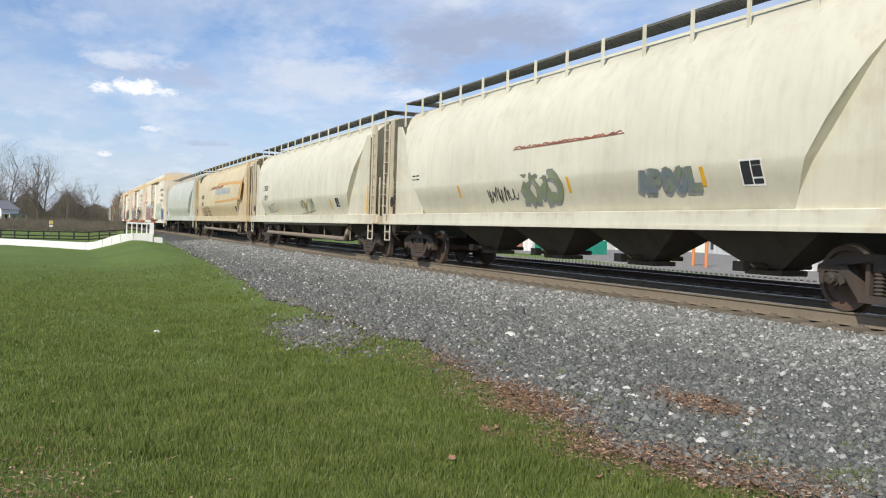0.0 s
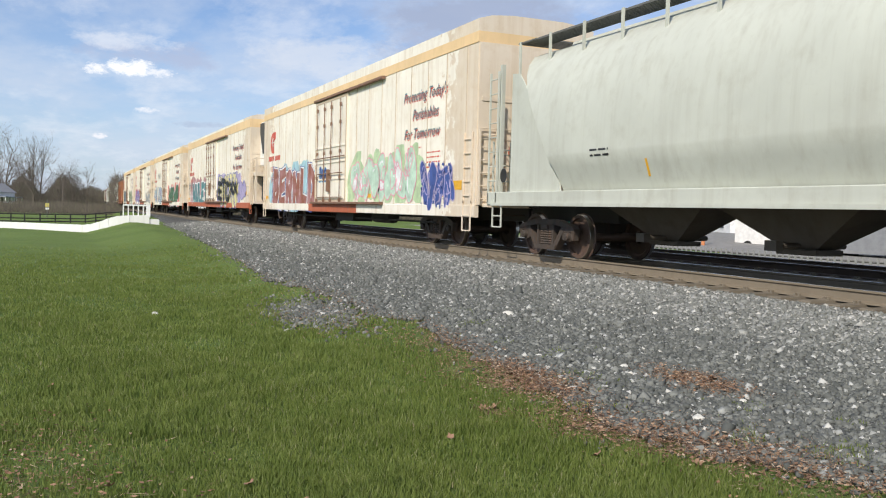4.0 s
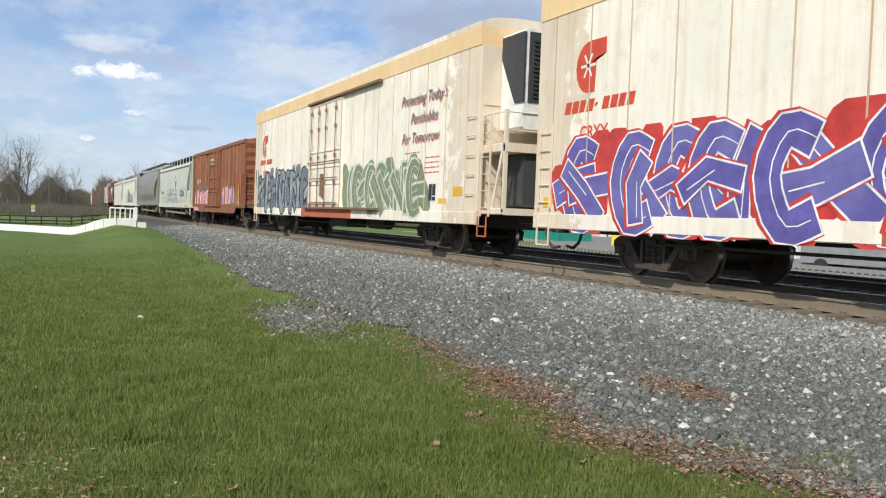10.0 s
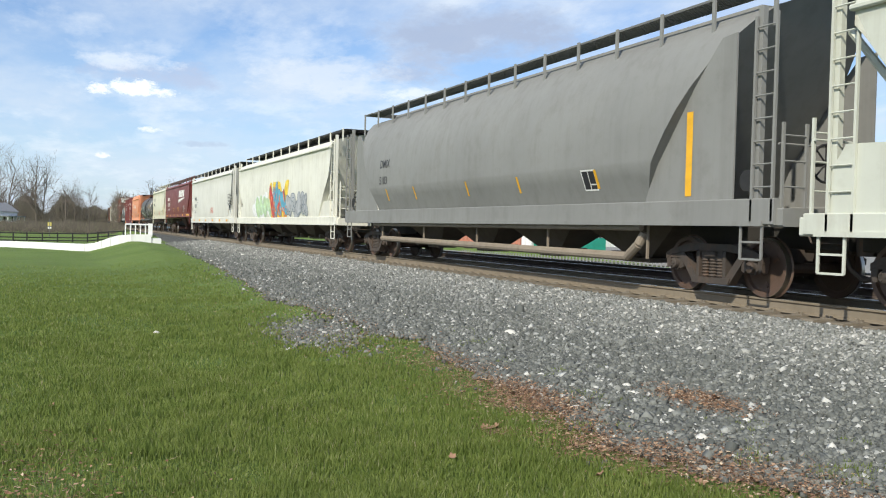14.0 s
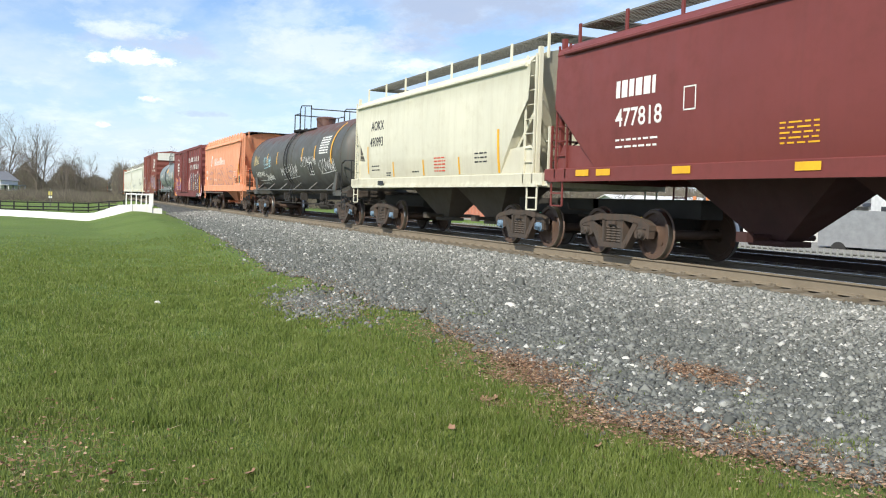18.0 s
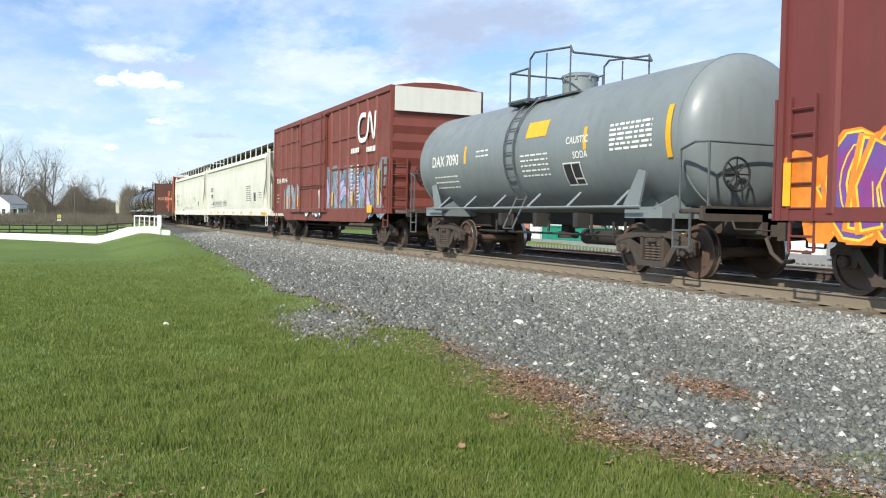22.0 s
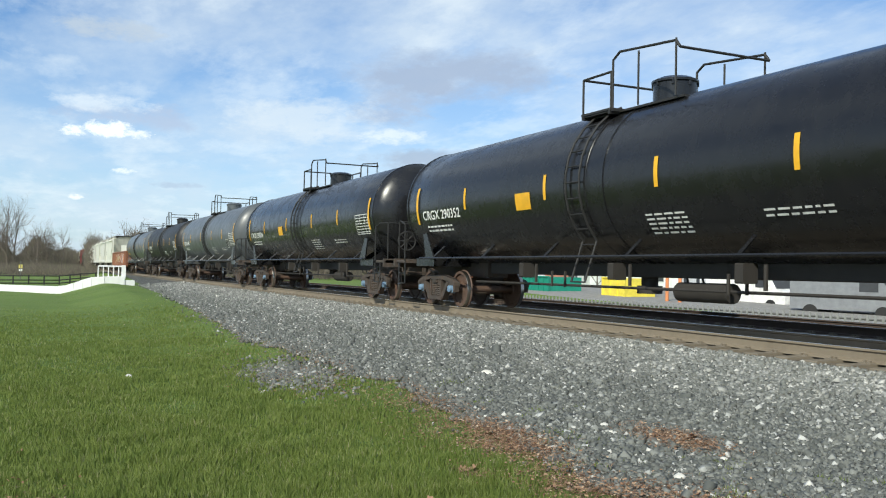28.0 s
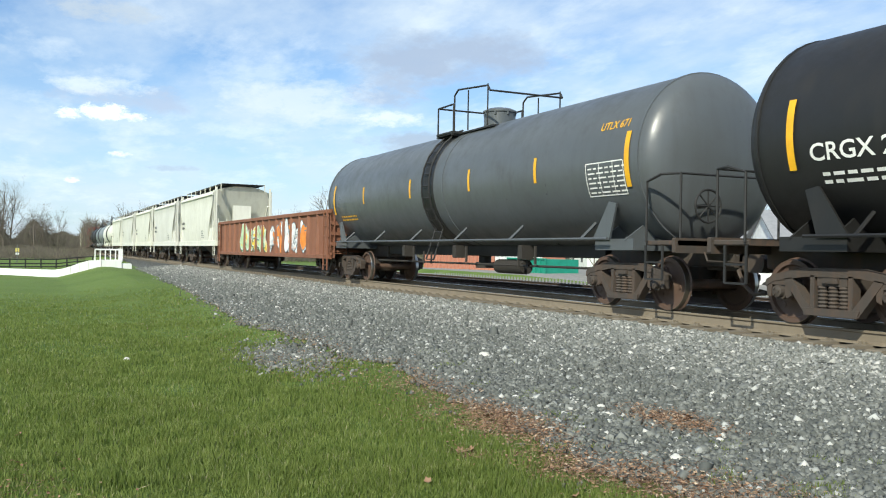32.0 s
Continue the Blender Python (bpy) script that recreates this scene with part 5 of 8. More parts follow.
# ---- the train, from its leading car to its last: couplings lie at these places along it ----
TRAIN = []


def couple(made, centre, marked=None):
    """Puts a car into the train, its middle at this place; marked: the place from which its painted marks are reckoned."""
    TRAIN.append((made[0], centre))
    for side in made[1:]:
        side.dx = (centre if marked is None else marked) - centre
    return made


def logo_snow(side, car, x, z, s=1.0):
    """The red emblem: a rounded block with a notch and a white star."""
    g = Geo()
    pts = [(x + 0.95 * s, z + 0.95 * s), (x + 0.42 * s, z + 0.95 * s)] + [(x + 0.42 * s + 0.42 * s * math.cos(a), z + 0.475 * s + 0.475 * s * math.sin(a)) for a in np.linspace(1.7, 4.6, 9)] + [(x + 0.62 * s, z), (x + 0.66 * s, z + 0.62 * s), (x + 0.95 * s, z + 0.66 * s)]
    side.blob(g, pts, 0.007, x + 0.42 * s, z + 0.5 * s)
    g.slot = 1
    for k in range(3):
        a = math.pi * k / 3
        dx, dz = 0.24 * s * math.cos(a), 0.24 * s * math.sin(a)
        side.line(g, [(x + 0.4 * s - dx, z + 0.5 * s - dz), (x + 0.4 * s + dx, z + 0.5 * s + dz)], 0.05 * s, 0.012, False)
    part("emblem", g, [RED, WHITEINK], car, "red emblem with a white star")


def reefer_marks(car, side, mark, number):
    logo_snow(side, car, -10.2, 3.32)
    g = Geo()
    for i in range(9):
        x, w = -10.55 + 0.245 * i, (0.19, 0.20, 0.17, 0.20, 0.08, 0.19, 0.20, 0.18, 0.19)[i]
        side.lay(g, [(x, 2.98 + (0.08 if i == 4 else 0)), (x + w, 2.98 + (0.08 if i == 4 else 0)), (x + w + 0.06, 3.2 - (0.08 if i == 4 else 0)), (x + 0.06, 3.2 - (0.08 if i == 4 else 0))], [(0, 1, 2, 3)], 0.008)
    part("wordmark", g, RED, car, "red slanted owner's wordmark as blocks")
    jobs = []
    jobs += [("text", "r", mark, -10.0, 2.48, 0.34), ("text", "r", number, -10.0, 2.02, 0.34)]
    for k, line in enumerate(("Protecting Today's", "Perishables", "For Tomorrow")):
        x, z = (6.5, 7.2, 6.6)[k], 3.95 - 0.52 * k
        jobs.append(("text", "r", line, x + 0.035, z - 0.045, 0.40, 0.35, 1.0, 0.005))
        jobs.append(("text", "t", line, x, z, 0.40, 0.35, 1.0, 0.009))
    jobs += [("bars", "r", -1.5, 4.15, 1.0, 1, 0.1, 3, 0.09), ("bars", "r", -1.1, 3.55, 0.45, 3, 0.12, 5, 0.06), ("bars", "r", 8.3, 2.45, 0.9, 4, 0.13, 7), ("bars", "r", 6.9, 2.62, 1.0, 1, 0.1, 9)]
    jobs += stripes((-11.0, -7.6, -4.6, 3.4, 5.9, 9.2), 1.28, 1.40, 0.46)
    jobs += [("rect", "y", 10.05, 10.55, 1.45, 1.68), ("rect", "y", -11.2, -10.9, 1.2, 1.4)]
    marks(car, side, INKS, jobs)
    plate(side, car, 8.6, 1.35, 0.42, 0.42)


# four round-sided hoppers in cream
C1 = couple(covered_hopper("cream round-sided covered hopper car with sprayed tags", 9.75, CREAM, chute=DARK, trucks=7.9), 260.42, 260.2)
car, side = C1
plate(side, car, 6.0, 1.75)
marks(car, side, INKS, stripes((-3.9, 1.2, 5.1), 1.75, 2.05, 0.09) + [("bars", "k", -6.9, 2.4, 0.5, 2, 0.1, 2)])
scrawl(side, car, -2.3, -0.9, 1.6, 2.05, "black", 4, 4, 0.03)
piece(side, car, "KMD", -0.6, 1.0, 1.55, 2.2, "olive", "grey", None, None, None, 0.24, 0.02, 12)
piece(side, car, "APOOL", 3.5, 5.1, 1.66, 2.1, "slate", "grey", None, None, "olive", 0.26, 0.015, 14)
scrawl(side, car, -1.9, 5.2, 1.14, 1.32, "grey", 8, 14, 0.02)
scrawl(side, car, -1.0, 3.0, 2.75, 2.82, "brown", 28, 5, 0.03)

C2 = couple(covered_hopper("cream round-sided covered hopper car with rust stains", 9.7, CREAM, pipe=True, trucks=7.82), 240.28, 241.1)
car, side = C2
plate(side, car, 4.6, 1.65)
marks(car, side, INKS, stripes((-4.6, 0.2, 3.9), 1.6, 1.95, 0.12) + [("text", "k", "CRDX", -7.1, 2.55, 0.34), ("text", "k", "11019", -7.1, 2.1, 0.34)])
marks(car, Side(-1.472), INKS, [("rect", "y", 8.62, 8.72, 1.45, 2.3)])
scrawl(side, car, -6.5, -4.9, 1.55, 2.0, "grey", 5, 4, 0.04)
scrawl(side, car, -0.4, 1.6, 1.5, 2.2, "olive", 31, 4, 0.04)

C3 = couple(covered_hopper("tan and cream round-sided hopper car with peeling stripes", 9.75, TAN, pipe=True, trucks=7.9), 220.05, 221.05)
car, side = C3
plate(side, car, 5.2, 1.62)
marks(car, side, INKS, stripes((-4.9, -1.2, 3.9), 1.55, 1.95, 0.12) + [("text", "k", "CRDX", -7.1, 2.55, 0.34), ("text", "k", "11015", -7.1, 2.1, 0.34), ("bars", "k", -2.5, 1.2, 1.8, 2, 0.08, 4)])
g = Geo()
side.line(g, [(-1.6, 2.25), (3.5, 2.3), (6.6, 2.35)], 0.12, 0.012, False)
side.line(g, [(-1.0, 3.35), (4.0, 3.3), (7.2, 3.2)], 0.16, 0.012, False)
side.line(g, [(7.0, 3.25), (6.6, 2.35)], 0.5, 0.012, False)
part("painted_stripe", g, plain("faded_orange_stripe", (0.62, 0.36, 0.12), 0.6), car, "faded orange painted stripes")
g = Geo()
side.bars(g, -1.5, 2.7, 5.2, 1, 0.1, 5, 0.34)
part("painted_out_lettering", g, plain("faded_grey_blue_lettering", (0.42, 0.46, 0.48), 0.6), car)
spray(side, car, -6.9, -3.9, 1.25, 1.95, "tan", "black", None, None, "pink", 7, 17, 0.2)
scrawl(side, car, -3.8, 1.2, 3.05, 3.35, "brown", 9, 8, 0.05)

C4 = couple(covered_hopper("pale grey-white round-sided covered hopper car", 9.65, PALE, trucks=7.8), 199.9, 201.15)
car, side = C4
plate(side, car, 5.0, 1.6)
marks(car, side, INKS, stripes((-5.0, 0.0, 3.6), 1.6, 1.9, 0.06) + [("bars", "k", -6.6, 2.1, 0.6, 2, 0.1, 2)])
marks(car, Side(-1.472), INKS, [("rect", "y", 8.05, 8.17, 1.4, 2.6)])

# five refrigerator cars
car, side, door = couple(reefer("cream refrigerator car with brown and green graffiti", False), 178.2, 178.35)
reefer_marks(car, side, "CRYX", "5720")
piece(side, car, "BERNLD", -9.6, -2.5, 0.86, 2.55, "brown", "white", "blue", "sky", "dusk", 0.26, 0.06, 3)
spray(side, car, 2.0, 7.6, 1.15, 2.6, "mint", "pink", None, "lime", "white", 5, 5, 0.45)
spray(side, car, 8.0, 10.0, 0.95, 2.2, "blue", "lilac", None, None, None, 4, 8, 0.3, spots=60)
piece(door, car, "DFB", -1.75, -0.75, 1.82, 2.40, "blue", "sky", None, None, None, 0.20, 0.015, 6)

car, side, door = couple(reefer("white refrigerator car with black and yellow graffiti", red=True), 152.0, 152.25)
reefer_marks(car, side, "CRYX", "5542")
cloud_geo = Geo()
cloud(side, cloud_geo, random.Random(5), -9.3, -2.6, 1.5, 2.75, 1.2)
part("graffiti", cloud_geo, SPRAY["dusk"], car, "dusky rose sprayed bubbles behind lettering")
wild(side, car, -9.9, -8.6, 0.95, 1.9, "white", "dusk", None, None, None, 22, 0.12)
piece(side, car, "MULET", -9.0, -2.5, 0.80, 2.5, "teal", "white", None, None, "slate", 0.27, 0.05, 21)
wild(side, car, 1.9, 8.4, 0.85, 2.55, "straw", "lilac", "blue", "lilac", "straw", 23, 0.42)
piece(door, car, "ETC", 2.2, 5.9, 1.15, 2.45, "black", "black", None, None, None, 0.16, 0.002, 25)
piece(door, car, "XX", 6.0, 8.2, 1.45, 2.3, "black", "black", None, None, None, 0.20, 0.002, 27)
piece(door, car, "X", 1.65, 2.1, 1.35, 1.9, "black", "black", None, None, None, 0.18, 0.002, 28)
spray(side, car, 8.4, 10.3, 1.1, 2.3, "lilac", "periwinkle", None, None, None, 2, 24, 0.2)
scrawl(side, car, -11.0, -8.9, 1.6, 2.6, "grey", 26, 4, 0.04, 2)

car, side, door = couple(reefer("white refrigerator car with green and pink graffiti"), 125.95, 126.15)
reefer_marks(car, side, "CRYX", "4094")
wild(side, car, -10.4, -2.4, 0.88, 2.45, "lilac", "black", "white", None, "sky", 41, 0.20)
piece(side, car, "MEWP", 1.8, 9.0, 0.82, 2.45, "green", "black", "white", "salmon", "moss", 0.27, 0.06, 44)
scrawl(side, car, -7.6, -5.2, 3.2, 4.0, "silver", 45, 5, 0.05)

car, side, door = couple(reefer("white refrigerator car with blue and red graffiti"), 100.1, 100.2)
reefer_marks(car, side, "CRYX", "4095")
wild(side, car, -10.2, -2.6, 0.82, 2.35, "periwinkle", "white", "red", "red", "violet", 51, 0.40, 6)
wild(side, car, 4.8, 9.9, 0.98, 1.75, "silver", "grey", "silver", None, None, 53, 0.22)
for k, (a, b) in enumerate(((4.6, 5.9), (6.3, 7.3), (7.9, 9.4), (9.7, 10.9))):
    scrawl(side, car, a, b, 1.7 + 0.1 * k, 2.2 + 0.1 * k, "black", 54 + k, 4, 0.028)
scrawl(door, car, -1.9, 1.2, 1.3, 2.0, "black", 55, 6, 0.05)

car, side, door = couple(reefer("white refrigerator car with olive and silver graffiti"), 74.55, 74.7)
reefer_marks(car, side, "CRYX", "4078")
wild(side, car, -10.9, -2.0, 0.85, 2.55, "silver", "black", None, "slate", "slate", 61, 0.30, 8)
wild(side, car, 1.9, 8.0, 0.95, 2.35, "olive", "haze", None, "olive", "olive", 63, 0.34)

# rust-brown box car
PATCH = paint("maroon_patch_paint", (0.205, 0.068, 0.036), (0.09, 0.04, 0.03), 0.6, 0.65, 0.4)
RIBS = [-6.6, -5.55, -4.5, -3.4, -2.3, 1.9, 2.9, 3.9, 5.0, 6.0, 6.9]
car, side, door = couple(box_car("rust-brown steel box car with pink graffiti", 7.95, BROWN, 0.74, 4.42, RIBS, (-1.75, 1.6), trucks=6.28), 52.68, 52.95)
marks(car, side, INKS, stripes((-2.6, 2.5, 5.6), 1.25, 1.75, 0.13) + [("text", "w", "170071", -6.9, 2.45, 0.42, 0.0, 1.25), ("rect", "y", 6.55, 6.72, 1.15, 2.2, 0.09)])
g = Geo()
side.rect(g, -6.9, -6.3, 3.4, 3.85)
part("emblem", g, RED, car, "small red owner's emblem")
plate(side, car, 6.0, 1.35, 0.42, 0.38)
for k, (xa, xb, za, zb) in enumerate(((3.98, 4.9, 0.95, 3.9), (5.1, 5.9, 1.9, 2.9), (6.1, 6.85, 1.0, 2.1), (-3.3, -2.4, 1.9, 3.2), (2.0, 2.8, 2.6, 3.4), (-5.45, -4.6, 2.8, 3.7), (2.95, 3.8, 0.95, 1.7))):
    g = Geo()
    side.rect(g, xa, xb, za, zb, 0.004)
    part("repainted_patch", g, PATCH, car, "darker repainted patch")
wild(side, car, -7.3, -1.7, 0.85, 1.95, "pink", "rose", None, "blush", "white", 71, 0.28, 6)
scrawl(side, car, -7.2, -1.7, 2.1, 2.4, "teal", 72, 6, 0.08)
piece(side, car, "SUEP", 1.8, 5.2, 0.85, 2.2, "blush", "violet", "periwinkle", None, "lilac", 0.27, 0.04, 73)
scrawl(side, car, 5.0, 6.4, 1.3, 1.8, "silver", 74, 4, 0.05)

marks(car, Side(-1.607), INKS, [("text", "w", "CLOSE AND LOCK", -1.5, 3.72, 0.17), ("text", "w", "BEFORE MOVING", -1.45, 3.48, 0.17)])

# pale hopper with a leaf emblem
car, side = couple(covered_hopper("pale grey-green covered hopper with leaf emblem and graffiti", 9.0, PALE, (0.97, 1.24), FLAT, (3.62, 1.75), 3, 7.19, DARK, 4.56, True, True), 34.79, 34.95)
g = Geo()
side.blob(g, [(1.3, 3.35), (2.0, 2.75), (1.3, 2.1), (1.0, 2.35), (0.7, 2.75)], 0.008, 1.3, 2.75)
g.slot = 1
side.blob(g, [(1.55, 3.15), (1.25, 2.15), (0.95, 2.4), (0.8, 2.72), (1.1, 3.0)], 0.012, 1.2, 2.7)
g.slot = 2
side.blob(g, [(1.42, 2.98), (1.22, 2.4), (1.02, 2.6), (1.0, 2.78), (1.2, 2.92)], 0.016, 1.2, 2.75)
part("emblem", g, [BLUEINK, WHITEINK, SPRAY["mint"]], car, "blue and white leaf emblem")
marks(car, side, INKS, [("text", "k", "ADMX 50026", -7.0, 2.02, 0.27), ("bars", "k", -6.9, 1.7, 0.9, 2, 0.1, 3), ("bars", "k", 5.7, 2.3, 0.8, 2, 0.1, 4)] + stripes((-7.4, -5.0, -2.3, 0.9, 3.4), 1.3, 1.4, 0.5) + [("rect", "y", 6.2, 7.6, 1.02, 1.14, 0.09)])
piece(side, car, "EGRE", -3.4, 2.4, 1.15, 2.3, "haze", "slate", None, None, "silver", 0.26, 0.028, 81)
scrawl(side, car, 3.9, 5.2, 1.7, 2.35, "slate", 82, 4, 0.05, 2)
plate(side, car, 5.3, 1.75, 0.42, 0.36)

# plain grey round hopper
car, side = couple(covered_hopper("plain dark grey round-sided covered hopper car", 9.9, GREY, (1.10, 1.46), pipe=True, trucks=8.1), 15.35, 15.8)
plate(side, car, 4.6, 1.75)
marks(car, side, INKS, stripes((-6.2, -4.0, -0.6, 2.0, 5.0), 1.75, 2.1, 0.08) + [("text", "k", "DMIX", -6.7, 2.75, 0.34), ("text", "k", "5103", -6.7, 2.25, 0.34), ("rect", "y", 6.3, 6.7, 1.2, 1.3, 0.09), ("bars", "k", -5.0, 1.25, 1.2, 1, 0.1, 1), ("bars", "k", 0.5, 1.25, 1.2, 1, 0.1, 2)])
marks(car, Side(-1.472), INKS, [("rect", "y", 7.9, 8.05, 1.55, 2.9)])

# two white hoppers
car, side = couple(covered_hopper("white covered hopper car with pale coloured graffiti", 9.35, OFFWHITE, (1.0, 1.27), FLAT, (2.9, 1.6), 4, 7.5, DARK, 4.5, False, True), -4.97, -3.7)
spray(side, car, -5.5, -2.2, 1.3, 2.3, "lime", "mint", None, "white", None, 4, 91, 0.4)
spray(side, car, -2.2, 0.6, 1.2, 2.7, "cyan", "slate", "orange", "yellow", "red", 4, 92, 0.4)
spray(side, car, 0.8, 4.2, 1.3, 2.3, "silver", "slate", None, None, None, 4, 93, 0.36)
scrawl(side, car, -6.0, 6.0, 1.02, 1.25, "grey", 94, 14, 0.03)

car, side = couple(covered_hopper("clean white covered hopper car with black lettering", 8.75, WHITE, (1.0, 1.30), FLAT, (2.6, 1.5), 3, 6.92, DARK, 4.5, False, True), -23.99, -23.0)
marks(car, side, INKS, [("text", "k", "BNGX", -7.45, 2.55, 0.34, 0.0, 1.1), ("text", "k", "60021", -7.45, 2.05, 0.34, 0.0, 1.1), ("bars", "k", -7.65, 1.8, 0.8, 2, 0.13, 3), ("bars", "r", -0.5, 1.92, 1.1, 5, 0.075, 5, 0.03), ("text", "b", "COUNTER FLOW", 1.1, 1.16, 0.12), ("bars", "k", 3.6, 1.24, 0.8, 2, 0.08, 6, 0.03), ("bars", "k", 5.9, 2.62, 1.3, 8, 0.085, 7, 0.04), ("rect", "k", -6.1, -6.08, 2.3, 2.55), ("rect", "k", -5.9, -5.88, 2.3, 2.55), ("rect", "k", -6.1, -5.88, 2.53, 2.55), ("rect", "k", -6.1, -5.88, 2.3, 2.32)] + stripes((-8.2, -5.6, -2.8, 0.0, 2.75, 5.25), 1.08, 1.20, 0.5, 0.045))
plate(side, car, 6.35, 1.72)

# dark red hopper
# chute red darkened: shade below the side sill is put into the colour
BARNSHADED = paint("shaded_dark_red_paint", (0.060, 0.022, 0.020), (0.04, 0.025, 0.02), 0.5, 0.75, 0.2)
car, side = couple(covered_hopper("dark red covered hopper car with white lettering", 8.45, BARN, (1.42, 1.64), FLAT, (2.85, 1.4, 0.4), 3, 6.67, BARNSHADED, 4.55, False, True, open_walk=True), -41.84, -41.2)
g = Geo()
for i, w in enumerate((0.72, 0.76, 0.68, 0.66)):
    x = 1.2 + 0.86 * i
    side.lay(g, [(x, 3.02), (x + w, 3.02), (x + w + 0.2, 3.56), (x + 0.2, 3.56)], [(0, 1, 2, 3)], 0.008)
side.lay(g, [(0.9, 2.58), (1.2, 2.86), (4.9, 2.95), (4.5, 2.86)], [(0, 1, 2, 3)], 0.008)
part("emblem", g, WHITEINK, car, "white slanted owner's emblem and swoosh")
marks(car, side, INKS, [("bars", "w", -6.6, 2.86, 1.15, 1, 0.1, 3, 0.30), ("text", "w", "477818", -6.6, 2.36, 0.44), ("bars", "w", -6.6, 2.1, 1.2, 2, 0.12, 4), ("bars", "y", -2.7, 2.15, 0.7, 5, 0.07, 8, 0.024), ("bars", "y", 0.3, 2.2, 0.95, 5, 0.075, 9, 0.026), ("rect", "w", -4.75, -4.45, 2.86, 2.885), ("rect", "w", -4.75, -4.45, 2.50, 2.525), ("rect", "w", -4.75, -4.725, 2.50, 2.885), ("rect", "w", -4.475, -4.45, 2.50, 2.885), ("bars", "w", 4.3, 2.3, 0.9, 3, 0.13, 5)] + stripes((-7.9, -7.2, -5.0, -2.4, 0.3, 3.4), 1.50, 1.62, 0.45, 0.045) + [("rect", "y", 5.6, 6.4, 1.50, 1.62, 0.045), ("rect", "y", 6.5, 7.4, 1.50, 1.62, 0.045)])
plate(side, car, 3.7, 1.85)

# short cream hopper
car, side = couple(covered_hopper("short cream covered hopper car with large black lettering", 6.4, CREAM, (1.32, 1.57), FLAT, (3.15, 1.35, 0.6), 2, 4.6, DARK, 4.58, False, True, caps=CAPBLUE, open_walk=True), -56.8, -56.45)
marks(car, side, INKS, [("text", "k", "AOKX", -4.65, 3.08, 0.40), ("text", "k", "490993", -4.72, 2.58, 0.40), ("bars", "k", -4.6, 1.95, 0.7, 2, 0.12, 3), ("bars", "r", 0.4, 2.05, 0.75, 5, 0.085, 5), ("bars", "k", 2.87, 2.08, 0.65, 3, 0.10, 6), ("bars", "k", -3.3, 1.72, 0.4, 2, 0.07, 8), ("bars", "k", -1.2, 1.72, 0.5, 1, 0.07, 9)] + stripes((-2.72, -0.39, 1.92), 1.62, 2.05, 0.09) + [("rect", "y", -4.99, -4.90, 1.75, 2.6), ("rect", "y", 4.05, 4.16, 1.62, 2.6), ("rect", "k", -3.9, -3.4, 1.38, 1.5, 0.09)])

# rust-topped tank car
car, side = couple(tank_car("rust-streaked dark grey tank car with white tags", 8.35, TANKRUST, 1.48, 2.53, 8.8, caps=CAPBLUE, jacket=True, rust=TANKRUST), -72.57, -72.5)
marks(car, side, INKS, stripes((-7.0, -4.2, -2.2, 2.3, 4.2), 2.4, 2.95, 0.12) + [("rect", "y", 6.5, 6.64, 2.2, 3.75, 0.02), ("text", "w", "SHQX 6425", -6.85, 1.9, 0.31, 0.0, 1.2), ("bars", "w", -6.4, 1.68, 1.7, 2, 0.13, 3), ("bars", "w", 4.9, 3.2, 1.2, 7, 0.1, 4, 0.06)])
plate(side, car, 3.2, 1.85, 0.6, 0.45)
scrawl(side, car, -1.6, 1.4, 1.75, 2.5, "white", 101, 5, 0.035)
scrawl(side, car, 2.0, 4.4, 2.2, 2.7, "white", 102, 5, 0.03)
marks(car, side, INKS, [("text", "w", "StayAlive", -4.8, 1.72, 0.42, 0.2, 1.0, 0.012)])
scrawl(side, car, 4.8, 6.9, 1.9, 2.6, "white", 103, 4, 0.035)
scrawl(side, car, -4.9, -3.4, 2.3, 2.9, "sky", 104, 6, 0.035)
scrawl(side, car, -7.1, -6.0, 2.5, 3.0, "tan", 105, 4, 0.035)

# faded orange hopper
car, side = couple(covered_hopper("faded orange covered hopper car with outlined graffiti", 6.9, ORANGE, (1.16, 1.47), FLAT, (3.08, 1.3), 2, 5.02, ORANGE, 4.38, False, True, True), -88.98, -88.75)
g = Geo()
for i, w in enumerate((0.3, 0.26, 0.2, 0.26, 0.24, 0.28, 0.32, 0.28, 0.2, 0.28)):
    x = -2.5 + 0.37 * i
    side.rect(g, x, x + w * 0.8, 2.72, 3.0 + (0.16 if i in (0, 2, 5, 6) else 0.0), 0.008)
for k in range(3):
    side.line(g, curve([(-3.85 + 0.1 * k, 2.6), (-3.75 + 0.1 * k, 3.2), (-3.35 - 0.02 * k, 3.35 - 0.08 * k), (-3.2 - 0.05 * k, 3.05), (-3.3, 2.85)]), 0.05, 0.009, False)
part("emblem", g, WHITEINK, car, "white owner's emblem")
marks(car, side, INKS, stripes((-0.2, 2.9), 1.65, 2.2, 0.12) + [("text", "w", "POTX", -5.9, 2.25, 0.30), ("text", "w", "1000", -5.9, 1.85, 0.30), ("bars", "w", -2.6, 1.85, 1.2, 2, 0.1, 3), ("bars", "w", 3.9, 2.2, 0.7, 3, 0.12, 4), ("rect", "y", 5.4, 5.52, 1.6, 2.6)])
piece(side, car, "SIGNS", -4.8, 4.0, 1.5, 2.55, "peach", "dusk", None, None, None, 0.25, 0.022, 111)
scrawl(side, car, 4.2, 5.2, 1.65, 2.05, "black", 114, 3, 0.03)
scrawl(side, car, -6.0, 4.0, 1.2, 1.45, "slate", 115, 12, 0.03)
plate(side, car, 5.5, 1.6, 0.3, 0.35)

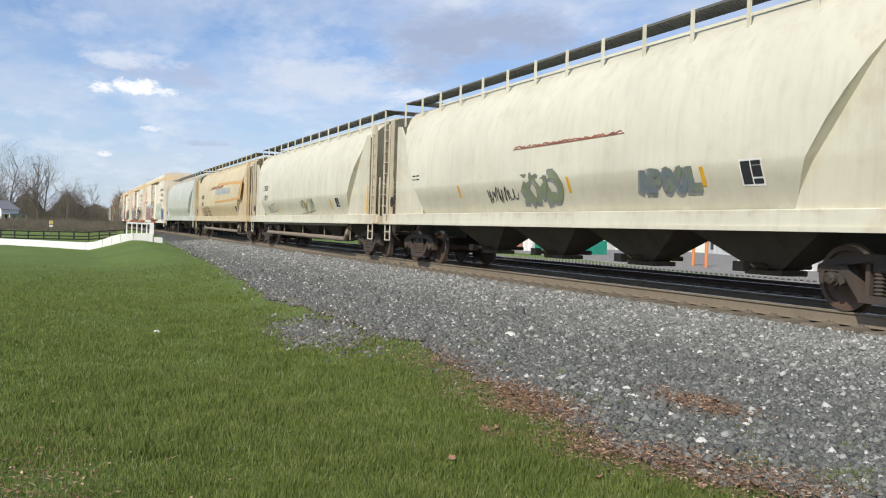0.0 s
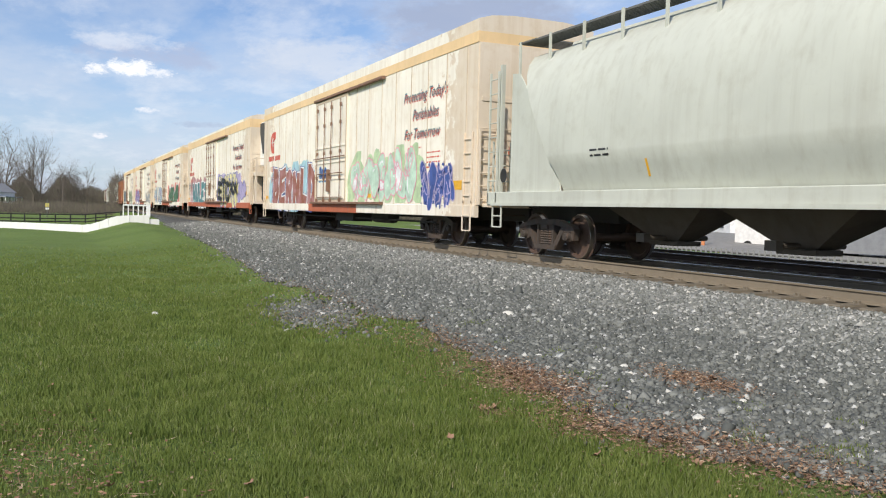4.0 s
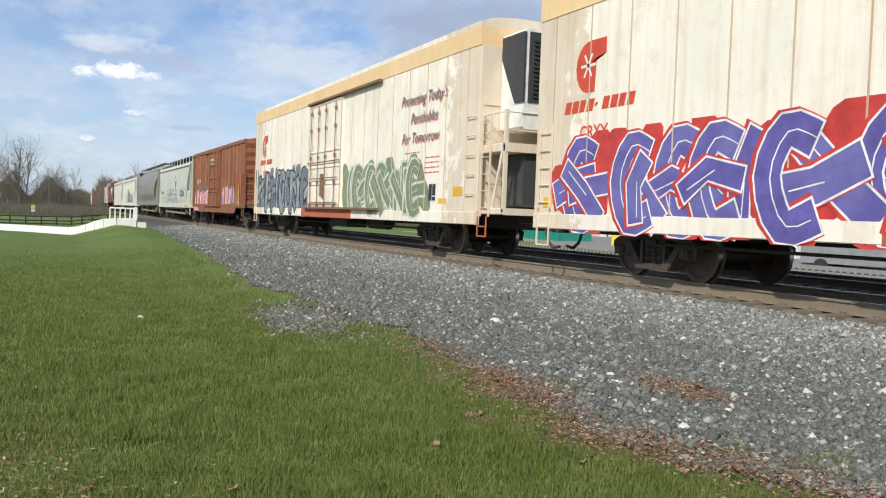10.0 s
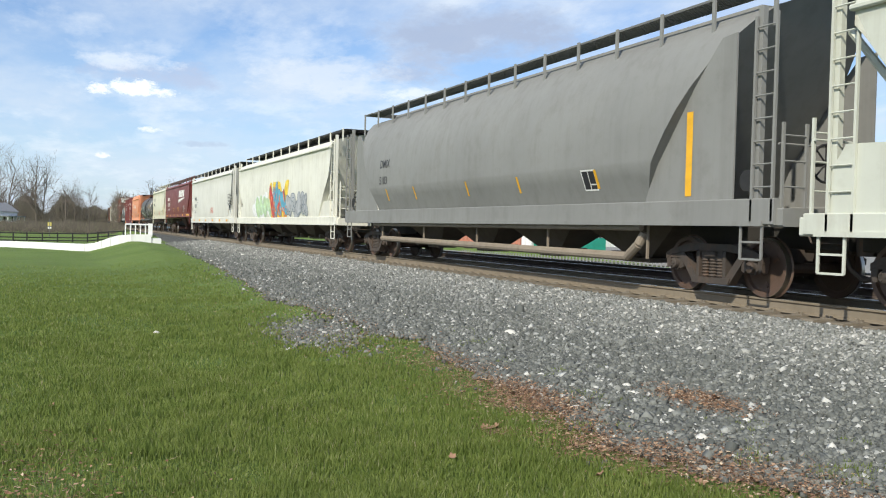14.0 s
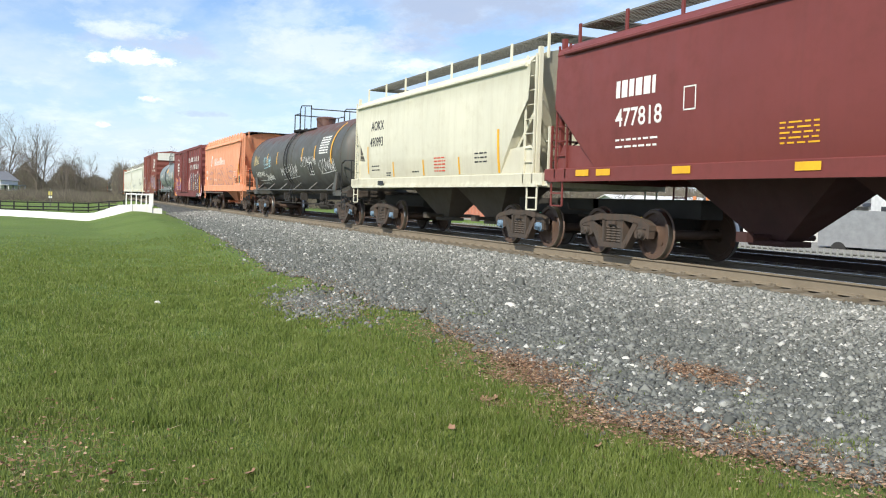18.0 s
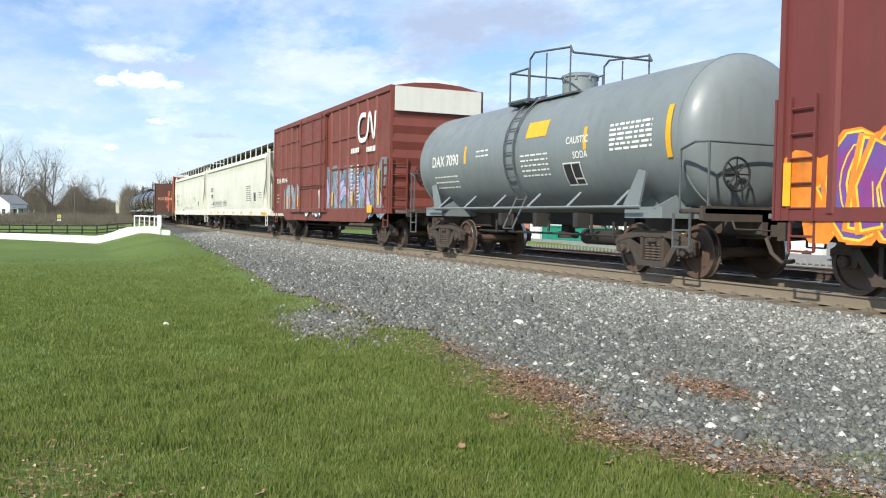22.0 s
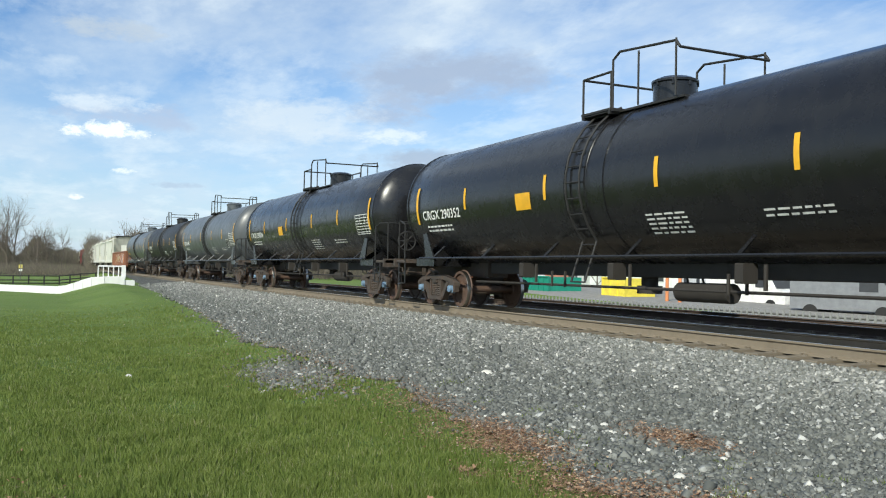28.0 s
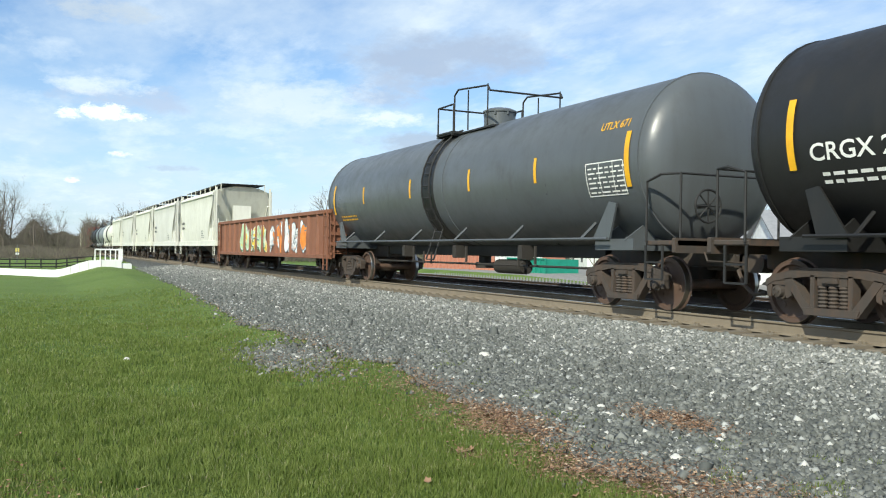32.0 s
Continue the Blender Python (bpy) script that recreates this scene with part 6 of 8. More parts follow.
# maroon box car
car, side, door = couple(box_car("maroon steel box car with orange and black graffiti", 7.8, MAROON, 0.70, 4.32, [-6.9, -5.9, -4.9, -3.9, -2.9, 1.7, 2.7, 3.75, 4.8, 5.9, 6.9], (-2.25, 1.1), trucks=6.18), -105.43, -105.2)
g = Geo()
for k, (x0, n, z) in enumerate(((1.6, 9, 3.25), (2.6, 7, 2.7))):
    for i in range(n):
        side.rect(g, x0 + 0.62 * i, x0 + 0.62 * i + (0.24, 0.10, 0.22)[i % 3], z, z + 0.34, 0.064)
side.line(g, curve([(-5.0, 3.7), (-5.5, 3.5), (-5.4, 2.8), (-4.8, 2.4), (-4.2, 2.8), (-4.1, 3.5), (-4.6, 3.6), (-5.0, 3.7)]), 0.05, 0.064, False)
for z in (3.2, 2.95, 2.7):
    side.rect(g, -5.2, -4.35, z, z + 0.12, 0.064)
part("emblem", g, WHITEINK, car, "pale owner's lettering and shield")
wild(side, car, -7.4, -3.0, 0.80, 2.05, "purple", "yellow", "orange", "orange", "violet", 121, 0.30, 5)
wild(side, car, 1.4, 7.3, 0.82, 2.3, "black", "white", "black", "blush", "black", 123, 0.36, 5)
marks(car, Side(-1.58), INKS, stripes((-7.7, 2.0, 4.6), 1.2, 1.8, 0.14) + [("rect", "y", 7.5, 7.7, 1.0, 2.2), ("bars", "w", -1.2, 2.95, 0.9, 3, 0.16, 3, 0.09)])

# short light grey tank car
car, side = couple(tank_car("light blue-grey tank car with white lettering", 6.30, TANKLIGHT, 1.39, 2.48, 6.55, seat=4.70, jacket=False, plat=0.1, rail=TANKGREY), -121.43, -121.0)
marks(car, side, INKS, [("text", "w", "DAX 7090", -5.3, 2.35, 0.40), ("bars", "w", -5.2, 2.05, 1.5, 3, 0.14, 3), ("text", "w", "CAUSTIC", 1.75, 2.5, 0.2), ("text", "w", "SODA", 2.0, 2.2, 0.2), ("bars", "w", 3.3, 2.72, 1.3, 6, 0.09, 4, 0.045), ("bars", "w", -0.2, 2.35, 1.2, 5, 0.11, 5), ("rect", "y", 0.0, 0.9, 2.75, 3.1)] + stripes((-3.2, 2.4), 2.35, 2.8, 0.12) + [("rect", "y", 5.0, 5.14, 2.05, 2.95, 0.02), ("bars", "w", -2.5, 2.6, 0.7, 2, 0.12, 6)])
plate(side, car, 1.6, 1.7, 0.6, 0.4)

# oxide red box car, taller
car, side, door = couple(box_car("tall oxide-red box car with grey and blue graffiti", 8.1, OXIDE, 0.78, 5.02, [-6.75, -5.75, -4.75, -3.75, 1.6, 2.65, 3.7, 4.75, 5.8, 6.75], (-2.95, 1.0), ends=OXIDE, panels=[(-6.7 + 1.0 * i, 4.2, 0.9) for i in range(4)] + [(1.7 + 1.05 * i, 3.75 - 0.0, 0.95) for i in range(5)] + [(1.7 + 1.05 * i, 2.7, 0.95) for i in range(5)] + [(-6.7 + 1.0 * i, 3.1, 0.9) for i in range(4)], trucks=6.22), -137.42, -137.25)
g = Geo()
side.line(g, curve([(5.62, 4.34), (5.15, 4.36), (4.88, 4.14), (4.86, 3.74), (5.08, 3.54), (5.60, 3.56), (5.82, 3.80), (5.94, 4.32), (6.14, 4.22), (6.32, 3.70), (6.48, 3.60), (6.60, 4.38)], 6), 0.16, 0.066, False)
part("emblem", g, WHITEINK, car, "white ribbon-shaped owner's emblem")
marks(car, Side(-1.58), INKS, [("bars", "w", 4.2, 3.15, 0.9, 1, 0.1, 3, 0.17), ("bars", "w", 5.9, 3.1, 0.9, 1, 0.1, 4, 0.17), ("bars", "w", 4.2, 2.7, 0.25, 10, 0.13, 5), ("bars", "w", 4.9, 2.7, 0.25, 10, 0.13, 6), ("bars", "w", -2.2, 3.1, 0.9, 7, 0.12, 8, 0.06), ("bars", "w", -1.0, 3.0, 0.7, 4, 0.14, 9), ("text", "w", "CNA 409346", -7.3, 2.45, 0.30, 0, 1.25), ("bars", "w", -7.3, 1.9, 0.5, 3, 0.16, 2)] + stripes((-5.2, -3.4, 1.85, 4.3), 1.35, 1.85, 0.16) + [("rect", "y", 7.1, 7.25, 1.35, 2.5), ("rect", "y", 6.1, 6.6, 1.1, 1.35, 0.03)])
wild(side, car, -6.3, -2.9, 0.95, 2.2, "silver", "slate", "cyan", None, "grey", 131, 0.24)
wild(door, car, -2.2, 0.2, 0.95, 2.0, "white", "grey", "black", None, None, 132, 0.18)
wild(side, car, 0.9, 7.0, 0.98, 2.6, "grey", "black", "cyan", "slate", "lilac", 133, 0.34)
plate(side, car, 6.2, 1.75, 0.45, 0.42)
part("end_panel", Geo().slab(8.20, 8.24, -1.46, 1.46, 4.25, 5.0, 0.02), WHITE, car, "white-painted upper end panel")

# two long off-white hoppers
car, side = couple(covered_hopper("long off-white covered hopper car with scrawled tag", 10.45, OFFWHITE, (0.96, 1.26), FLAT, (2.75, 1.05, 0.5), 4, 8.68, DARK, 4.62, False, True, caps=CAPBLUE), -157.18, -156.65)
marks(car, side, INKS, [("text", "k", "EQUX", -8.4, 2.50, 0.36), ("text", "k", "14099", -8.4, 2.04, 0.36), ("bars", "k", -8.5, 1.6, 1.2, 2, 0.16, 3), ("bars", "k", 4.2, 2.5, 1.4, 8, 0.11, 4), ("bars", "k", 7.8, 2.1, 0.6, 3, 0.12, 5)] + stripes((-9.0, -5.9, -3.6, -0.2, 2.4, 5.2), 1.04, 1.14, 0.6, 0.045) + [("rect", "y", 8.4, 9.6, 1.0, 1.12, 0.09)])
scrawl(side, car, -7.8, -2.2, 1.5, 2.0, "slate", 141, 14, 0.024)
plate(side, car, 6.4, 1.7, 0.55, 0.45)

car, side = couple(covered_hopper("long off-white covered hopper car with rust-stained end", 10.05, OFFWHITE, (0.94, 1.22), FLAT, (2.85, 1.05, 0.5), 4, 8.18, DARK, 4.62, False, True), -178.05, -177.85)
marks(car, side, INKS, [("text", "k", "CCBX", -7.95, 2.42, 0.36), ("text", "k", "58685", -7.95, 1.98, 0.36), ("bars", "k", -8.2, 1.8, 1.9, 2, 0.14, 3), ("bars", "k", -5.3, 1.8, 0.8, 1, 0.1, 4), ("rect", "k", -6.6, -6.58, 2.5, 2.8), ("rect", "k", -6.32, -6.3, 2.5, 2.8), ("rect", "k", -6.6, -6.3, 2.5, 2.52), ("rect", "k", -6.6, -6.3, 2.78, 2.8)] + stripes((-5.1, -2.6, 0.9, 3.2, 7.0), 1.75, 2.35, 0.09) + [("bars", "k", 3.6, 2.2, 1.0, 3, 0.12, 6), ("rect", "w", 2.85, 3.4, 1.62, 1.78), ("bars", "k", -2.0, 1.45, 2.4, 1, 0.1, 8, 0.05), ("bars", "r", 1.0, 1.42, 1.8, 1, 0.1, 9, 0.05), ("bars", "k", -3.8, 1.3, 0.8, 2, 0.07, 7, 0.06)])
plate(side, car, 6.0, 1.6)
scrawl(side, car, -5.2, -4.7, 1.5, 1.9, "grey", 151, 2, 0.02)


# ---- flat car with end bulkheads ----
def bulkhead_flat():
    car = empty("bulkhead_flat_car", "empty flat car with tall rusty end bulkheads", "railway car", "cars of the freight train")
    h = 10.75
    g = Geo().slab(-h, h, -1.5, 1.5, 0.94, 1.06, 0.02)
    part("deck", g, DECK, car)
    for s in (-1, 1):
        g = Geo()
        ya, yb = sorted((1.48 * s, 1.60 * s))
        g.across([(-h, 0.80), (-h + 2.6, 0.78), (-h + 4.2, 0.56), (h - 4.2, 0.56), (h - 2.6, 0.78), (h, 0.80), (h, 1.04), (-h, 1.04)], ya, yb)
        part("side_sill", g, DECK, car)
        for i in range(15):
            x = -h + 1.7 + (2 * h - 3.4) * i / 14
            pk = shared("pocket", lambda: Geo().box(-0.09, 0.09, -0.05, 0.05, 0.78, 1.12).mesh("stake_pocket", DECK))
            part("stake_pocket", pk, None, car, at=pose(x, 1.62 * s, 0))
    for s, m in ((1, BULK), (-1, BULKDARK)):
        g = Geo()
        xa, xb = sorted(((h - 0.75) * s, (h - 0.60) * s))
        g.box(xa, xb, -1.5, 1.5, 1.06, 4.45)
        b = part("bulkhead", g, m, car, "tall riveted steel bulkhead with outer braces")
        for y in (-1.48, -0.75, 0.0, 0.75, 1.48):
            g = Geo()
            br = [((h - 0.62) * s, 1.2), ((h - 0.10) * s, 1.2), ((h - 0.36) * s, 4.45), ((h - 0.62) * s, 4.45)]
            g.across(br if s < 0 else br[::-1], y - 0.045, y + 0.045)
            if abs(y) > 1:
                sg = 1 if y > 0 else -1
                fl = [((h - 0.80) * s, 0.80), ((h - 0.08) * s, 0.80), ((h - 0.16) * s, 4.5), ((h - 0.80) * s, 4.5)]
                g.across(fl if s < 0 else fl[::-1], min(y + 0.05 * sg, y + 0.09 * sg), max(y + 0.05 * sg, y + 0.09 * sg))
            part("brace", g, m, b)
        g = Geo()
        for z in (2.0, 2.8, 3.6, 4.4):
            g.box(min((h - 0.62) * s, (h - 0.45) * s), max((h - 0.62) * s, (h - 0.45) * s), -1.45, 1.45, z - 0.04, z + 0.04)
        part("cross_bar", g, m, b)
        g = Geo()
        ladder(g, (h - 0.35) * s, -1.3, 1.24, 4.4, 0.42, "y", 9)
        step(g, (h - 0.55) * s - 0.2, -1.55, 0.9, 0.4, 0.4)
        part("ladder", g, m, car)
    g = Geo().slab(-h, h, -0.3, 0.3, 0.62, 0.94, 0.02)
    for i in range(10):
        x = -h + 2.5 + (2 * h - 5) * i / 9
        g.box(x - 0.05, x + 0.05, -1.45, 1.45, 0.72, 0.93)
    part("underframe", g, DARK, car)
    side = Side(-1.60)
    marks(car, side, INKS, stripes((-8.6, -5.9, 0.2, 4.4), 0.82, 0.90, 0.55) + [("text", "w", "978940", -6.1, 0.68, 0.2), ("bars", "w", 1.8, 0.82, 1.6, 2, 0.1, 3, 0.06), ("bars", "w", 5.6, 0.82, 0.8, 2, 0.1, 4, 0.05)] + [("rect", "y", 9.95, 10.08, 1.9, 3.1, 0.05)])
    rnd = random.Random(4)
    g = Geo()
    vs, fs = lettering("ICG978940", 0.42)
    g.put([(-h + 0.756, -1.25 + u * 1.05, 2.55 + v) for u, v in vs], fs)
    part("lettering", g, plain("pale_orange_lettering", (0.62, 0.36, 0.22), 0.6), car)
    g = Geo()
    for i in range(30):
        y, z, l = rnd.gauss(-0.1, 0.16), rnd.uniform(1.7, 3.7), rnd.uniform(0.15, 0.7)
        w = rnd.uniform(0.015, 0.05)
        g.put([(-h + 0.752 + 0.00008 * i, y - w, z), (-h + 0.752 + 0.00008 * i, y + w, z), (-h + 0.752 + 0.00008 * i, y + w * 0.4, z - l), (-h + 0.752 + 0.00008 * i, y - w * 0.5, z - l)], [(3, 2, 1, 0)])
    part("paint_splash", g, plain("bright_rust_splash", (0.60, 0.15, 0.06), 0.7), car, "bright orange splashes and runs")
    add_trucks(car, (-h + 2.1, h - 2.1))
    add_ends(car, h)
    return car, side


couple(bulkhead_flat(), -200.05)


def tank_marks(made, sh, mark, text="w", spot=True, placard=True):
    car, side = made
    jobs = stripes((-5.5, -2.0, 1.4, 4.3), 2.35, 2.85, 0.10) + [("rect", "y", sh - 1.36, sh - 1.23, 2.1, 3.05, 0.02), ("rect", "y", -sh + 0.4, -sh + 0.52, 2.1, 3.05, 0.02)]
    jobs += [("text", text, mark, *((-sh + 0.75, 2.2, 0.32, 0, 1.1) if text == "w" else (sh - 2.2, 3.15, 0.20))), ("bars", text, -sh + 0.9, 2.0, 1.4, 2, 0.10, 3, 0.045), ("bars", "w", sh - 2.45, 2.46, 1.1, 6, 0.085, 4, 0.028)]
    if text == "w":
        jobs += [("bars", text, 1.0, 1.9, 1.0, 5, 0.075, 5, 0.03), ("bars", text, 3.6, 1.85, 1.2, 2, 0.08, 6, 0.03), ("bars", text, -1.4, 4.0, 0.7, 2, 0.07, 7)]
    x0, x1, za, zb = sh - 2.52, sh - 1.42, 1.98, 2.56
    ink = "w"
    jobs += [("rect", ink, x0, x1, za, za + 0.02), ("rect", ink, x0, x1, zb, zb + 0.02), ("rect", ink, x0, x0 + 0.02, za, zb), ("rect", ink, x1, x1 + 0.02, za, zb), ("rect", ink, x0 + 0.4, x0 + 0.415, za, zb), ("rect", ink, x0 + 0.8, x0 + 0.815, za, zb)]
    if placard:
        jobs.append(("rect", "y", -3.1, -2.5, 2.2, 2.55, 0.012))
    marks(car, side, INKS, jobs)


tank_marks(couple(tank_car("gloss black tank car with white lettering", 8.76, TANKBLACK, 1.52, 2.61, 9.15, seat=7.27, caps=CAPBLUE, rust=TANKBLACK), -221.3, -220.65), 8.62, "CRGX 290352")
tank_marks(couple(tank_car("gloss black tank car with white data panel", 8.76, TANKBLACK, 1.52, 2.61, 9.15, seat=7.27, caps=CAPBLUE, rust=TANKBLACK), -240.35, -239.78), 8.62, "CRGX 290336")
T3 = couple(tank_car("slate grey tank car with stained centre band", 8.76, TANKGREY, 1.52, 2.61, 9.15, seat=7.27), -259.42, -258.8)
tank_marks(T3, 8.62, "GATX 26885", placard=False)
plate(T3[1], T3[0], 5.3, 1.9, 0.5, 0.36)
tank_marks(couple(tank_car("dull black tank car with worn lettering", 8.76, TANKDULL, 1.52, 2.61, 9.15, seat=7.27), -278.48, -277.9), 8.62, "CRGX 29327", placard=False)
tank_marks(couple(tank_car("slate grey tank car with dark spill band", 8.76, TANKGREY, 1.52, 2.61, 9.15, seat=7.27), -297.49, -296.9), 8.62, "UTLX 671", "y", placard=False)


# ---- gondola ----
def gondola():
    car = empty("gondola_car", "rusty ribbed gondola car with faded graffiti", "railway car", "cars of the freight train")
    h, w, z0, z1 = 9.1, 1.52, 0.68, 2.25
    g = Geo()
    for s in (-1, 1):
        a, b = sorted((w * s, (w - 0.06) * s))
        g.box(-h, h, a, b, z0, z1)
        g.box(min((h - 0.06) * s, h * s), max((h - 0.06) * s, h * s), -w, w, z0 + 0.2, z1)
    g.box(-h, h, -w + 0.06, w - 0.06, 0.95, 1.05)
    part("body", g, RUSTY, car)
    for s in (-1, 1):
        g = Geo()
        a, b = sorted(((w - 0.04) * s, (w + 0.08) * s))
        g.slab(-h, h, a, b, z1 - 0.08, z1 + 0.06, 0.015)
        g.slab(-h, h, a, b, z0 - 0.03, z0 + 0.12, 0.015)
        part("top_chord", g, RUSTY, car)
        for i in range(17):
            x = -h + 0.3 + (2 * h - 0.6) * i / 16
            rb = shared("gondola_rib", lambda: Geo().put([(-0.1, 0, 0.7), (0.1, 0, 0.7), (0.05, -0.1, 0.75), (-0.05, -0.1, 0.75), (-0.1, 0, 2.2), (0.1, 0, 2.2), (0.05, -0.07, 2.2), (-0.05, -0.07, 2.2)], [(0, 3, 7, 4), (3, 2, 6, 7), (2, 1, 5, 6), (0, 1, 2, 3), (4, 7, 6, 5)]).mesh("side_rib", RUSTY))
            part("side_rib", rb, None, car, at=pose(x, w * s, 0, 0, 0, 0 if s < 0 else 180))
    for s in (-1, 1):
        g = Geo()
        for z in (1.15, 1.5, 1.85):
            g.slab(h * s - 0.06, h * s + 0.06, -w, w, z - 0.06, z + 0.06, 0.02)
        ladder(g, h * s + 0.05 * s, -w + 0.1, z0, z1, 0.42, "y", 5)
        ladder(g, h - 0.5 if s > 0 else -h + 0.06, -w - 0.1, z0 - 0.4, z1, 0.4, "x", 6)
        part("end_ladder", g, RUSTY, car)
    g = Geo().slab(-h, h, -0.3, 0.3, 0.68, 0.95, 0.02)
    part("underframe", g, DARK, car)
    side = Side(-w - 0.012)
    spray(side, car, -4.2, 0.5, 0.85, 2.0, "lime", "white", "green", None, "yellow", 6, 161, 0.4)
    spray(side, car, 1.2, 6.4, 0.85, 2.0, "white", "slate", None, None, "orange", 6, 162, 0.36)
    add_trucks(car, (-h + 1.9, h - 1.9))
    add_ends(car, h)
    return car, side


couple(gondola(), -314.45)
for i in range(5):
    made = covered_hopper("short pale grey covered hopper car", 6.0, OFFWHITE if i % 2 == 0 else WHITE, (1.1, 1.35), FLAT, (3.3, 1.5), 2, 4.1, DARK, 4.46, False, True)
    couple(made, -330.65 - 13.3 * i)
    marks(made[0], made[1], INKS, [("bars", "k", -4.6, 2.4, 0.9, 2, 0.3, 3, 0.15), ("bars", "k", 2.0, 1.9, 0.7, 4, 0.12, 4)])
couple(tank_car("pale tank car behind the hoppers", 7.6, OFFWHITE, 1.5, 2.6, 8.4), -399.2)
couple(tank_car("pale grey tank car near the train's end", 7.6, TANKLIGHT, 1.5, 2.6, 8.4), -416.85)
couple(tank_car("dull black tank car near the train's end", 7.6, TANKDULL, 1.5, 2.6, 8.4), -434.55)
couple(box_car("maroon box car near the train's end", 7.85, MAROON, 0.70, 4.32, [-6.9, -4.9, -2.9, 2.7, 4.8, 6.9], (-2.25, 1.1)), -453.0)
couple(tank_car("dull black tank car at the far end of the train", 7.6, TANKDULL, 1.5, 2.6, 8.4), -471.0)
couple(covered_hopper("cream covered hopper at the far end of the train", 7.5, CREAM, (1.1, 1.35), FLAT, (3.3, 1.5), 3, 5.6, DARK, 4.46, False, True), -488.5)


# ---- the lie of the land: rail tops at 0, lawn lower, a gravel bank between ----
EDGE = [(-400, 24.0), (-200, 12.0), (-86, 8.6), (-58.6, 6.7), (-35, 5.5), (-24.7, 4.75), (-18.2, 4.2), (-15.5, 4.4), (-13.5, 4.4), (-11.7, 4.35), (-10.9, 4.6), (-9.1, 4.27), (-7.9, 4.1), (-7.05, 4.15), (-6.5, 4.05), (-5.9, 3.85), (-5.4, 3.75), (-4.9, 3.95), (-4.2, 4.15), (-3.5, 4.3), (0, 4.4), (60, 4.5)]


EDGE_X, EDGE_Y = np.array(EDGE).T


def grain(x, y, k, w):
    """Smooth noise at many places at once."""
    return np.array([noise.noise((a, b, w)) for a, b in zip((x * k).tolist(), (y * k).tolist())])


def edges(x):
    """Where the lawn meets the stones, along the track."""
    return np.interp(x, EDGE_X, EDGE_Y) + 0.22 * grain(x, np.full_like(x, 3.1 / 1.7), 1.7, 0) + 0.12 * grain(x, np.full_like(x, 9.1 / 5.1), 5.1, 0)


def shifts(x):
    return BEND * np.maximum(0.0, -x - 35.0) ** 2


def bank_zs(x, y):
    """Height of the gravel bank."""
    return np.interp(y - shifts(x), [0, 3.2, 5.0, 7.6, 8.9, 9.5, 12.0, 13.5, 16.5, 18.0, 21.0, 24.0], [-0.80, -0.70, -0.56, -0.36, -0.25, -0.225, -0.225, -0.235, -0.235, -0.30, -0.75, -0.95])


def land_zs(x, y, e=None):
    """Height of the lawn and the fields."""
    z = -0.74 + 0.05 * grain(x, y, 0.10, 1.0) + 0.018 * grain(x, y, 0.8, 4.0)
    z -= 0.25 * np.clip((np.hypot(x, y) - 60) / 120, 0, 1)
    v = y - shifts(x)
    # a grassy hump beside the cutting, the lawn falling away beyond it
    hump = np.where((x > -75) & (x < -22), np.clip((v - 1.9) / 2.4, 0, 1) * np.clip((-22 - x) / 24, 0, 1) * np.clip((x + 75) / 6, 0, 1), 0.0)
    z += 0.42 * hump - 0.30 * np.clip((-x - 18) / 40, 0, 1) * (1 - hump) * (x > -400)
    e = edges(x) if e is None else e
    # the lawn runs up to the stones and then dips under them
    k = np.clip((y - e + 1.6) / 1.6, 0, 1)
    k = np.where((v < 26) & (x > -420), k * k * (3 - 2 * k), 0.0)
    flush = bank_zs(x, y) - np.clip(0.25 * (y - e), 0.0, 0.09)
    return z + (flush - z) * k


def edge_y(x):
    return float(edges(np.array([float(x)]))[0])


def bank_z(x, y):
    return float(bank_zs(np.array([float(x)]), np.array([float(y)]))[0])


def land_z(x, y):
    return float(land_zs(np.array([float(x)]), np.array([float(y)]))[0])


def top_z(x, y, e):
    """The upper surface: lawn, or stones beyond the edge."""
    return np.where(y > e, np.maximum(bank_zs(x, y), land_zs(x, y, e)), land_zs(x, y, e))


def steps(*runs):
    out = [runs[0][0]]
    for a, b, n in runs:
        out += [a + (b - a) * (i + 1) / n for i in range(n)]
    return out


def sheet(name, xs, ys, zf, mats):
    gx, gy = (a.ravel() for a in np.meshgrid(np.array(xs, float), np.array(ys, float), indexing="ij"))
    v = list(zip(gx.tolist(), gy.tolist(), zf(gx, gy).tolist()))
    m = len(ys)
    f = [(i * m + j, (i + 1) * m + j, (i + 1) * m + j + 1, i * m + j + 1) for i in range(len(xs) - 1) for j in range(m - 1)]
    g = Geo()
    g.put(v, f)
    return new(name, g.mesh(name, mats, 60))


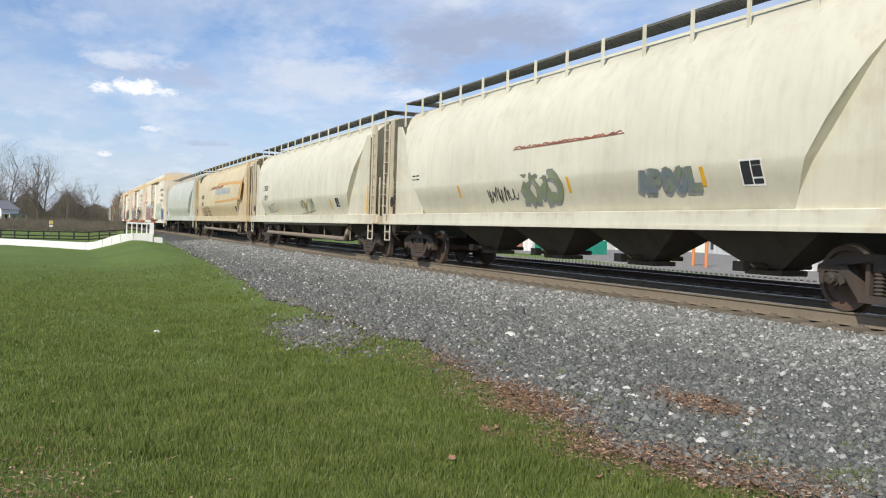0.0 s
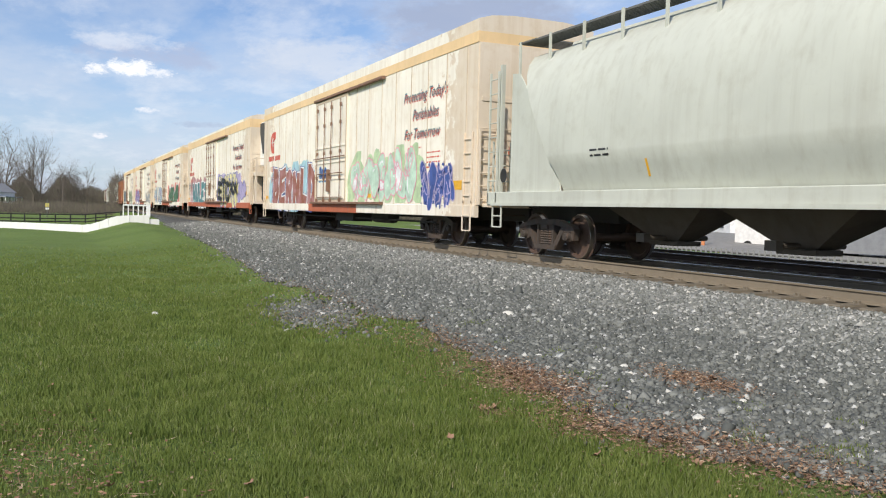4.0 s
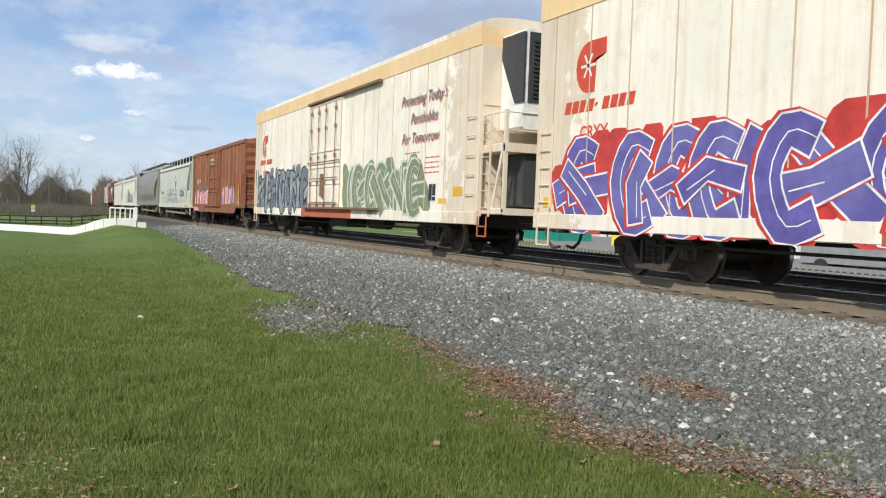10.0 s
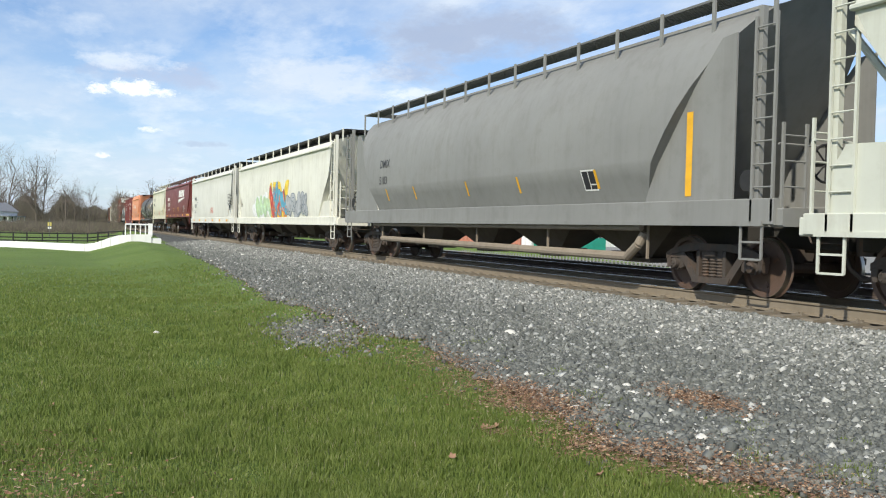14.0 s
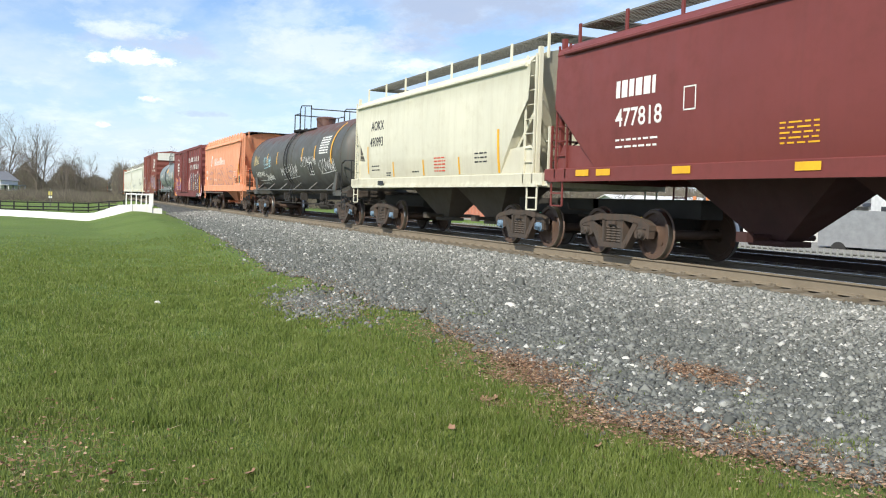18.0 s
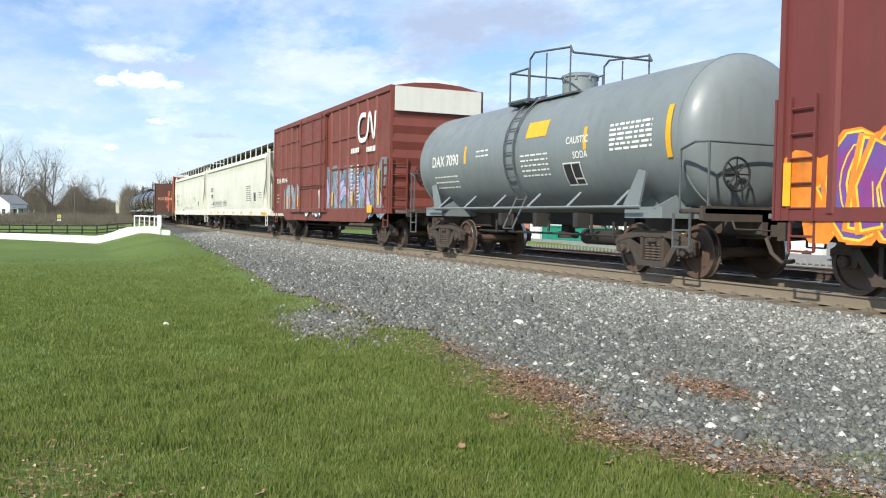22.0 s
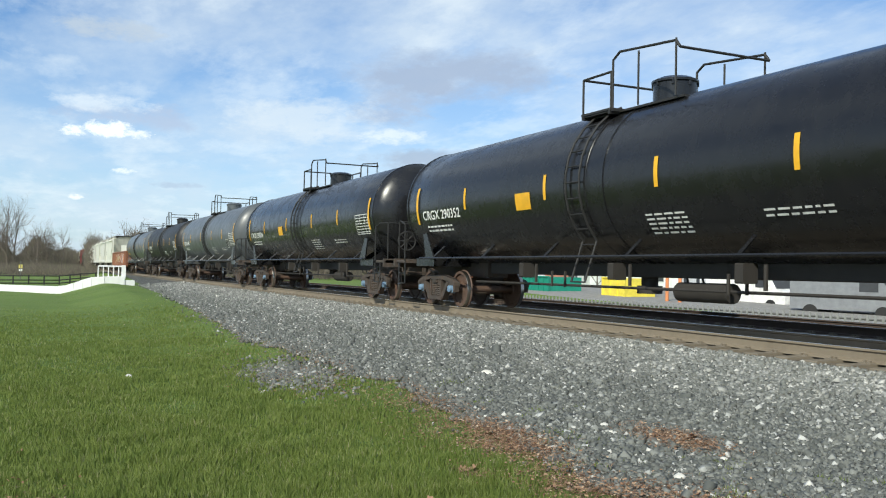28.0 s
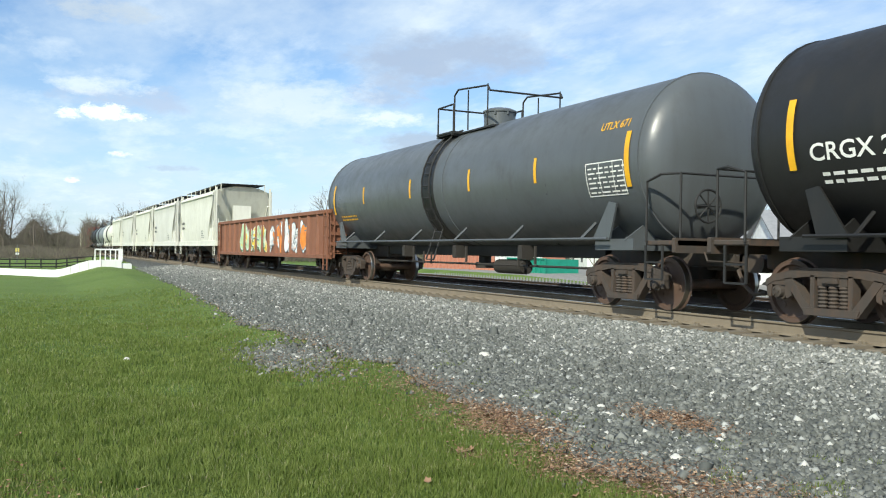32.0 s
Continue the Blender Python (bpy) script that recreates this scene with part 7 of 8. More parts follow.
def ground_material():
    m, n, b = material("lawn_grass")
    at = n.add("TexCoord").outputs["Object"]
    big = n.noise(at, 0.22, 5, 0.6)
    mid = n.noise(at, 1.4, 6, 0.65)
    fine = n.noise(n.stretch(at, (1, 1, 0.3)), 34.0, 6, 0.7)
    col = n.mix(n.ramp(big, (0.35, 0.0), (0.65, 1.0)), (0.112, 0.170, 0.042), (0.158, 0.226, 0.058))
    col = n.mix(n.math("MULTIPLY", n.ramp(mid, (0.50, 0.0), (0.72, 1.0)), 0.55), col, (0.185, 0.200, 0.066))
    col = n.mix(n.ramp(fine, (0.35, 0.40), (0.65, 0.0)), col, (0.075, 0.125, 0.028))
    n.link(col, b.inputs["Base Color"])
    b.inputs["Roughness"].default_value = 0.9
    b.inputs["Specular IOR Level"].default_value = 0.2
    bump(n, b, fine, 0.8, 0.05)
    return m


def gravel_material(name, dark, light, island=False):
    m, n, b = material(name)
    at = n.add("TexCoord").outputs["Object"]
    if island:
        pick = n.add("NewGeometry").outputs["Random Per Island"]
        mean = tuple((a + c) / 2 for a, c in zip(dark, light))
        slate = n.ramp(pick, (0.0, dark), (0.70, mean), (0.93, light), (0.98, (0.52, 0.52, 0.49)), (1.0, (0.66, 0.64, 0.58)))
        fresh = n.ramp(pick, (0.0, mean), (0.45, light), (0.80, (0.36, 0.36, 0.34)), (1.0, (0.62, 0.60, 0.55)))
        sep = n.add("SeparateXYZ")
        n.link(at, sep.inputs[0])
        belt = n.math("ADD", sep.outputs[1], n.math("MULTIPLY", n.noise(at, 0.6, 4, 0.6), 2.2))
        col = n.mix(n.ramp(n.math("MULTIPLY", n.math("SUBTRACT", belt, 7.2), 0.4), (0.0, 0.0), (1.0, 0.8)), slate, fresh)
        col = n.mix(n.math("MULTIPLY", n.noise(at, 60.0, 3, 0.6), 0.35), col, dark)
    else:
        vor = n.add("TexVoronoi")
        n.link(at, vor.inputs["Vector"])
        vor.inputs["Scale"].default_value = 28.0
        sep = n.add("SeparateColor")
        n.link(vor.outputs["Color"], sep.inputs[0])
        col = n.ramp(sep.outputs[0], (0.0, dark), (0.6, tuple((a + c) / 2 for a, c in zip(dark, light))), (0.95, light), (1.0, (0.55, 0.53, 0.5)))
        # shade in the gaps between stones is put into the colour
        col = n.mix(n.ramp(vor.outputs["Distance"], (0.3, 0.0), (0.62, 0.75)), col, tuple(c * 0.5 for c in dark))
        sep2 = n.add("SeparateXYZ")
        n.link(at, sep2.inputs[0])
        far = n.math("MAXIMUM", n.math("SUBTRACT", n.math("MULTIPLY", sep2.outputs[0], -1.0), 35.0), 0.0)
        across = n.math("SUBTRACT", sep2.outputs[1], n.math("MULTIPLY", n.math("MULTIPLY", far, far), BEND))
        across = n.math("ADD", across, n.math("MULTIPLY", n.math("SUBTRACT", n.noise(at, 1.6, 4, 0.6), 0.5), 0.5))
        # tan dust round the near track; train's shadow painted dark round the far one
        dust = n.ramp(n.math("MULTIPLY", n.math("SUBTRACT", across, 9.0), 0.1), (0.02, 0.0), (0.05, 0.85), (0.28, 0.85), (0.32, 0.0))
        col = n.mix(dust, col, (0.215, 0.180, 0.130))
        train_shade = n.ramp(n.math("MULTIPLY", n.math("SUBTRACT", across, 11.0), 0.1), (0.10, 0.0), (0.16, 0.9), (0.72, 0.9), (0.85, 0.0))
        col = n.mix(train_shade, col, (0.030, 0.028, 0.027))
        soil = n.noise(at, 0.8, 6, 0.6)
        col = n.mix(n.ramp(soil, (0.52, 0.0), (0.75, 0.5)), col, (0.10, 0.085, 0.07))
        bump(n, b, n.ramp(vor.outputs["Distance"], (0.0, 1.0), (0.6, 0.0)), 1.0, 0.05)
    n.link(col, b.inputs["Base Color"])
    b.inputs["Roughness"].default_value = 0.85
    return m


LAWN = ground_material()
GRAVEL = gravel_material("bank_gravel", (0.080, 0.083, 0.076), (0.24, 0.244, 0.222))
STONE = gravel_material("loose_stone", (0.080, 0.085, 0.077), (0.250, 0.255, 0.230), True)
DUSTY = paint("dusty_tan_rail_steel", (0.225, 0.185, 0.132), (0.14, 0.112, 0.080), 0.5, 0.85, 0.05)
RAILTOP = plain("polished_rail_head", (0.50, 0.49, 0.47), 0.25, 1.0)
DARKRAIL = paint("dark_rail_steel", (0.075, 0.055, 0.045), (0.12, 0.08, 0.05), 0.4, 0.7, 0.2)
TIE = paint("weathered_tie_wood", (0.195, 0.166, 0.124), (0.11, 0.09, 0.07), 0.5, 0.9)
BARK = plain("grey_brown_bark", (0.135, 0.110, 0.088), 0.9, 0.0, 0.3)
TWIG = plain("bare_twigs", (0.130, 0.108, 0.088), 0.9, 0.0, 0.35)
LIMEWASH = paint("white_painted_concrete", (0.80, 0.80, 0.78), (0.45, 0.43, 0.38), 0.25, 0.7)

ground = sheet("ground", steps((-2600, -500, 7), (-500, -120, 19), (-120, -30, 45), (-30, 3, 66), (3, 60, 12), (60, 1500, 5)),
               steps((-2400, -300, 6), (-300, -40, 13), (-40, -4, 24), (-4, 5, 36), (5, 30, 25), (30, 130, 12), (130, 500, 8), (500, 2600, 5)), land_zs, LAWN)
tagged(ground, "uneven green lawn and fields", "ground", "", "structure")

bx = steps((-420, -120, 50), (-120, -34, 86), (-34, 3, 200), (3, 60, 30))
rows_v = 26
g = Geo()
vv = []
for x, e in zip(bx, edges(np.array(bx, float)).tolist()):
    ys = e + (track_y(x) + 11.5 - e) * (np.arange(rows_v) / (rows_v - 1)) ** 1.15
    xs = np.full_like(ys, x)
    zs = bank_zs(xs, ys) + 0.022 * grain(xs, ys, 2.2, 7) + np.where(np.arange(rows_v) > 0, 0.012, -0.02)
    vv += list(zip(xs.tolist(), ys.tolist(), zs.tolist()))
g.put(vv, [(i * rows_v + j, (i + 1) * rows_v + j, (i + 1) * rows_v + j + 1, i * rows_v + j + 1) for i in range(len(bx) - 1) for j in range(rows_v - 1)])
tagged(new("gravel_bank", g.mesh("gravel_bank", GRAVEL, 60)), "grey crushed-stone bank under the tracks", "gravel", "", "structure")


# ---- the two tracks ----
def track(y0, name, steel, tie_run, label):
    rows = steps((-460, -60, 80), (-60, 60, 60))
    tr = tagged(new(name), label, "railway track", "", "structure")
    for k, side_y in enumerate((-0.7525, 0.7525)):
        prof = [(-0.075, -0.185), (0.075, -0.185), (0.07, -0.165), (0.012, -0.145), (0.010, -0.045), (0.036, -0.03), (0.036, -0.004), (0.025, 0.0), (-0.025, 0.0), (-0.036, -0.004), (-0.036, -0.03), (-0.010, -0.045), (-0.012, -0.145), (-0.07, -0.165)]
        g = Geo()
        n = len(prof)
        v = [(x, track_y(x, y0) + side_y + a, z) for x in rows for a, z in prof]
        for i in range(len(rows) - 1):
            for j in range(n):
                g.slot = 1 if j in (7,) else 0
                g.put([], [])
                g.f.append((i * n + j, (i + 1) * n + j, (i + 1) * n + (j + 1) % n, i * n + (j + 1) % n))
                g.m.append(g.slot)
        g.v = v
        part("rail", g, [steel, RAILTOP], tr)
    tm = Geo().slab(-0.115, 0.115, -1.3, 1.3, -0.34, -0.185, 0.012)
    for s in (-0.7525, 0.7525):
        tm.box(-0.10, 0.10, s - 0.17, s + 0.17, -0.185, -0.172)
        for d in (-0.11, 0.11):
            tm.box(-0.05, -0.02, s + d - 0.02, s + d + 0.02, -0.172, -0.145)
            tm.box(0.02, 0.05, s + d - 0.02, s + d + 0.02, -0.172, -0.145)
    tm = tm.mesh("tie", TIE)
    a, b = tie_run
    i = 0
    while a + i * 0.52 < b:
        x = a + i * 0.52
        part("tie", tm, None, tr, at=pose(x, track_y(x, y0), 0, 0, 0, track_yaw(x) + (i * 37 % 5 - 2) * 0.3))
        i += 1
    return tr


track(10.75, "track_near", DUSTY, (-75, 2), "rust-tan railway track on wooden ties")
track(15.05, "track_far", DARKRAIL, (-60, -4), "second railway track behind the train")


# ---- loose stones, grass, litter ----
def many(name, verts, faces, mats, label, category, sides):
    """One object of very many small pieces, from arrays. verts (n, 3); faces (m, sides)."""
    me = bpy.data.meshes.new(name)
    me.vertices.add(len(verts))
    me.vertices.foreach_set("co", np.asarray(verts, np.float32).ravel())
    me.loops.add(faces.size)
    me.loops.foreach_set("vertex_index", faces.astype(np.int32).ravel())
    me.polygons.add(len(faces))
    me.polygons.foreach_set("loop_start", np.arange(0, faces.size, sides, dtype=np.int32))
    me.materials.append(mats)
    me.update()
    me.validate()
    return tagged(new(name, me), label, category, "", "stuff")


rs = np.random.RandomState(5)


def turns(n, flat=1.0):
    q = rs.normal(size=(n, 4))
    q /= np.linalg.norm(q, axis=1)[:, None]
    w, x, y, z = q.T
    return np.stack([np.stack([1 - 2 * (y * y + z * z), 2 * (x * y - z * w), 2 * (x * z + y * w)], 1), np.stack([2 * (x * y + z * w), 1 - 2 * (x * x + z * z), 2 * (y * z - x * w)], 1), np.stack([2 * (x * z - y * w), 2 * (y * z + x * w), 1 - 2 * (x * x + y * y)], 1)], 1)


CUBE = np.array([(x, y, z) for x in (-1, 1) for y in (-1, 1) for z in (-1, 1)], float)
CUBE_F = np.array([(0, 1, 3, 2), (4, 6, 7, 5), (0, 4, 5, 1), (2, 3, 7, 6), (0, 2, 6, 4), (1, 5, 7, 3)])


def scatter_stones(name, count, x0, x1, size, label, lo=0.0, hi=9.45):
    # more stones towards the near end of the bank
    u = rs.rand(count * 2)
    x = -np.exp(np.log(-x1) + u * (np.log(-x0) - np.log(-x1)))
    e = edges(x)
    sh = shifts(x)
    y = e - 0.05 + lo + (hi + sh - e) * rs.rand(len(x)) - np.where(rs.rand(len(x)) < 0.06, np.abs(rs.normal(0, 0.25, len(x))), 0.0)
    x, y = x[:count], y[:count]
    # the rest of the bank beside and behind the eye, then a bare stony patch in the grass
    more = count // 12
    x[-more:] = rs.uniform(-3, 14, more)
    y[-more:] = edges(x[-more:]) + 5.0 * rs.rand(more)
    few = count // 45
    x[:few], y[:few] = rs.normal(-13.0, 0.8, few), rs.normal(3.65, 0.28, few)
    z = top_z(x, y, edges(x))
    r = size * np.exp(rs.normal(0, 0.32, count)) * (1 + np.clip(-x / 70, 0, 1.0))
    pts = CUBE[None] * (1 + 0.45 * (rs.rand(count, 8, 3) - 0.5)) * np.array([1.0, 0.75, 0.55])
    pts = np.einsum("nij,nkj->nki", turns(count), pts) * r[:, None, None] * 0.62
    pts += np.stack([x, y, z + r * 0.18 + 0.004], 1)[:, None, :]
    f = CUBE_F[None] + 8 * np.arange(count)[:, None, None]
    return many(name, pts.reshape(-1, 3), f.reshape(-1, 4), STONE, label, "gravel", 4)


scatter_stones("loose_gravel", 130000, -60.0, -3.0, 0.0245, "loose grey crushed stones on the bank")


def blade_material():
    m, n, b = material("grass_blades")
    pick = n.add("NewGeometry").outputs["Random Per Island"]
    at = n.add("TexCoord").outputs["Object"]
    big = n.noise(at, 0.35, 4, 0.6)
    col = n.ramp(pick, (0.0, (0.150, 0.195, 0.042)), (0.45, (0.202, 0.252, 0.060)), (0.85, (0.275, 0.325, 0.098)), (0.95, (0.36, 0.38, 0.17)), (1.0, (0.44, 0.39, 0.24)))
    col = n.mix(n.ramp(big, (0.35, 0.0), (0.68, 0.45)), col, (0.230, 0.285, 0.080))
    mid = n.noise(at, 2.6, 5, 0.65)
    col = n.mix(n.ramp(mid, (0.40, 0.45), (0.60, 0.0)), col, (0.115, 0.172, 0.034))
    n.link(col, b.inputs["Base Color"])
    b.inputs["Roughness"].default_value = 0.7
    b.inputs["Specular IOR Level"].default_value = 0.2
    # thin blades let light through
    thin = n.add("BsdfTranslucent")
    n.link(col, thin.inputs["Color"])
    both = n.add("MixShader")
    both.inputs[0].default_value = 0.45
    n.link(b.outputs[0], both.inputs[1])
    n.link(thin.outputs[0], both.inputs[2])
    n.link(both.outputs[0], m.node_tree.nodes["Material Output"].inputs["Surface"])
    return m


DEAD = [(-7.25, 4.1, 0.40, 2.2), (-6.9, 3.75, 0.25, 0.6), (-6.11, 5.2, 0.30, 2.6), (-5.3, 3.7, 0.4, 1.6), (-4.6, 3.95, 0.45, 2.2), (-3.9, 4.25, 0.5, 1.8), (-6.25, 3.25, 0.12, 0.35),
        (-9.5, 3.95, 0.7, 0.5), (-12.5, 3.4, 0.7, 0.45), (-5.7, -0.1, 0.7, 1.1), (-4.9, 0.7, 0.6, 0.2), (-18, 3.9, 2.0, 0.35), (-8.2, 4.0, 0.5, 0.8), (-5.7, 3.55, 0.4, 0.8), (-13.0, 3.65, 1.2, 1.0), (-11.2, 3.9, 0.8, 0.5), (-9.3, 4.2, 0.5, 0.8), (-15.5, 4.2, 1.2, 0.5), (-7.6, 3.7, 0.5, 0.6), (-6.6, 4.0, 0.35, 1.8), (-24, 4.7, 3.0, 0.4)]


def scatter_grass(count):
    d = np.exp(np.log(3.0) + rs.rand(count) * (np.log(40.0) - np.log(3.0)))
    d = np.where(rs.rand(count) < np.clip((d - 24) / 16, 0, 1), 3.0 + 18 * rs.rand(count), d)
    a = np.radians(rs.uniform(36, 99, count))
    # a quarter of it grows all round, so that the lawn has no seam
    some = rs.rand(count) < 0.25
    a = np.where(some, np.radians(rs.uniform(0, 360, count)), a)
    d = np.where(some, 14 * np.sqrt(rs.rand(count)) + 0.05, d)
    x, y = -d * np.sin(a), d * np.cos(a)
    e = edges(x)
    over = y - e
    clump = grain(x, y, 2.1, 31)
    odds = np.where(over < -0.7, 1.0, np.where(over < 0, np.clip(0.10 - 1.3 * over, 0, 1), np.where(clump > 0.12, 0.42 * np.exp(-over / 0.35), 0.05 * np.exp(-over / 0.5)) + np.where((clump > 0.30) & (x > -12) & (over < 1.3), 0.30, 0.0)))
    for sx, sy, sr, sw in DEAD:
        odds *= 1 - min(0.85, 0.8 * sw) * np.exp(-(((x - sx) / sr) ** 2 + ((y - sy) / (0.5 * sr)) ** 2) / 1.6)
    bare = grain(x, y, 0.9, 11)
    odds *= np.where(bare > 0.30, 0.6, 1.0)
    keep = rs.rand(count) < odds
    x, y, d, e, clump = x[keep], y[keep], d[keep], e[keep], clump[keep]
    n = len(x)
    z = top_z(x, y, e) - 0.008
    tall = 0.45 + 0.9 * grain(x, y, 0.6, 21) + 0.8 * clump
    h = np.where(y > e - 0.35, 0.6, 1.0) * (0.028 + 0.055 * np.clip(tall, 0.0, 1.3) + 0.03 * rs.rand(n) ** 2) * np.clip(1.15 - 0.016 * d, 0.5, 1.1) * np.where((x > -6.3) & (y < 1.3), 0.65, 1.0)
    w = 0.0024 * (1 + d / 8.0) * rs.uniform(0.7, 1.3, n)
    t = rs.uniform(0, 2 * np.pi, n)
    lean = h * rs.uniform(0.05, 0.55, n)
    la = rs.uniform(0, 2 * np.pi, n)
    cx, cy = np.cos(t) * w, np.sin(t) * w
    lx, ly = np.cos(la) * lean, np.sin(la) * lean
    base = np.stack([x, y, z], 1)
    p = np.stack([base + np.stack([-cx, -cy, 0 * x], 1), base + np.stack([cx, cy, 0 * x], 1),
                  base + np.stack([lx * 0.35 + cx * 0.8, ly * 0.35 + cy * 0.8, h * 0.6], 1), base + np.stack([lx * 0.35 - cx * 0.8, ly * 0.35 - cy * 0.8, h * 0.6], 1),
                  base + np.stack([lx, ly, h], 1)], 1)
    k = 5 * np.arange(n)[:, None]
    tri = np.concatenate([k + [[0, 1, 2]], k + [[0, 2, 3]], k + [[3, 2, 4]]])
    return many("grass", p.reshape(-1, 3), tri, blade_material(), "short uneven lawn grass", "grass", 3)


scatter_grass(680000)


def litter_material():
    m, n, b = material("dry_litter")
    pick = n.add("NewGeometry").outputs["Random Per Island"]
    n.link(n.ramp(pick, (0.0, (0.11, 0.062, 0.038)), (0.5, (0.25, 0.140, 0.082)), (0.85, (0.36, 0.235, 0.145)), (1.0, (0.52, 0.41, 0.29))), b.inputs["Base Color"])
    b.inputs["Roughness"].default_value = 0.85
    return m


LITTER = litter_material()


def scatter_litter(count):
    spots = DEAD
    wt = np.array([s[3] for s in spots])
    pick = rs.choice(len(spots), count, p=wt / wt.sum())
    sp = np.array(spots)[pick]
    x = sp[:, 0] + rs.normal(0, 1, count) * sp[:, 2]
    y = sp[:, 1] + rs.normal(0, 1, count) * sp[:, 2] * 0.42
    # a third of it lies in a ragged fringe along the edge of the stones
    fringe = rs.rand(count) < 0.15
    x = np.where(fringe, -np.exp(rs.uniform(np.log(3.2), np.log(34.0), count)), x)
    y = np.where(fringe, edges(x) + rs.normal(-0.05, 0.13, count) + 0.2 * grain(x, y, 1.3, 8), y)
    z = top_z(x, y, edges(x)) + rs.rand(count) * 0.035 + 0.018
    long_one = rs.rand(count) < 0.55
    l = np.where(long_one, rs.uniform(0.02, 0.07, count), rs.uniform(0.008, 0.024, count))
    w = np.where(long_one, 0.0022, l * 0.6)
    q = np.array([(-1, 0, 0), (0, -1, 0.35), (1, 0, 0), (0, 1, 0.35)], float)[None] * np.stack([l, w, w], 1)[:, None, :]
    rot = turns(count)
    flat = np.einsum("nij,nkj->nki", rot, q) * np.array([1, 1, 0.45])
    p = flat + np.stack([x, y, z], 1)[:, None, :]
    return many("dry_litter", p.reshape(-1, 3), np.arange(4 * count).reshape(-1, 4), LITTER, "dead brown leaves and straw at the grass edge", "leaf litter", 4)


scatter_litter(24000)


def pale_stone(x, y, r, seed, label="pale stone lying on the gravel"):
    rnd = random.Random(seed)
    bm = bmesh.new()
    bmesh.ops.create_icosphere(bm, subdivisions=2, radius=1.0)
    for v in bm.verts:
        k = 1 + 0.28 * noise.noise(v.co * 1.3 + Vector((seed, 0, 0)))
        v.co = Vector((v.co.x * r * k * 1.25, v.co.y * r * k, v.co.z * r * k * 0.7))
    me = bpy.data.meshes.new("pale_stone")
    bm.to_mesh(me)
    bm.free()
    me.materials.append(PALESTONE)
    ob = tagged(new("pale_stone", me), label, "stone", "pale stones")
    z = bank_z(x, y) if y > edge_y(x) else land_z(x, y)
    ob.matrix_basis = pose(x, y, z + r * 0.45, rnd.uniform(-15, 15), rnd.uniform(-15, 15), rnd.uniform(0, 180))
    return ob


PALESTONE = plain("pale_limestone", (0.62, 0.60, 0.54), 0.8, 0.0, 0.2)
for i, (x, y, r) in enumerate([(-10.6, 5.75, 0.085), (-5.15, 4.43, 0.060), (-6.95, 5.05, 0.05), (-6.7, 4.95, 0.035), (-7.9, 4.65, 0.045), (-5.35, 5.05, 0.045), (-13.5, 1.4, 0.06), (-8.1, 6.9, 0.05), (-9.4, 7.3, 0.045), (-6.2, 3.95, 0.03)]):
    pale_stone(x, y, r * 0.75, i)


def dry_leaf(x, y, size, seed):
    rnd = random.Random(seed)
    g = Geo()
    n = 9
    pts = [(size * (0.55 + 0.45 * abs(math.cos(2.5 * a))) * math.cos(a), size * 0.8 * (0.55 + 0.45 * abs(math.cos(2.5 * a))) * math.sin(a)) for a in [2 * math.pi * i / 16 for i in range(16)]]
    v = [(a, b, 0.5 * (a * a + b * b) / size + rnd.uniform(0, 0.15) * size) for a, b in pts] + [(0, 0, 0)]
    g.put(v, [(i, (i + 1) % 16, 16) for i in range(16)])
    me = g.mesh("dry_leaf", LITTER, 80)
    ob = tagged(new("dry_leaf", me), "curled dead brown leaf on the grass", "leaf", "dead leaves")
    z = max(land_z(x, y), bank_z(x, y) if y > edge_y(x) else -9)
    ob.matrix_basis = pose(x, y, z + 0.045, rnd.uniform(-25, 25), rnd.uniform(-25, 25), rnd.uniform(0, 360))


for i, (x, y, s) in enumerate([(-6.25, 3.28, 0.075), (-6.3, 3.2, 0.06), (-6.0, 5.3, 0.07), (-7.2, 3.95, 0.06), (-5.0, 1.05, 0.06), (-4.8, 3.3, 0.06), (-4.3, 3.7, 0.065), (-5.2, 0.3, 0.055), (-8.3, 0.0, 0.05), (-5.6, 2.6, 0.05)]):
    dry_leaf(x, y, s * 0.75, i)


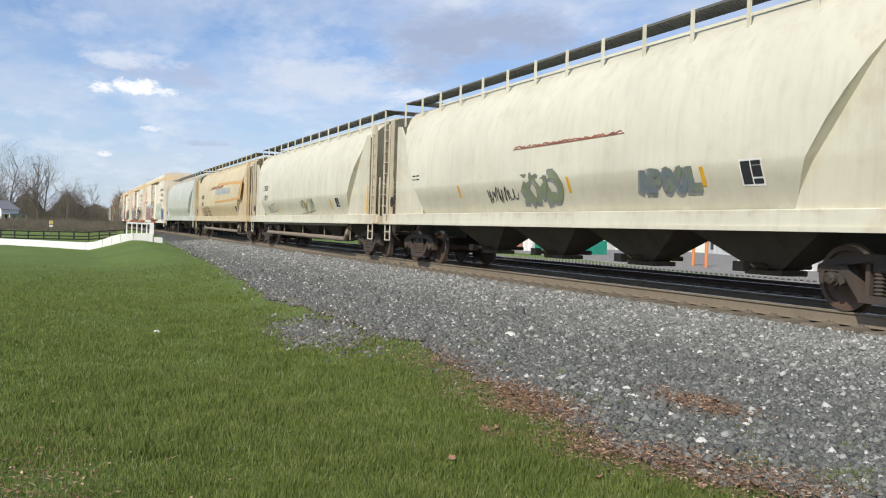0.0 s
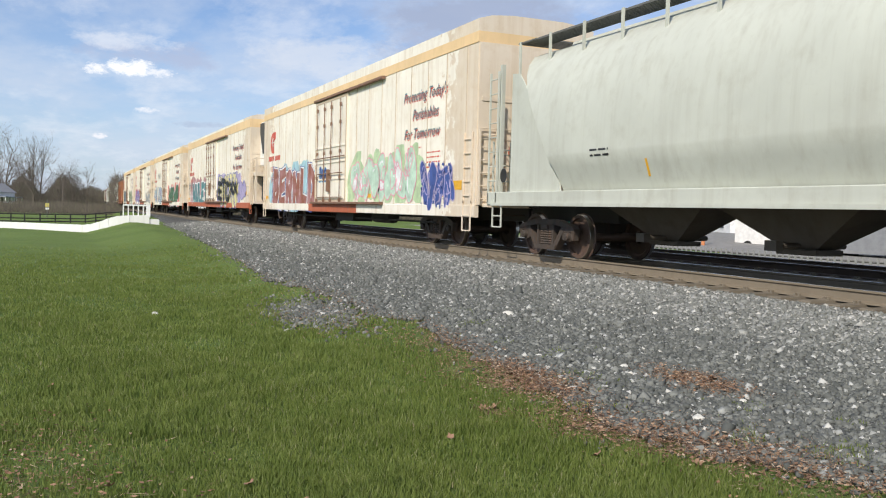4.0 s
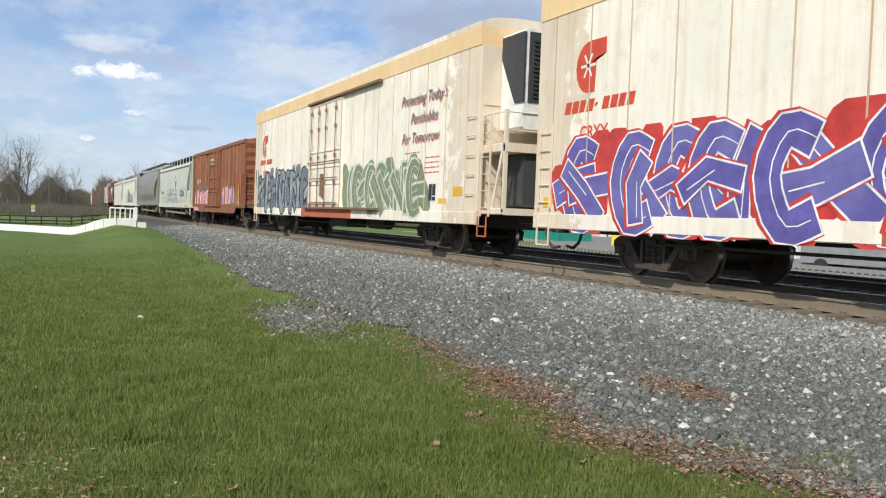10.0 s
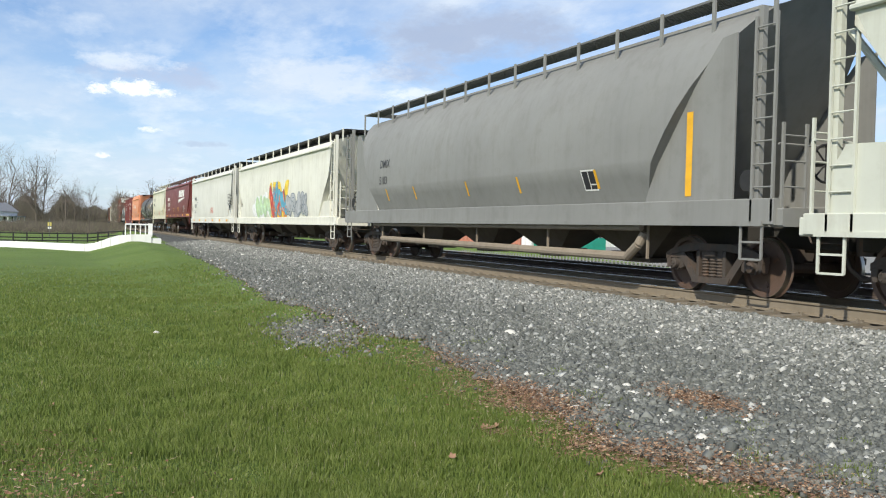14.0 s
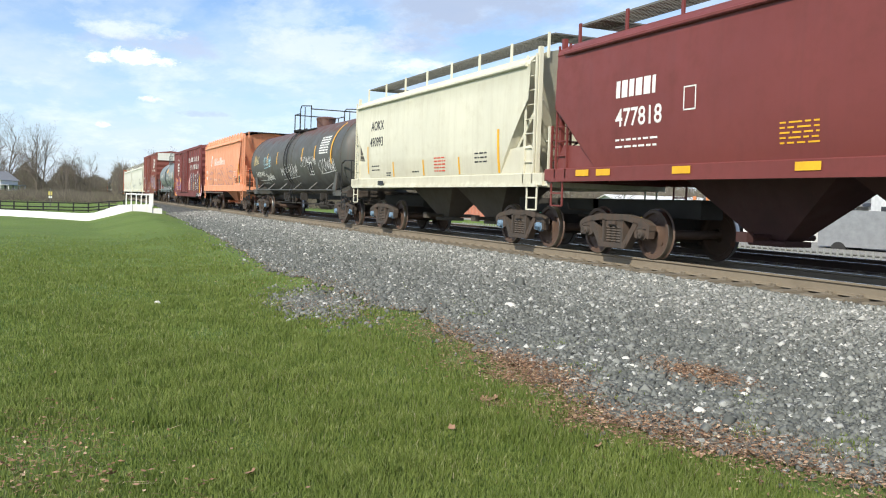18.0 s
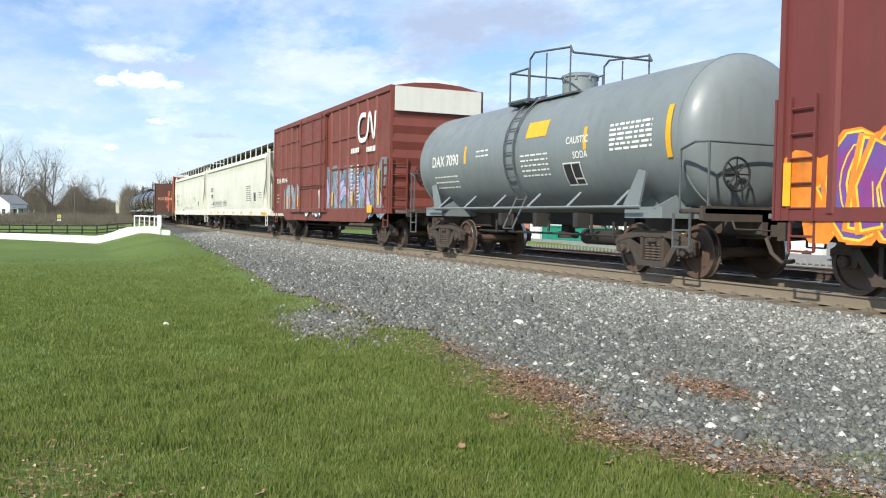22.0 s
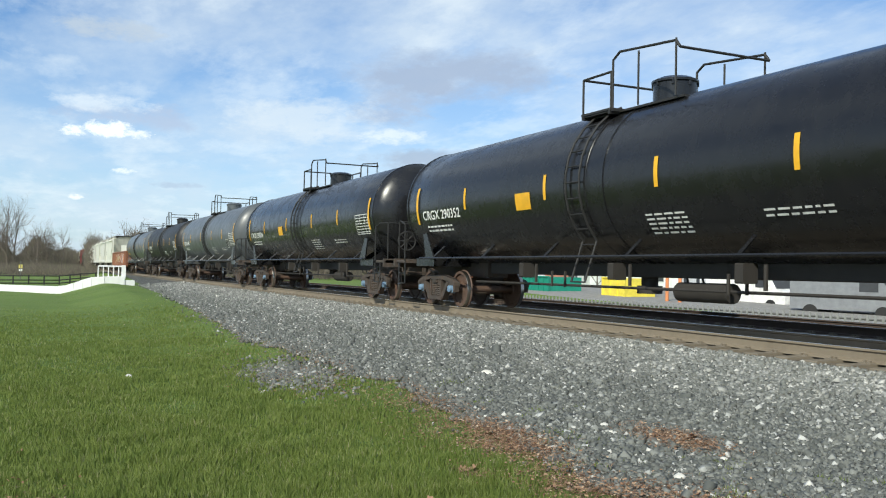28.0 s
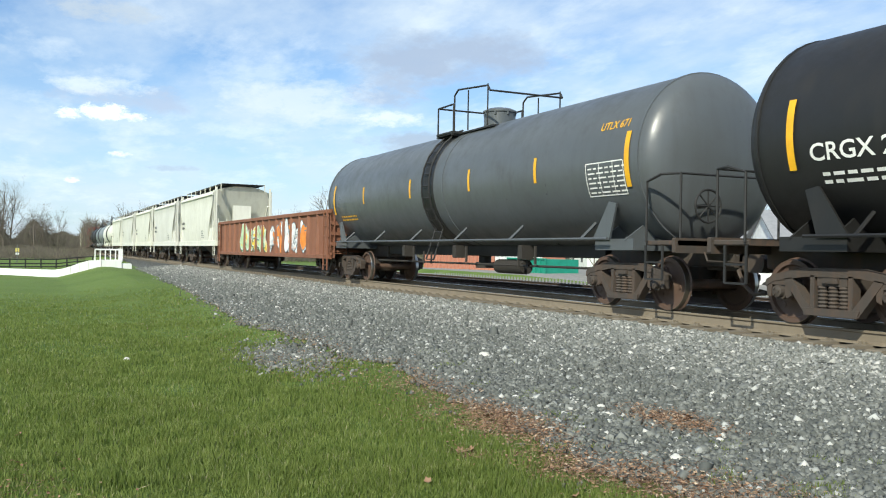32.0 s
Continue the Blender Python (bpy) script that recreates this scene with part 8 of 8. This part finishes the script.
# ---- the white parapet, its railing, and the dark fence beyond ----
def parapet():
    ob = empty("parapet_wall", "low white-painted concrete wall beside the cutting", "wall")
    pts = [(-76.0, -8.2, -1.3, -0.70), (-69.4, -3.93, -1.2, -0.64), (-66.1, -1.72, -1.12, -0.61), (-62.7, 0.33, -1.08, -0.59), (-60.5, 1.87, -1.06, -0.57), (-60.0, 2.35, -0.95, -0.49), (-59.6, 2.80, -0.80, -0.33), (-59.3, 3.30, -0.6, -0.10), (-59.1, 3.78, -0.5, 0.06), (-58.9, 4.5, -0.45, 0.12), (-58.8, 5.66, -0.45, 0.15)]
    for a, b in zip(pts, pts[1:]):
        g = Geo()
        d = Vector((b[0] - a[0], b[1] - a[1], 0)).normalized()
        s = Vector((-d.y, d.x, 0)) * 0.16
        v = []
        for p in (a, b):
            for k, z in ((-1, p[2] - 0.3), (1, p[2] - 0.3), (1, p[3]), (-1, p[3])):
                v.append((p[0] + k * s.x, p[1] + k * s.y, z))
        g.put(v, [(0, 1, 5, 4), (1, 2, 6, 5), (2, 3, 7, 6), (3, 0, 4, 7), (3, 2, 1, 0), (4, 5, 6, 7)])
        part("wall_section", g, LIMEWASH, ob)
    g = Geo()
    a, b = Vector((-58.95, 5.60, 0)), Vector((-59.05, 4.10, 0))
    for i in range(6):
        p = a.lerp(b, i / 5)
        wdt = 0.15 if i == 0 else 0.04
        q = Geo().box(p.x - wdt, p.x + wdt, p.y - wdt * 0.8, p.y + wdt * 0.8, 0.0, 0.84 if i == 0 else 0.78)
        part("post", q, LIMEWASH, ob)
    for z in (0.76,):
        q = Geo().rod((a.x, a.y, z), (b.x, b.y, z), 0.05, 8)
        part("handrail", q, LIMEWASH, ob)
    q = Geo().slab(-59.4, -58.6, 5.72, 6.25, -0.6, -0.10, 0.05)
    part("end_block", q, LIMEWASH, ob)
    return ob


parapet()


def dark_fence():
    ob = empty("park_fence", "black post-and-rail fence beyond the wall", "fence")
    line = [(-88, -9.0, -0.32), (-88, -2.3, -0.32), (-88, 2.8, -0.28), (-88, 4.6, -0.06), (-87.5, 7.2, 0.14)]
    pm = Geo().box(-0.06, 0.06, -0.06, 0.06, -0.85, 0.06).mesh("fence_post", BLACK)
    for a, b in zip(line, line[1:]):
        n = max(2, int(math.dist(a, b) / 1.05))
        for i in range(n):
            x, y, z = (p + (q - p) * i / n for p, q in zip(a, b))
            part("fence_post", pm, None, ob, at=pose(x, y, z))
        for z in (-0.02, -0.40, -0.68):
            part("fence_rail", Geo().rod((a[0], a[1], a[2] + z), (b[0], b[1], b[2] + z), 0.05, 4), BLACK, ob)
    return ob


dark_fence()


# ---- the far white house ----
def house(x, y, turn, wide, deep, eave, ridge, wall, roof, label, porch=True, name="house"):
    ob = empty(name, label, "house")
    g = Geo().across([(-wide / 2, 0), (wide / 2, 0), (wide / 2, eave), (0, ridge), (-wide / 2, eave)][::-1], -deep / 2, deep / 2)
    part("wall", g, wall, ob)
    for s in (-1, 1):
        g = Geo()
        o = 0.35
        prof = [(0, ridge + 0.12), ((wide / 2 + o) * s, eave - o * (ridge - eave) / (wide / 2) + 0.12), ((wide / 2 + o) * s, eave - o * (ridge - eave) / (wide / 2)), (0, ridge)]
        g.across(prof if s > 0 else prof[::-1], -deep / 2 - o, deep / 2 + o)
        part("roof_slope", g, roof, ob)
    for fl in range(2 if eave > 4 else 1):
        for k in (-1, 1):
            for face in ("gable", "long"):
                w = Geo()
                z = 1.1 + fl * 2.8
                if face == "gable":
                    u = k * wide * 0.24
                    w.box(u - 0.45, u + 0.45, -deep / 2 - 0.05, -deep / 2 + 0.02, z, z + 1.4)
                    fr = Geo().box(u - 0.55, u + 0.55, -deep / 2 - 0.03, -deep / 2 + 0.02, z - 0.1, z + 1.5)
                else:
                    u = k * deep * 0.24
                    w.box(wide / 2 - 0.02, wide / 2 + 0.05, u - 0.45, u + 0.45, z, z + 1.4)
                    fr = Geo().box(wide / 2 - 0.02, wide / 2 + 0.03, u - 0.55, u + 0.55, z - 0.1, z + 1.5)
                part("pane", w, CHARCOAL, part("window", fr, LIMEWASH, ob))
    if porch:
        g = Geo().slab(wide / 2, wide / 2 + 2.2, -deep / 2, deep / 2, 2.5, 2.7, 0.05)
        part("porch_roof", g, roof, ob)
        for k in range(4):
            yy = -deep / 2 + 0.2 + (deep - 0.4) * k / 3
            part("porch_post", Geo().box(wide / 2 + 1.95, wide / 2 + 2.1, yy - 0.08, yy + 0.08, 0, 2.5), LIMEWASH, ob)
        part("porch_floor", Geo().slab(wide / 2, wide / 2 + 2.2, -deep / 2, deep / 2, 0, 0.35, 0.03), GRATE, ob)
    ob.matrix_basis = pose(x, y, -1.05, 0, 0, turn)
    return ob


SIDING = plain("white_siding", (0.78, 0.78, 0.76), 0.6)
SHINGLE = plain("grey_shingles", (0.26, 0.26, 0.27), 0.85)
house(-247, -13.2, 62, 5.8, 7.8, 3.9, 5.9, SIDING, SHINGLE, "white two-storey house with grey roof and porch")


# ---- beyond the second track: containers, fence, vehicles, houses, posts ----
def container(name, x0, x1, y0, y1, z0, z1, mats, label, category, lid=False):
    ob = empty(name, label, category)
    g = Geo().box(x0, x1, y0, y1, z0 + 0.15, z1)
    part("body", g, mats, ob)
    n = int((x1 - x0) / 0.6)
    for i in range(n + 1):
        x = x0 + (x1 - x0) * i / n
        part("rib", Geo().slab(x - 0.05, x + 0.05, y0 - 0.06, y0 + 0.01, z0 + 0.15, z1, 0.01), mats, ob)
    part("base_rail", Geo().slab(x0, x1, y0 - 0.08, y1 + 0.08, z0, z0 + 0.18, 0.02), DARK, ob)
    part("top_rail", Geo().slab(x0 - 0.03, x1 + 0.03, y0 - 0.08, y0 + 0.05, z1 - 0.04, z1 + 0.06, 0.02), mats, ob)
    return ob


TERRA = plain("terracotta_panel", (0.46, 0.20, 0.13), 0.8)
SEAGREEN = plain("sea_green_paint", (0.02, 0.25, 0.17), 0.5)
SUNYELLOW = plain("bright_yellow_paint", (0.80, 0.66, 0.08), 0.5)
container("storage_shed", -66, -54.2, 30, 36, -1.35, 0.95, TERRA, "long low terracotta-coloured storage shed", "shed")
container("site_hut", -53.9, -52.6, 30, 33, -1.2, 0.8, UNIT, "small white site hut with window", "hut")
container("waste_container", -52.2, -47.4, 30, 32.5, -1.2, 0.62, SEAGREEN, "sea-green steel waste container", "container")
container("equipment_box", -43.0, -40.9, 31, 33.2, -1.2, 0.66, SUNYELLOW, "bright yellow equipment box", "container")
for i, x in enumerate((-36.6, -35.6)):
    part("upright", Geo().rod((0, 0, 0), (0, 0, 2.6), 0.09, 8), plain("orange_post_paint", (0.66, 0.25, 0.10), 0.6), tagged(new("marker_post"), "orange upright marker post behind the tracks", "post", "marker posts")).parent.matrix_basis = pose(x, 30.5, -0.95)
house(-58, 58, -25, 8.0, 11.0, 2.9, 4.8, SIDING, SHINGLE, "white single-storey house behind the tracks", False)
house(-36, 62, -25, 8.5, 12.0, 3.0, 5.0, SIDING, SHINGLE, "white clapboard house behind the tracks", False)
house(-92, 70, -20, 9.0, 12.0, 2.9, 3.5, LIMEWASH, LIMEWASH, "low white shop building with flat roof", False, "shop")


house(-31.5, 45, -20, 6.0, 8.0, 3.4, 5.2, SIDING, SHINGLE, "white clapboard house with grey roof behind the tracks", False)
house(-40.5, 47, -30, 6.5, 8.0, 3.2, 5.0, SIDING, SHINGLE, "white house with dark windows behind the tracks", True)
house(-22.5, 42, -15, 7.0, 9.0, 3.2, 5.0, SIDING, SHINGLE, "white house beyond the fence", False)


SILVERVAN = plain("silver_van_paint", (0.30, 0.31, 0.32), 0.35, 0.3)
BLUEVAN = plain("dark_blue_van_paint", (0.035, 0.05, 0.10), 0.35)


def van(x, y, turn, mats, label):
    ob = empty("parked_van", label, "van", "parked vans")
    g = Geo().across([(-2.5, 0.45), (2.5, 0.45), (2.55, 1.1), (1.9, 1.25), (1.35, 2.1), (-2.4, 2.15), (-2.5, 1.9)][::-1], -0.95, 0.95)
    part("body", g, mats, ob)
    part("windscreen", Geo().across([(1.92, 1.28), (1.42, 2.02), (1.36, 2.02), (1.84, 1.28)], -0.85, 0.85), CHARCOAL, ob)
    for s in (-1, 1):
        part("side_window", Geo().box(0.6, 1.4, min(0.94 * s, 0.96 * s), max(0.94 * s, 0.96 * s), 1.3, 1.9), CHARCOAL, ob)
        for k in (-1.55, 1.6):
            part("wheel", Geo().lathe([(-0.1, 0.02), (-0.1, 0.34), (0.1, 0.34), (0.1, 0.02)], "y", 16, (k, 0.88 * s, 0.34)), BLACK, ob)
    ob.matrix_basis = pose(x, y, -0.98, 0, 0, turn)


for x, y, a in ((-28.0, 34, 20), (-33.5, 40, 10), (-21.5, 33, 30), (-25, 37, 5), (-17, 36, 15), (-12.5, 33, 10), (-30.4, 44.5, 8), (-21.2, 42.2, 172), (-15.0, 41.8, 12), (-36.2, 36.5, 5)):
    van(x, y, a, *((UNIT, "white parked van behind the tracks"), (SILVERVAN, "silver parked van behind the tracks"), (BLUEVAN, "dark blue parked van behind the tracks"))[0 if y > 41 else int(-x) % 3])


def picket_fence():
    ob = empty("picket_fence", "pale upright-bar fence behind the second track", "fence")
    pm = Geo().box(-0.035, 0.035, -0.02, 0.02, -0.9, -0.22).mesh("picket", plain("grey_white_picket", (0.30, 0.30, 0.29), 0.7))
    for i in range(150):
        part("picket", pm, None, ob, at=pose(-46 + 0.26 * i, 21.6 + 0.02 * i, 0.0))
    for z in (-0.36, -0.74):
        part("fence_rail", Geo().rod((-46, 21.66, z), (-7, 24.66, z), 0.035, 5), GRATE, ob)


picket_fence()
LOT = plain("pale_gravel_lot", (0.24, 0.23, 0.21), 0.9, 0.0, 0.25)
lot = sheet("pavement", steps((-74, 12, 40)), steps((25.5, 56, 15)), lambda x, y: land_zs(x, y) + 0.05, LOT)
tagged(lot, "pale gravel parking lot behind the tracks", "parking lot", "", "structure")


def lamp_mast():
    ob = empty("floodlight_mast", "tall white mast with a row of floodlights", "floodlight")
    part("mast", Geo().rod((0, 0, 0), (0, 0, 9.3), 0.22, 8), LIMEWASH, ob)
    part("crossarm", Geo().slab(-1.6, 1.6, -0.15, 0.15, 9.2, 9.45, 0.04), LIMEWASH, ob)
    for k in range(5):
        part("floodlight", Geo().slab(-1.5 + 0.7 * k - 0.2, -1.5 + 0.7 * k + 0.2, -0.3, 0.2, 9.45, 9.85, 0.05), GRATE, ob)
    ob.matrix_basis = pose(-131.5, 60, -1.0, 0, 0, 25)
    ob = empty("street_lamp", "curved-arm grey street lamp", "street lamp")
    part("pole", Geo().rod((0, 0, 0), (0, 0, 6.1), 0.1, 8), GRATE, ob)
    part("arm", Geo().path([(0, 0, 5.9), (-1.0, 0, 6.4), (-2.2, 0, 6.45)], 0.07), GRATE, ob)
    part("lamp_head", Geo().slab(-2.9, -2.1, -0.18, 0.18, 6.36, 6.52, 0.04), UNIT, ob)
    ob.matrix_basis = pose(-134.0, 62, -1.0, 0, 0, 30)
    ob = empty("canopy", "flat white canopy roof on posts", "canopy")
    part("roof", Geo().slab(-9, 9, -4, 4, 3.7, 4.3, 0.05), LIMEWASH, ob)
    for a in (-7, 7):
        for b in (-3, 3):
            part("post", Geo().rod((a, b, 0), (a, b, 3.7), 0.16, 8), LIMEWASH, ob)
    ob.matrix_basis = pose(-116, 62, -1.0, 0, 0, 8)


lamp_mast()


# ---- bare spring trees ----
def tree_meshes(seed, h, spread=0.5, depth=3):
    """Trunk with limbs, and a crown of fine twigs."""
    rnd = random.Random(seed)
    wood, crown = Geo(), Geo()

    def limb(g, p, q, r0, r1, n):
        d = (q - p).normalized()
        s = d.cross(Vector((0.3, 0.2, 1)) if abs(d.z) < 0.95 else Vector((1, 0, 0))).normalized()
        u = d.cross(s)
        v = [e + (s * math.cos(2 * math.pi * i / n) + u * math.sin(2 * math.pi * i / n)) * r for e, r in ((p, r0), (q, r1)) for i in range(n)]
        g.put(v, [(i, (i + 1) % n, n + (i + 1) % n, n + i) for i in range(n)])

    def grow(p, d, length, r, level):
        q = p + d * length * 0.5
        bend = (d + Vector((rnd.uniform(-0.22, 0.22), rnd.uniform(-0.22, 0.22), 0.10))).normalized()
        e = q + bend * length * 0.5
        g = wood if level < 2 else crown
        limb(g, p, q, r, r * 0.8, 5 if level < 2 else 3)
        limb(g, q, e, r * 0.8, r * 0.45, 5 if level < 2 else 3)
        if level >= depth:
            return
        for k in range((6, 5, 4, 4)[min(level, 3)] if level else 6):
            a = rnd.uniform(0, 2 * math.pi)
            tilt = rnd.uniform(0.45, 1.0) * (spread + 0.3)
            side = d.cross(Vector((math.cos(a), math.sin(a), 0.1))).normalized()
            nd = (d * math.cos(tilt) + side * math.sin(tilt) + Vector((0, 0, 0.10))).normalized()
            f = rnd.uniform(0.25, 1.0)
            start = p.lerp(q, f * 2) if f < 0.5 else q.lerp(e, f * 2 - 1)
            grow(start, nd, length * rnd.uniform(0.42, 0.62), r * 0.5, level + 1)

    p = Vector((0, 0, 0))
    d = Vector((rnd.uniform(-0.06, 0.06), rnd.uniform(-0.06, 0.06), 1)).normalized()
    r = h * 0.016 + 0.03
    n = 8
    for i in range(n):
        q = p + d * h * 0.11
        limb(wood, p, q, r, r * 0.84, 7)
        if i >= 1:
            for k in range(2 if i < 5 else 3):
                a = rnd.uniform(0, 2 * math.pi)
                tilt = rnd.uniform(0.55, 1.0) * (1 - 0.05 * i)
                nd = Vector((math.cos(a) * math.sin(tilt), math.sin(a) * math.sin(tilt), math.cos(tilt)))
                grow(p.lerp(q, rnd.random()), nd, h * spread * (0.72 - 0.05 * i) * rnd.uniform(0.7, 1.1), r * 0.45, 1)
        p, r = q, r * 0.84
        d = (d + Vector((rnd.uniform(-0.12, 0.12), rnd.uniform(-0.12, 0.12), 0.1))).normalized()
    return wood.mesh("trunk", BARK, 60), crown.mesh("crown", TWIG, 60)


KINDS = [tree_meshes(3, 10, 0.62), tree_meshes(8, 11, 0.8), tree_meshes(12, 9, 0.7), tree_meshes(21, 12, 0.55)]


def tree(x, y, scale, kind, turn, label="bare spring tree with fine twigs"):
    ob = tagged(new("tree"), label, "tree", "bare trees")
    part("trunk", KINDS[kind][0], None, ob)
    part("crown", KINDS[kind][1], None, ob)
    ob.matrix_basis = pose(x, y, -1.15, 0, 0, turn) @ Matrix.Scale(scale, 4)


def bearing(az, d):
    return -d * math.sin(radians(az)), d * math.cos(radians(az))


rt = random.Random(31)
for az, d, sc, k in ((92.6, 275, 1.75, 1), (93.4, 280, 1.95, 0), (91.0, 268, 1.6, 3), (90.7, 272, 1.55, 1), (94.2, 270, 1.65, 2), (89.6, 265, 1.0, 0), (88.9, 270, 1.1, 2)):
    tree(*bearing(az, d), sc, k, rt.uniform(0, 360), "tall bare spring tree by the house")
for i in range(26):
    az = rt.uniform(87.2, 95)
    tree(*bearing(az, rt.uniform(262, 330)), rt.uniform(0.7, 1.1), rt.randrange(4), rt.uniform(0, 360))
for i in range(34):
    az = 62 + 25 * i / 34 + rt.uniform(-0.4, 0.4)
    tree(*bearing(az, rt.uniform(150, 215)), rt.uniform(0.75, 1.15) if az < 77 else rt.uniform(0.55, 0.8), rt.randrange(4), rt.uniform(0, 360))
for i in range(16):
    az = 40 + 24 * i / 16 + rt.uniform(-0.5, 0.5)
    tree(*bearing(az, rt.uniform(105, 150)), rt.uniform(0.6, 1.0), rt.randrange(4), rt.uniform(0, 360))


def brush(name, az0, az1, d0, d1, h, count, label):
    """Low tangled woods far off."""
    a = np.radians(rs.uniform(az0, az1, count))
    d = rs.uniform(d0, d1, count)
    x, y = -d * np.sin(a), d * np.cos(a)
    env = h * (0.65 + 0.5 * np.array([noise.noise((math.degrees(q) * 0.9, 5.0, 2)) for q in a]))
    z0 = -1.2 + env * rs.rand(count) ** 1.3 * 0.8
    l = rs.uniform(0.6, 1.9, count)
    t = rs.uniform(-1.2, 1.2, count)
    dx, dy, dz = np.sin(t) * np.cos(a) * l, np.sin(t) * np.sin(a) * l, np.cos(t) * l
    w = rs.uniform(0.02, 0.06, count)
    wx, wy = np.cos(a) * w, np.sin(a) * w
    b = np.stack([x, y, z0], 1)
    p = np.stack([b - np.stack([wx, wy, 0 * w], 1), b + np.stack([wx, wy, 0 * w], 1), b + np.stack([dx, dy, dz], 1)], 1)
    return many(name, p.reshape(-1, 3), np.arange(3 * count).reshape(-1, 3), TWIGS, label, "woods", 3)


def twig_mix():
    m, n, b = material("woodland_twigs")
    pick = n.add("NewGeometry").outputs["Random Per Island"]
    n.link(n.ramp(pick, (0.0, (0.070, 0.060, 0.050)), (0.5, (0.120, 0.102, 0.082)), (0.85, (0.190, 0.162, 0.128)), (1.0, (0.11, 0.125, 0.06))), b.inputs["Base Color"])
    b.inputs["Roughness"].default_value = 0.9
    return m


TWIGS = twig_mix()
brush("far_woods", 86.6, 100, 265, 350, 12.0, 100000, "brown leafless woods beyond the field")
brush("far_woods", 58, 86.8, 160, 230, 12.0, 110000, "brown leafless woods behind the railway")
brush("far_woods", 34, 62, 115, 165, 9.5, 60000, "brown leafless woods behind the houses")
brush("hedge", 85.5, 100, 150, 215, 1.5, 22000, "low brown scrub beyond the black fence")
bushy = empty("conifer", "small dark green conifer among bare trees", "tree")
g = Geo()
rc = random.Random(9)
for i in range(900):
    z = rc.uniform(0.5, 6.0)
    r = (6.3 - z) * 0.30 * rc.uniform(0.4, 1.0)
    a = rc.uniform(0, 6.283)
    x, y = r * math.cos(a), r * math.sin(a)
    g.put([(x, y, z), (x + 0.5 * math.cos(a + 0.4), y + 0.5 * math.sin(a + 0.4), z - 0.2), (x + 0.5 * math.cos(a - 0.4), y + 0.5 * math.sin(a - 0.4), z - 0.25)], [(0, 1, 2)])
part("crown", g, plain("conifer_needles", (0.030, 0.055, 0.025), 0.8), bushy)
part("trunk", Geo().rod((0, 0, 0), (0, 0, 5.8), 0.12, 6), BARK, bushy)
bushy.matrix_basis = pose(-110, 64, -1.1)
# a leaning utility pole and a road sign by the cutting
pole = empty("utility_pole", "grey wooden utility pole by the far road", "pole", "")
part("shaft", Geo().rod((0, 0, 0), (0, 0, 8.5), 0.16, 8), BARK, pole)
part("crossbar", Geo().slab(-1.0, 1.0, -0.08, 0.08, 7.6, 7.8, 0.02), BARK, pole)
pole.matrix_basis = pose(-215, 2.2, -2.6, 0, 0, 70)
sign = empty("road_sign", "small yellow and white road sign beyond the fence", "sign")
part("post", Geo().rod((0, 0, 0), (0, 0, 2.4), 0.06, 6), GRATE, sign)
part("panel", Geo().slab(-0.05, 0.05, -0.22, 0.22, 1.5, 1.95, 0.02), plain("yellow_sign_paint", (0.62, 0.52, 0.14), 0.5), sign)
part("lower_panel", Geo().slab(-0.05, 0.05, -0.2, 0.2, 1.15, 1.4, 0.02), LIMEWASH, sign)
sign.matrix_basis = pose(-120, -0.6, -1.35)


# ---- what moves: every car rolls along the track, its wheels turn ----
def rolled(t):
    return float(np.interp(t, range(33), ROLLED))


def motions():
    places = {}
    for car, c in TRAIN:
        walk(car, [(t, pose(c + s, track_y(c + s), 0, 0, 0, track_yaw(c + s))) for t, s in enumerate(ROLLED)])
        places[car] = c
    for ws, car, k in WHEELSETS:
        c = places[car]
        # the wheels are keyed while the car passes close by
        times = [i / FPS for i in range(32 * FPS + 1) if -30.0 < c + rolled(i / FPS) < 5.0]
        if not times:
            times = [0.0]
        times = sorted({0.0, 32.0, *times})
        first = c + rolled(times[1])
        rows = []
        for t in times:
            turn = (min(max(c + rolled(t), -30.0), 5.0) - first) / R_WHEEL
            rows.append((t, pose(k, 0, R_WHEEL, 0, math.degrees(turn), 0)))
        walk(ws, rows)


motions()
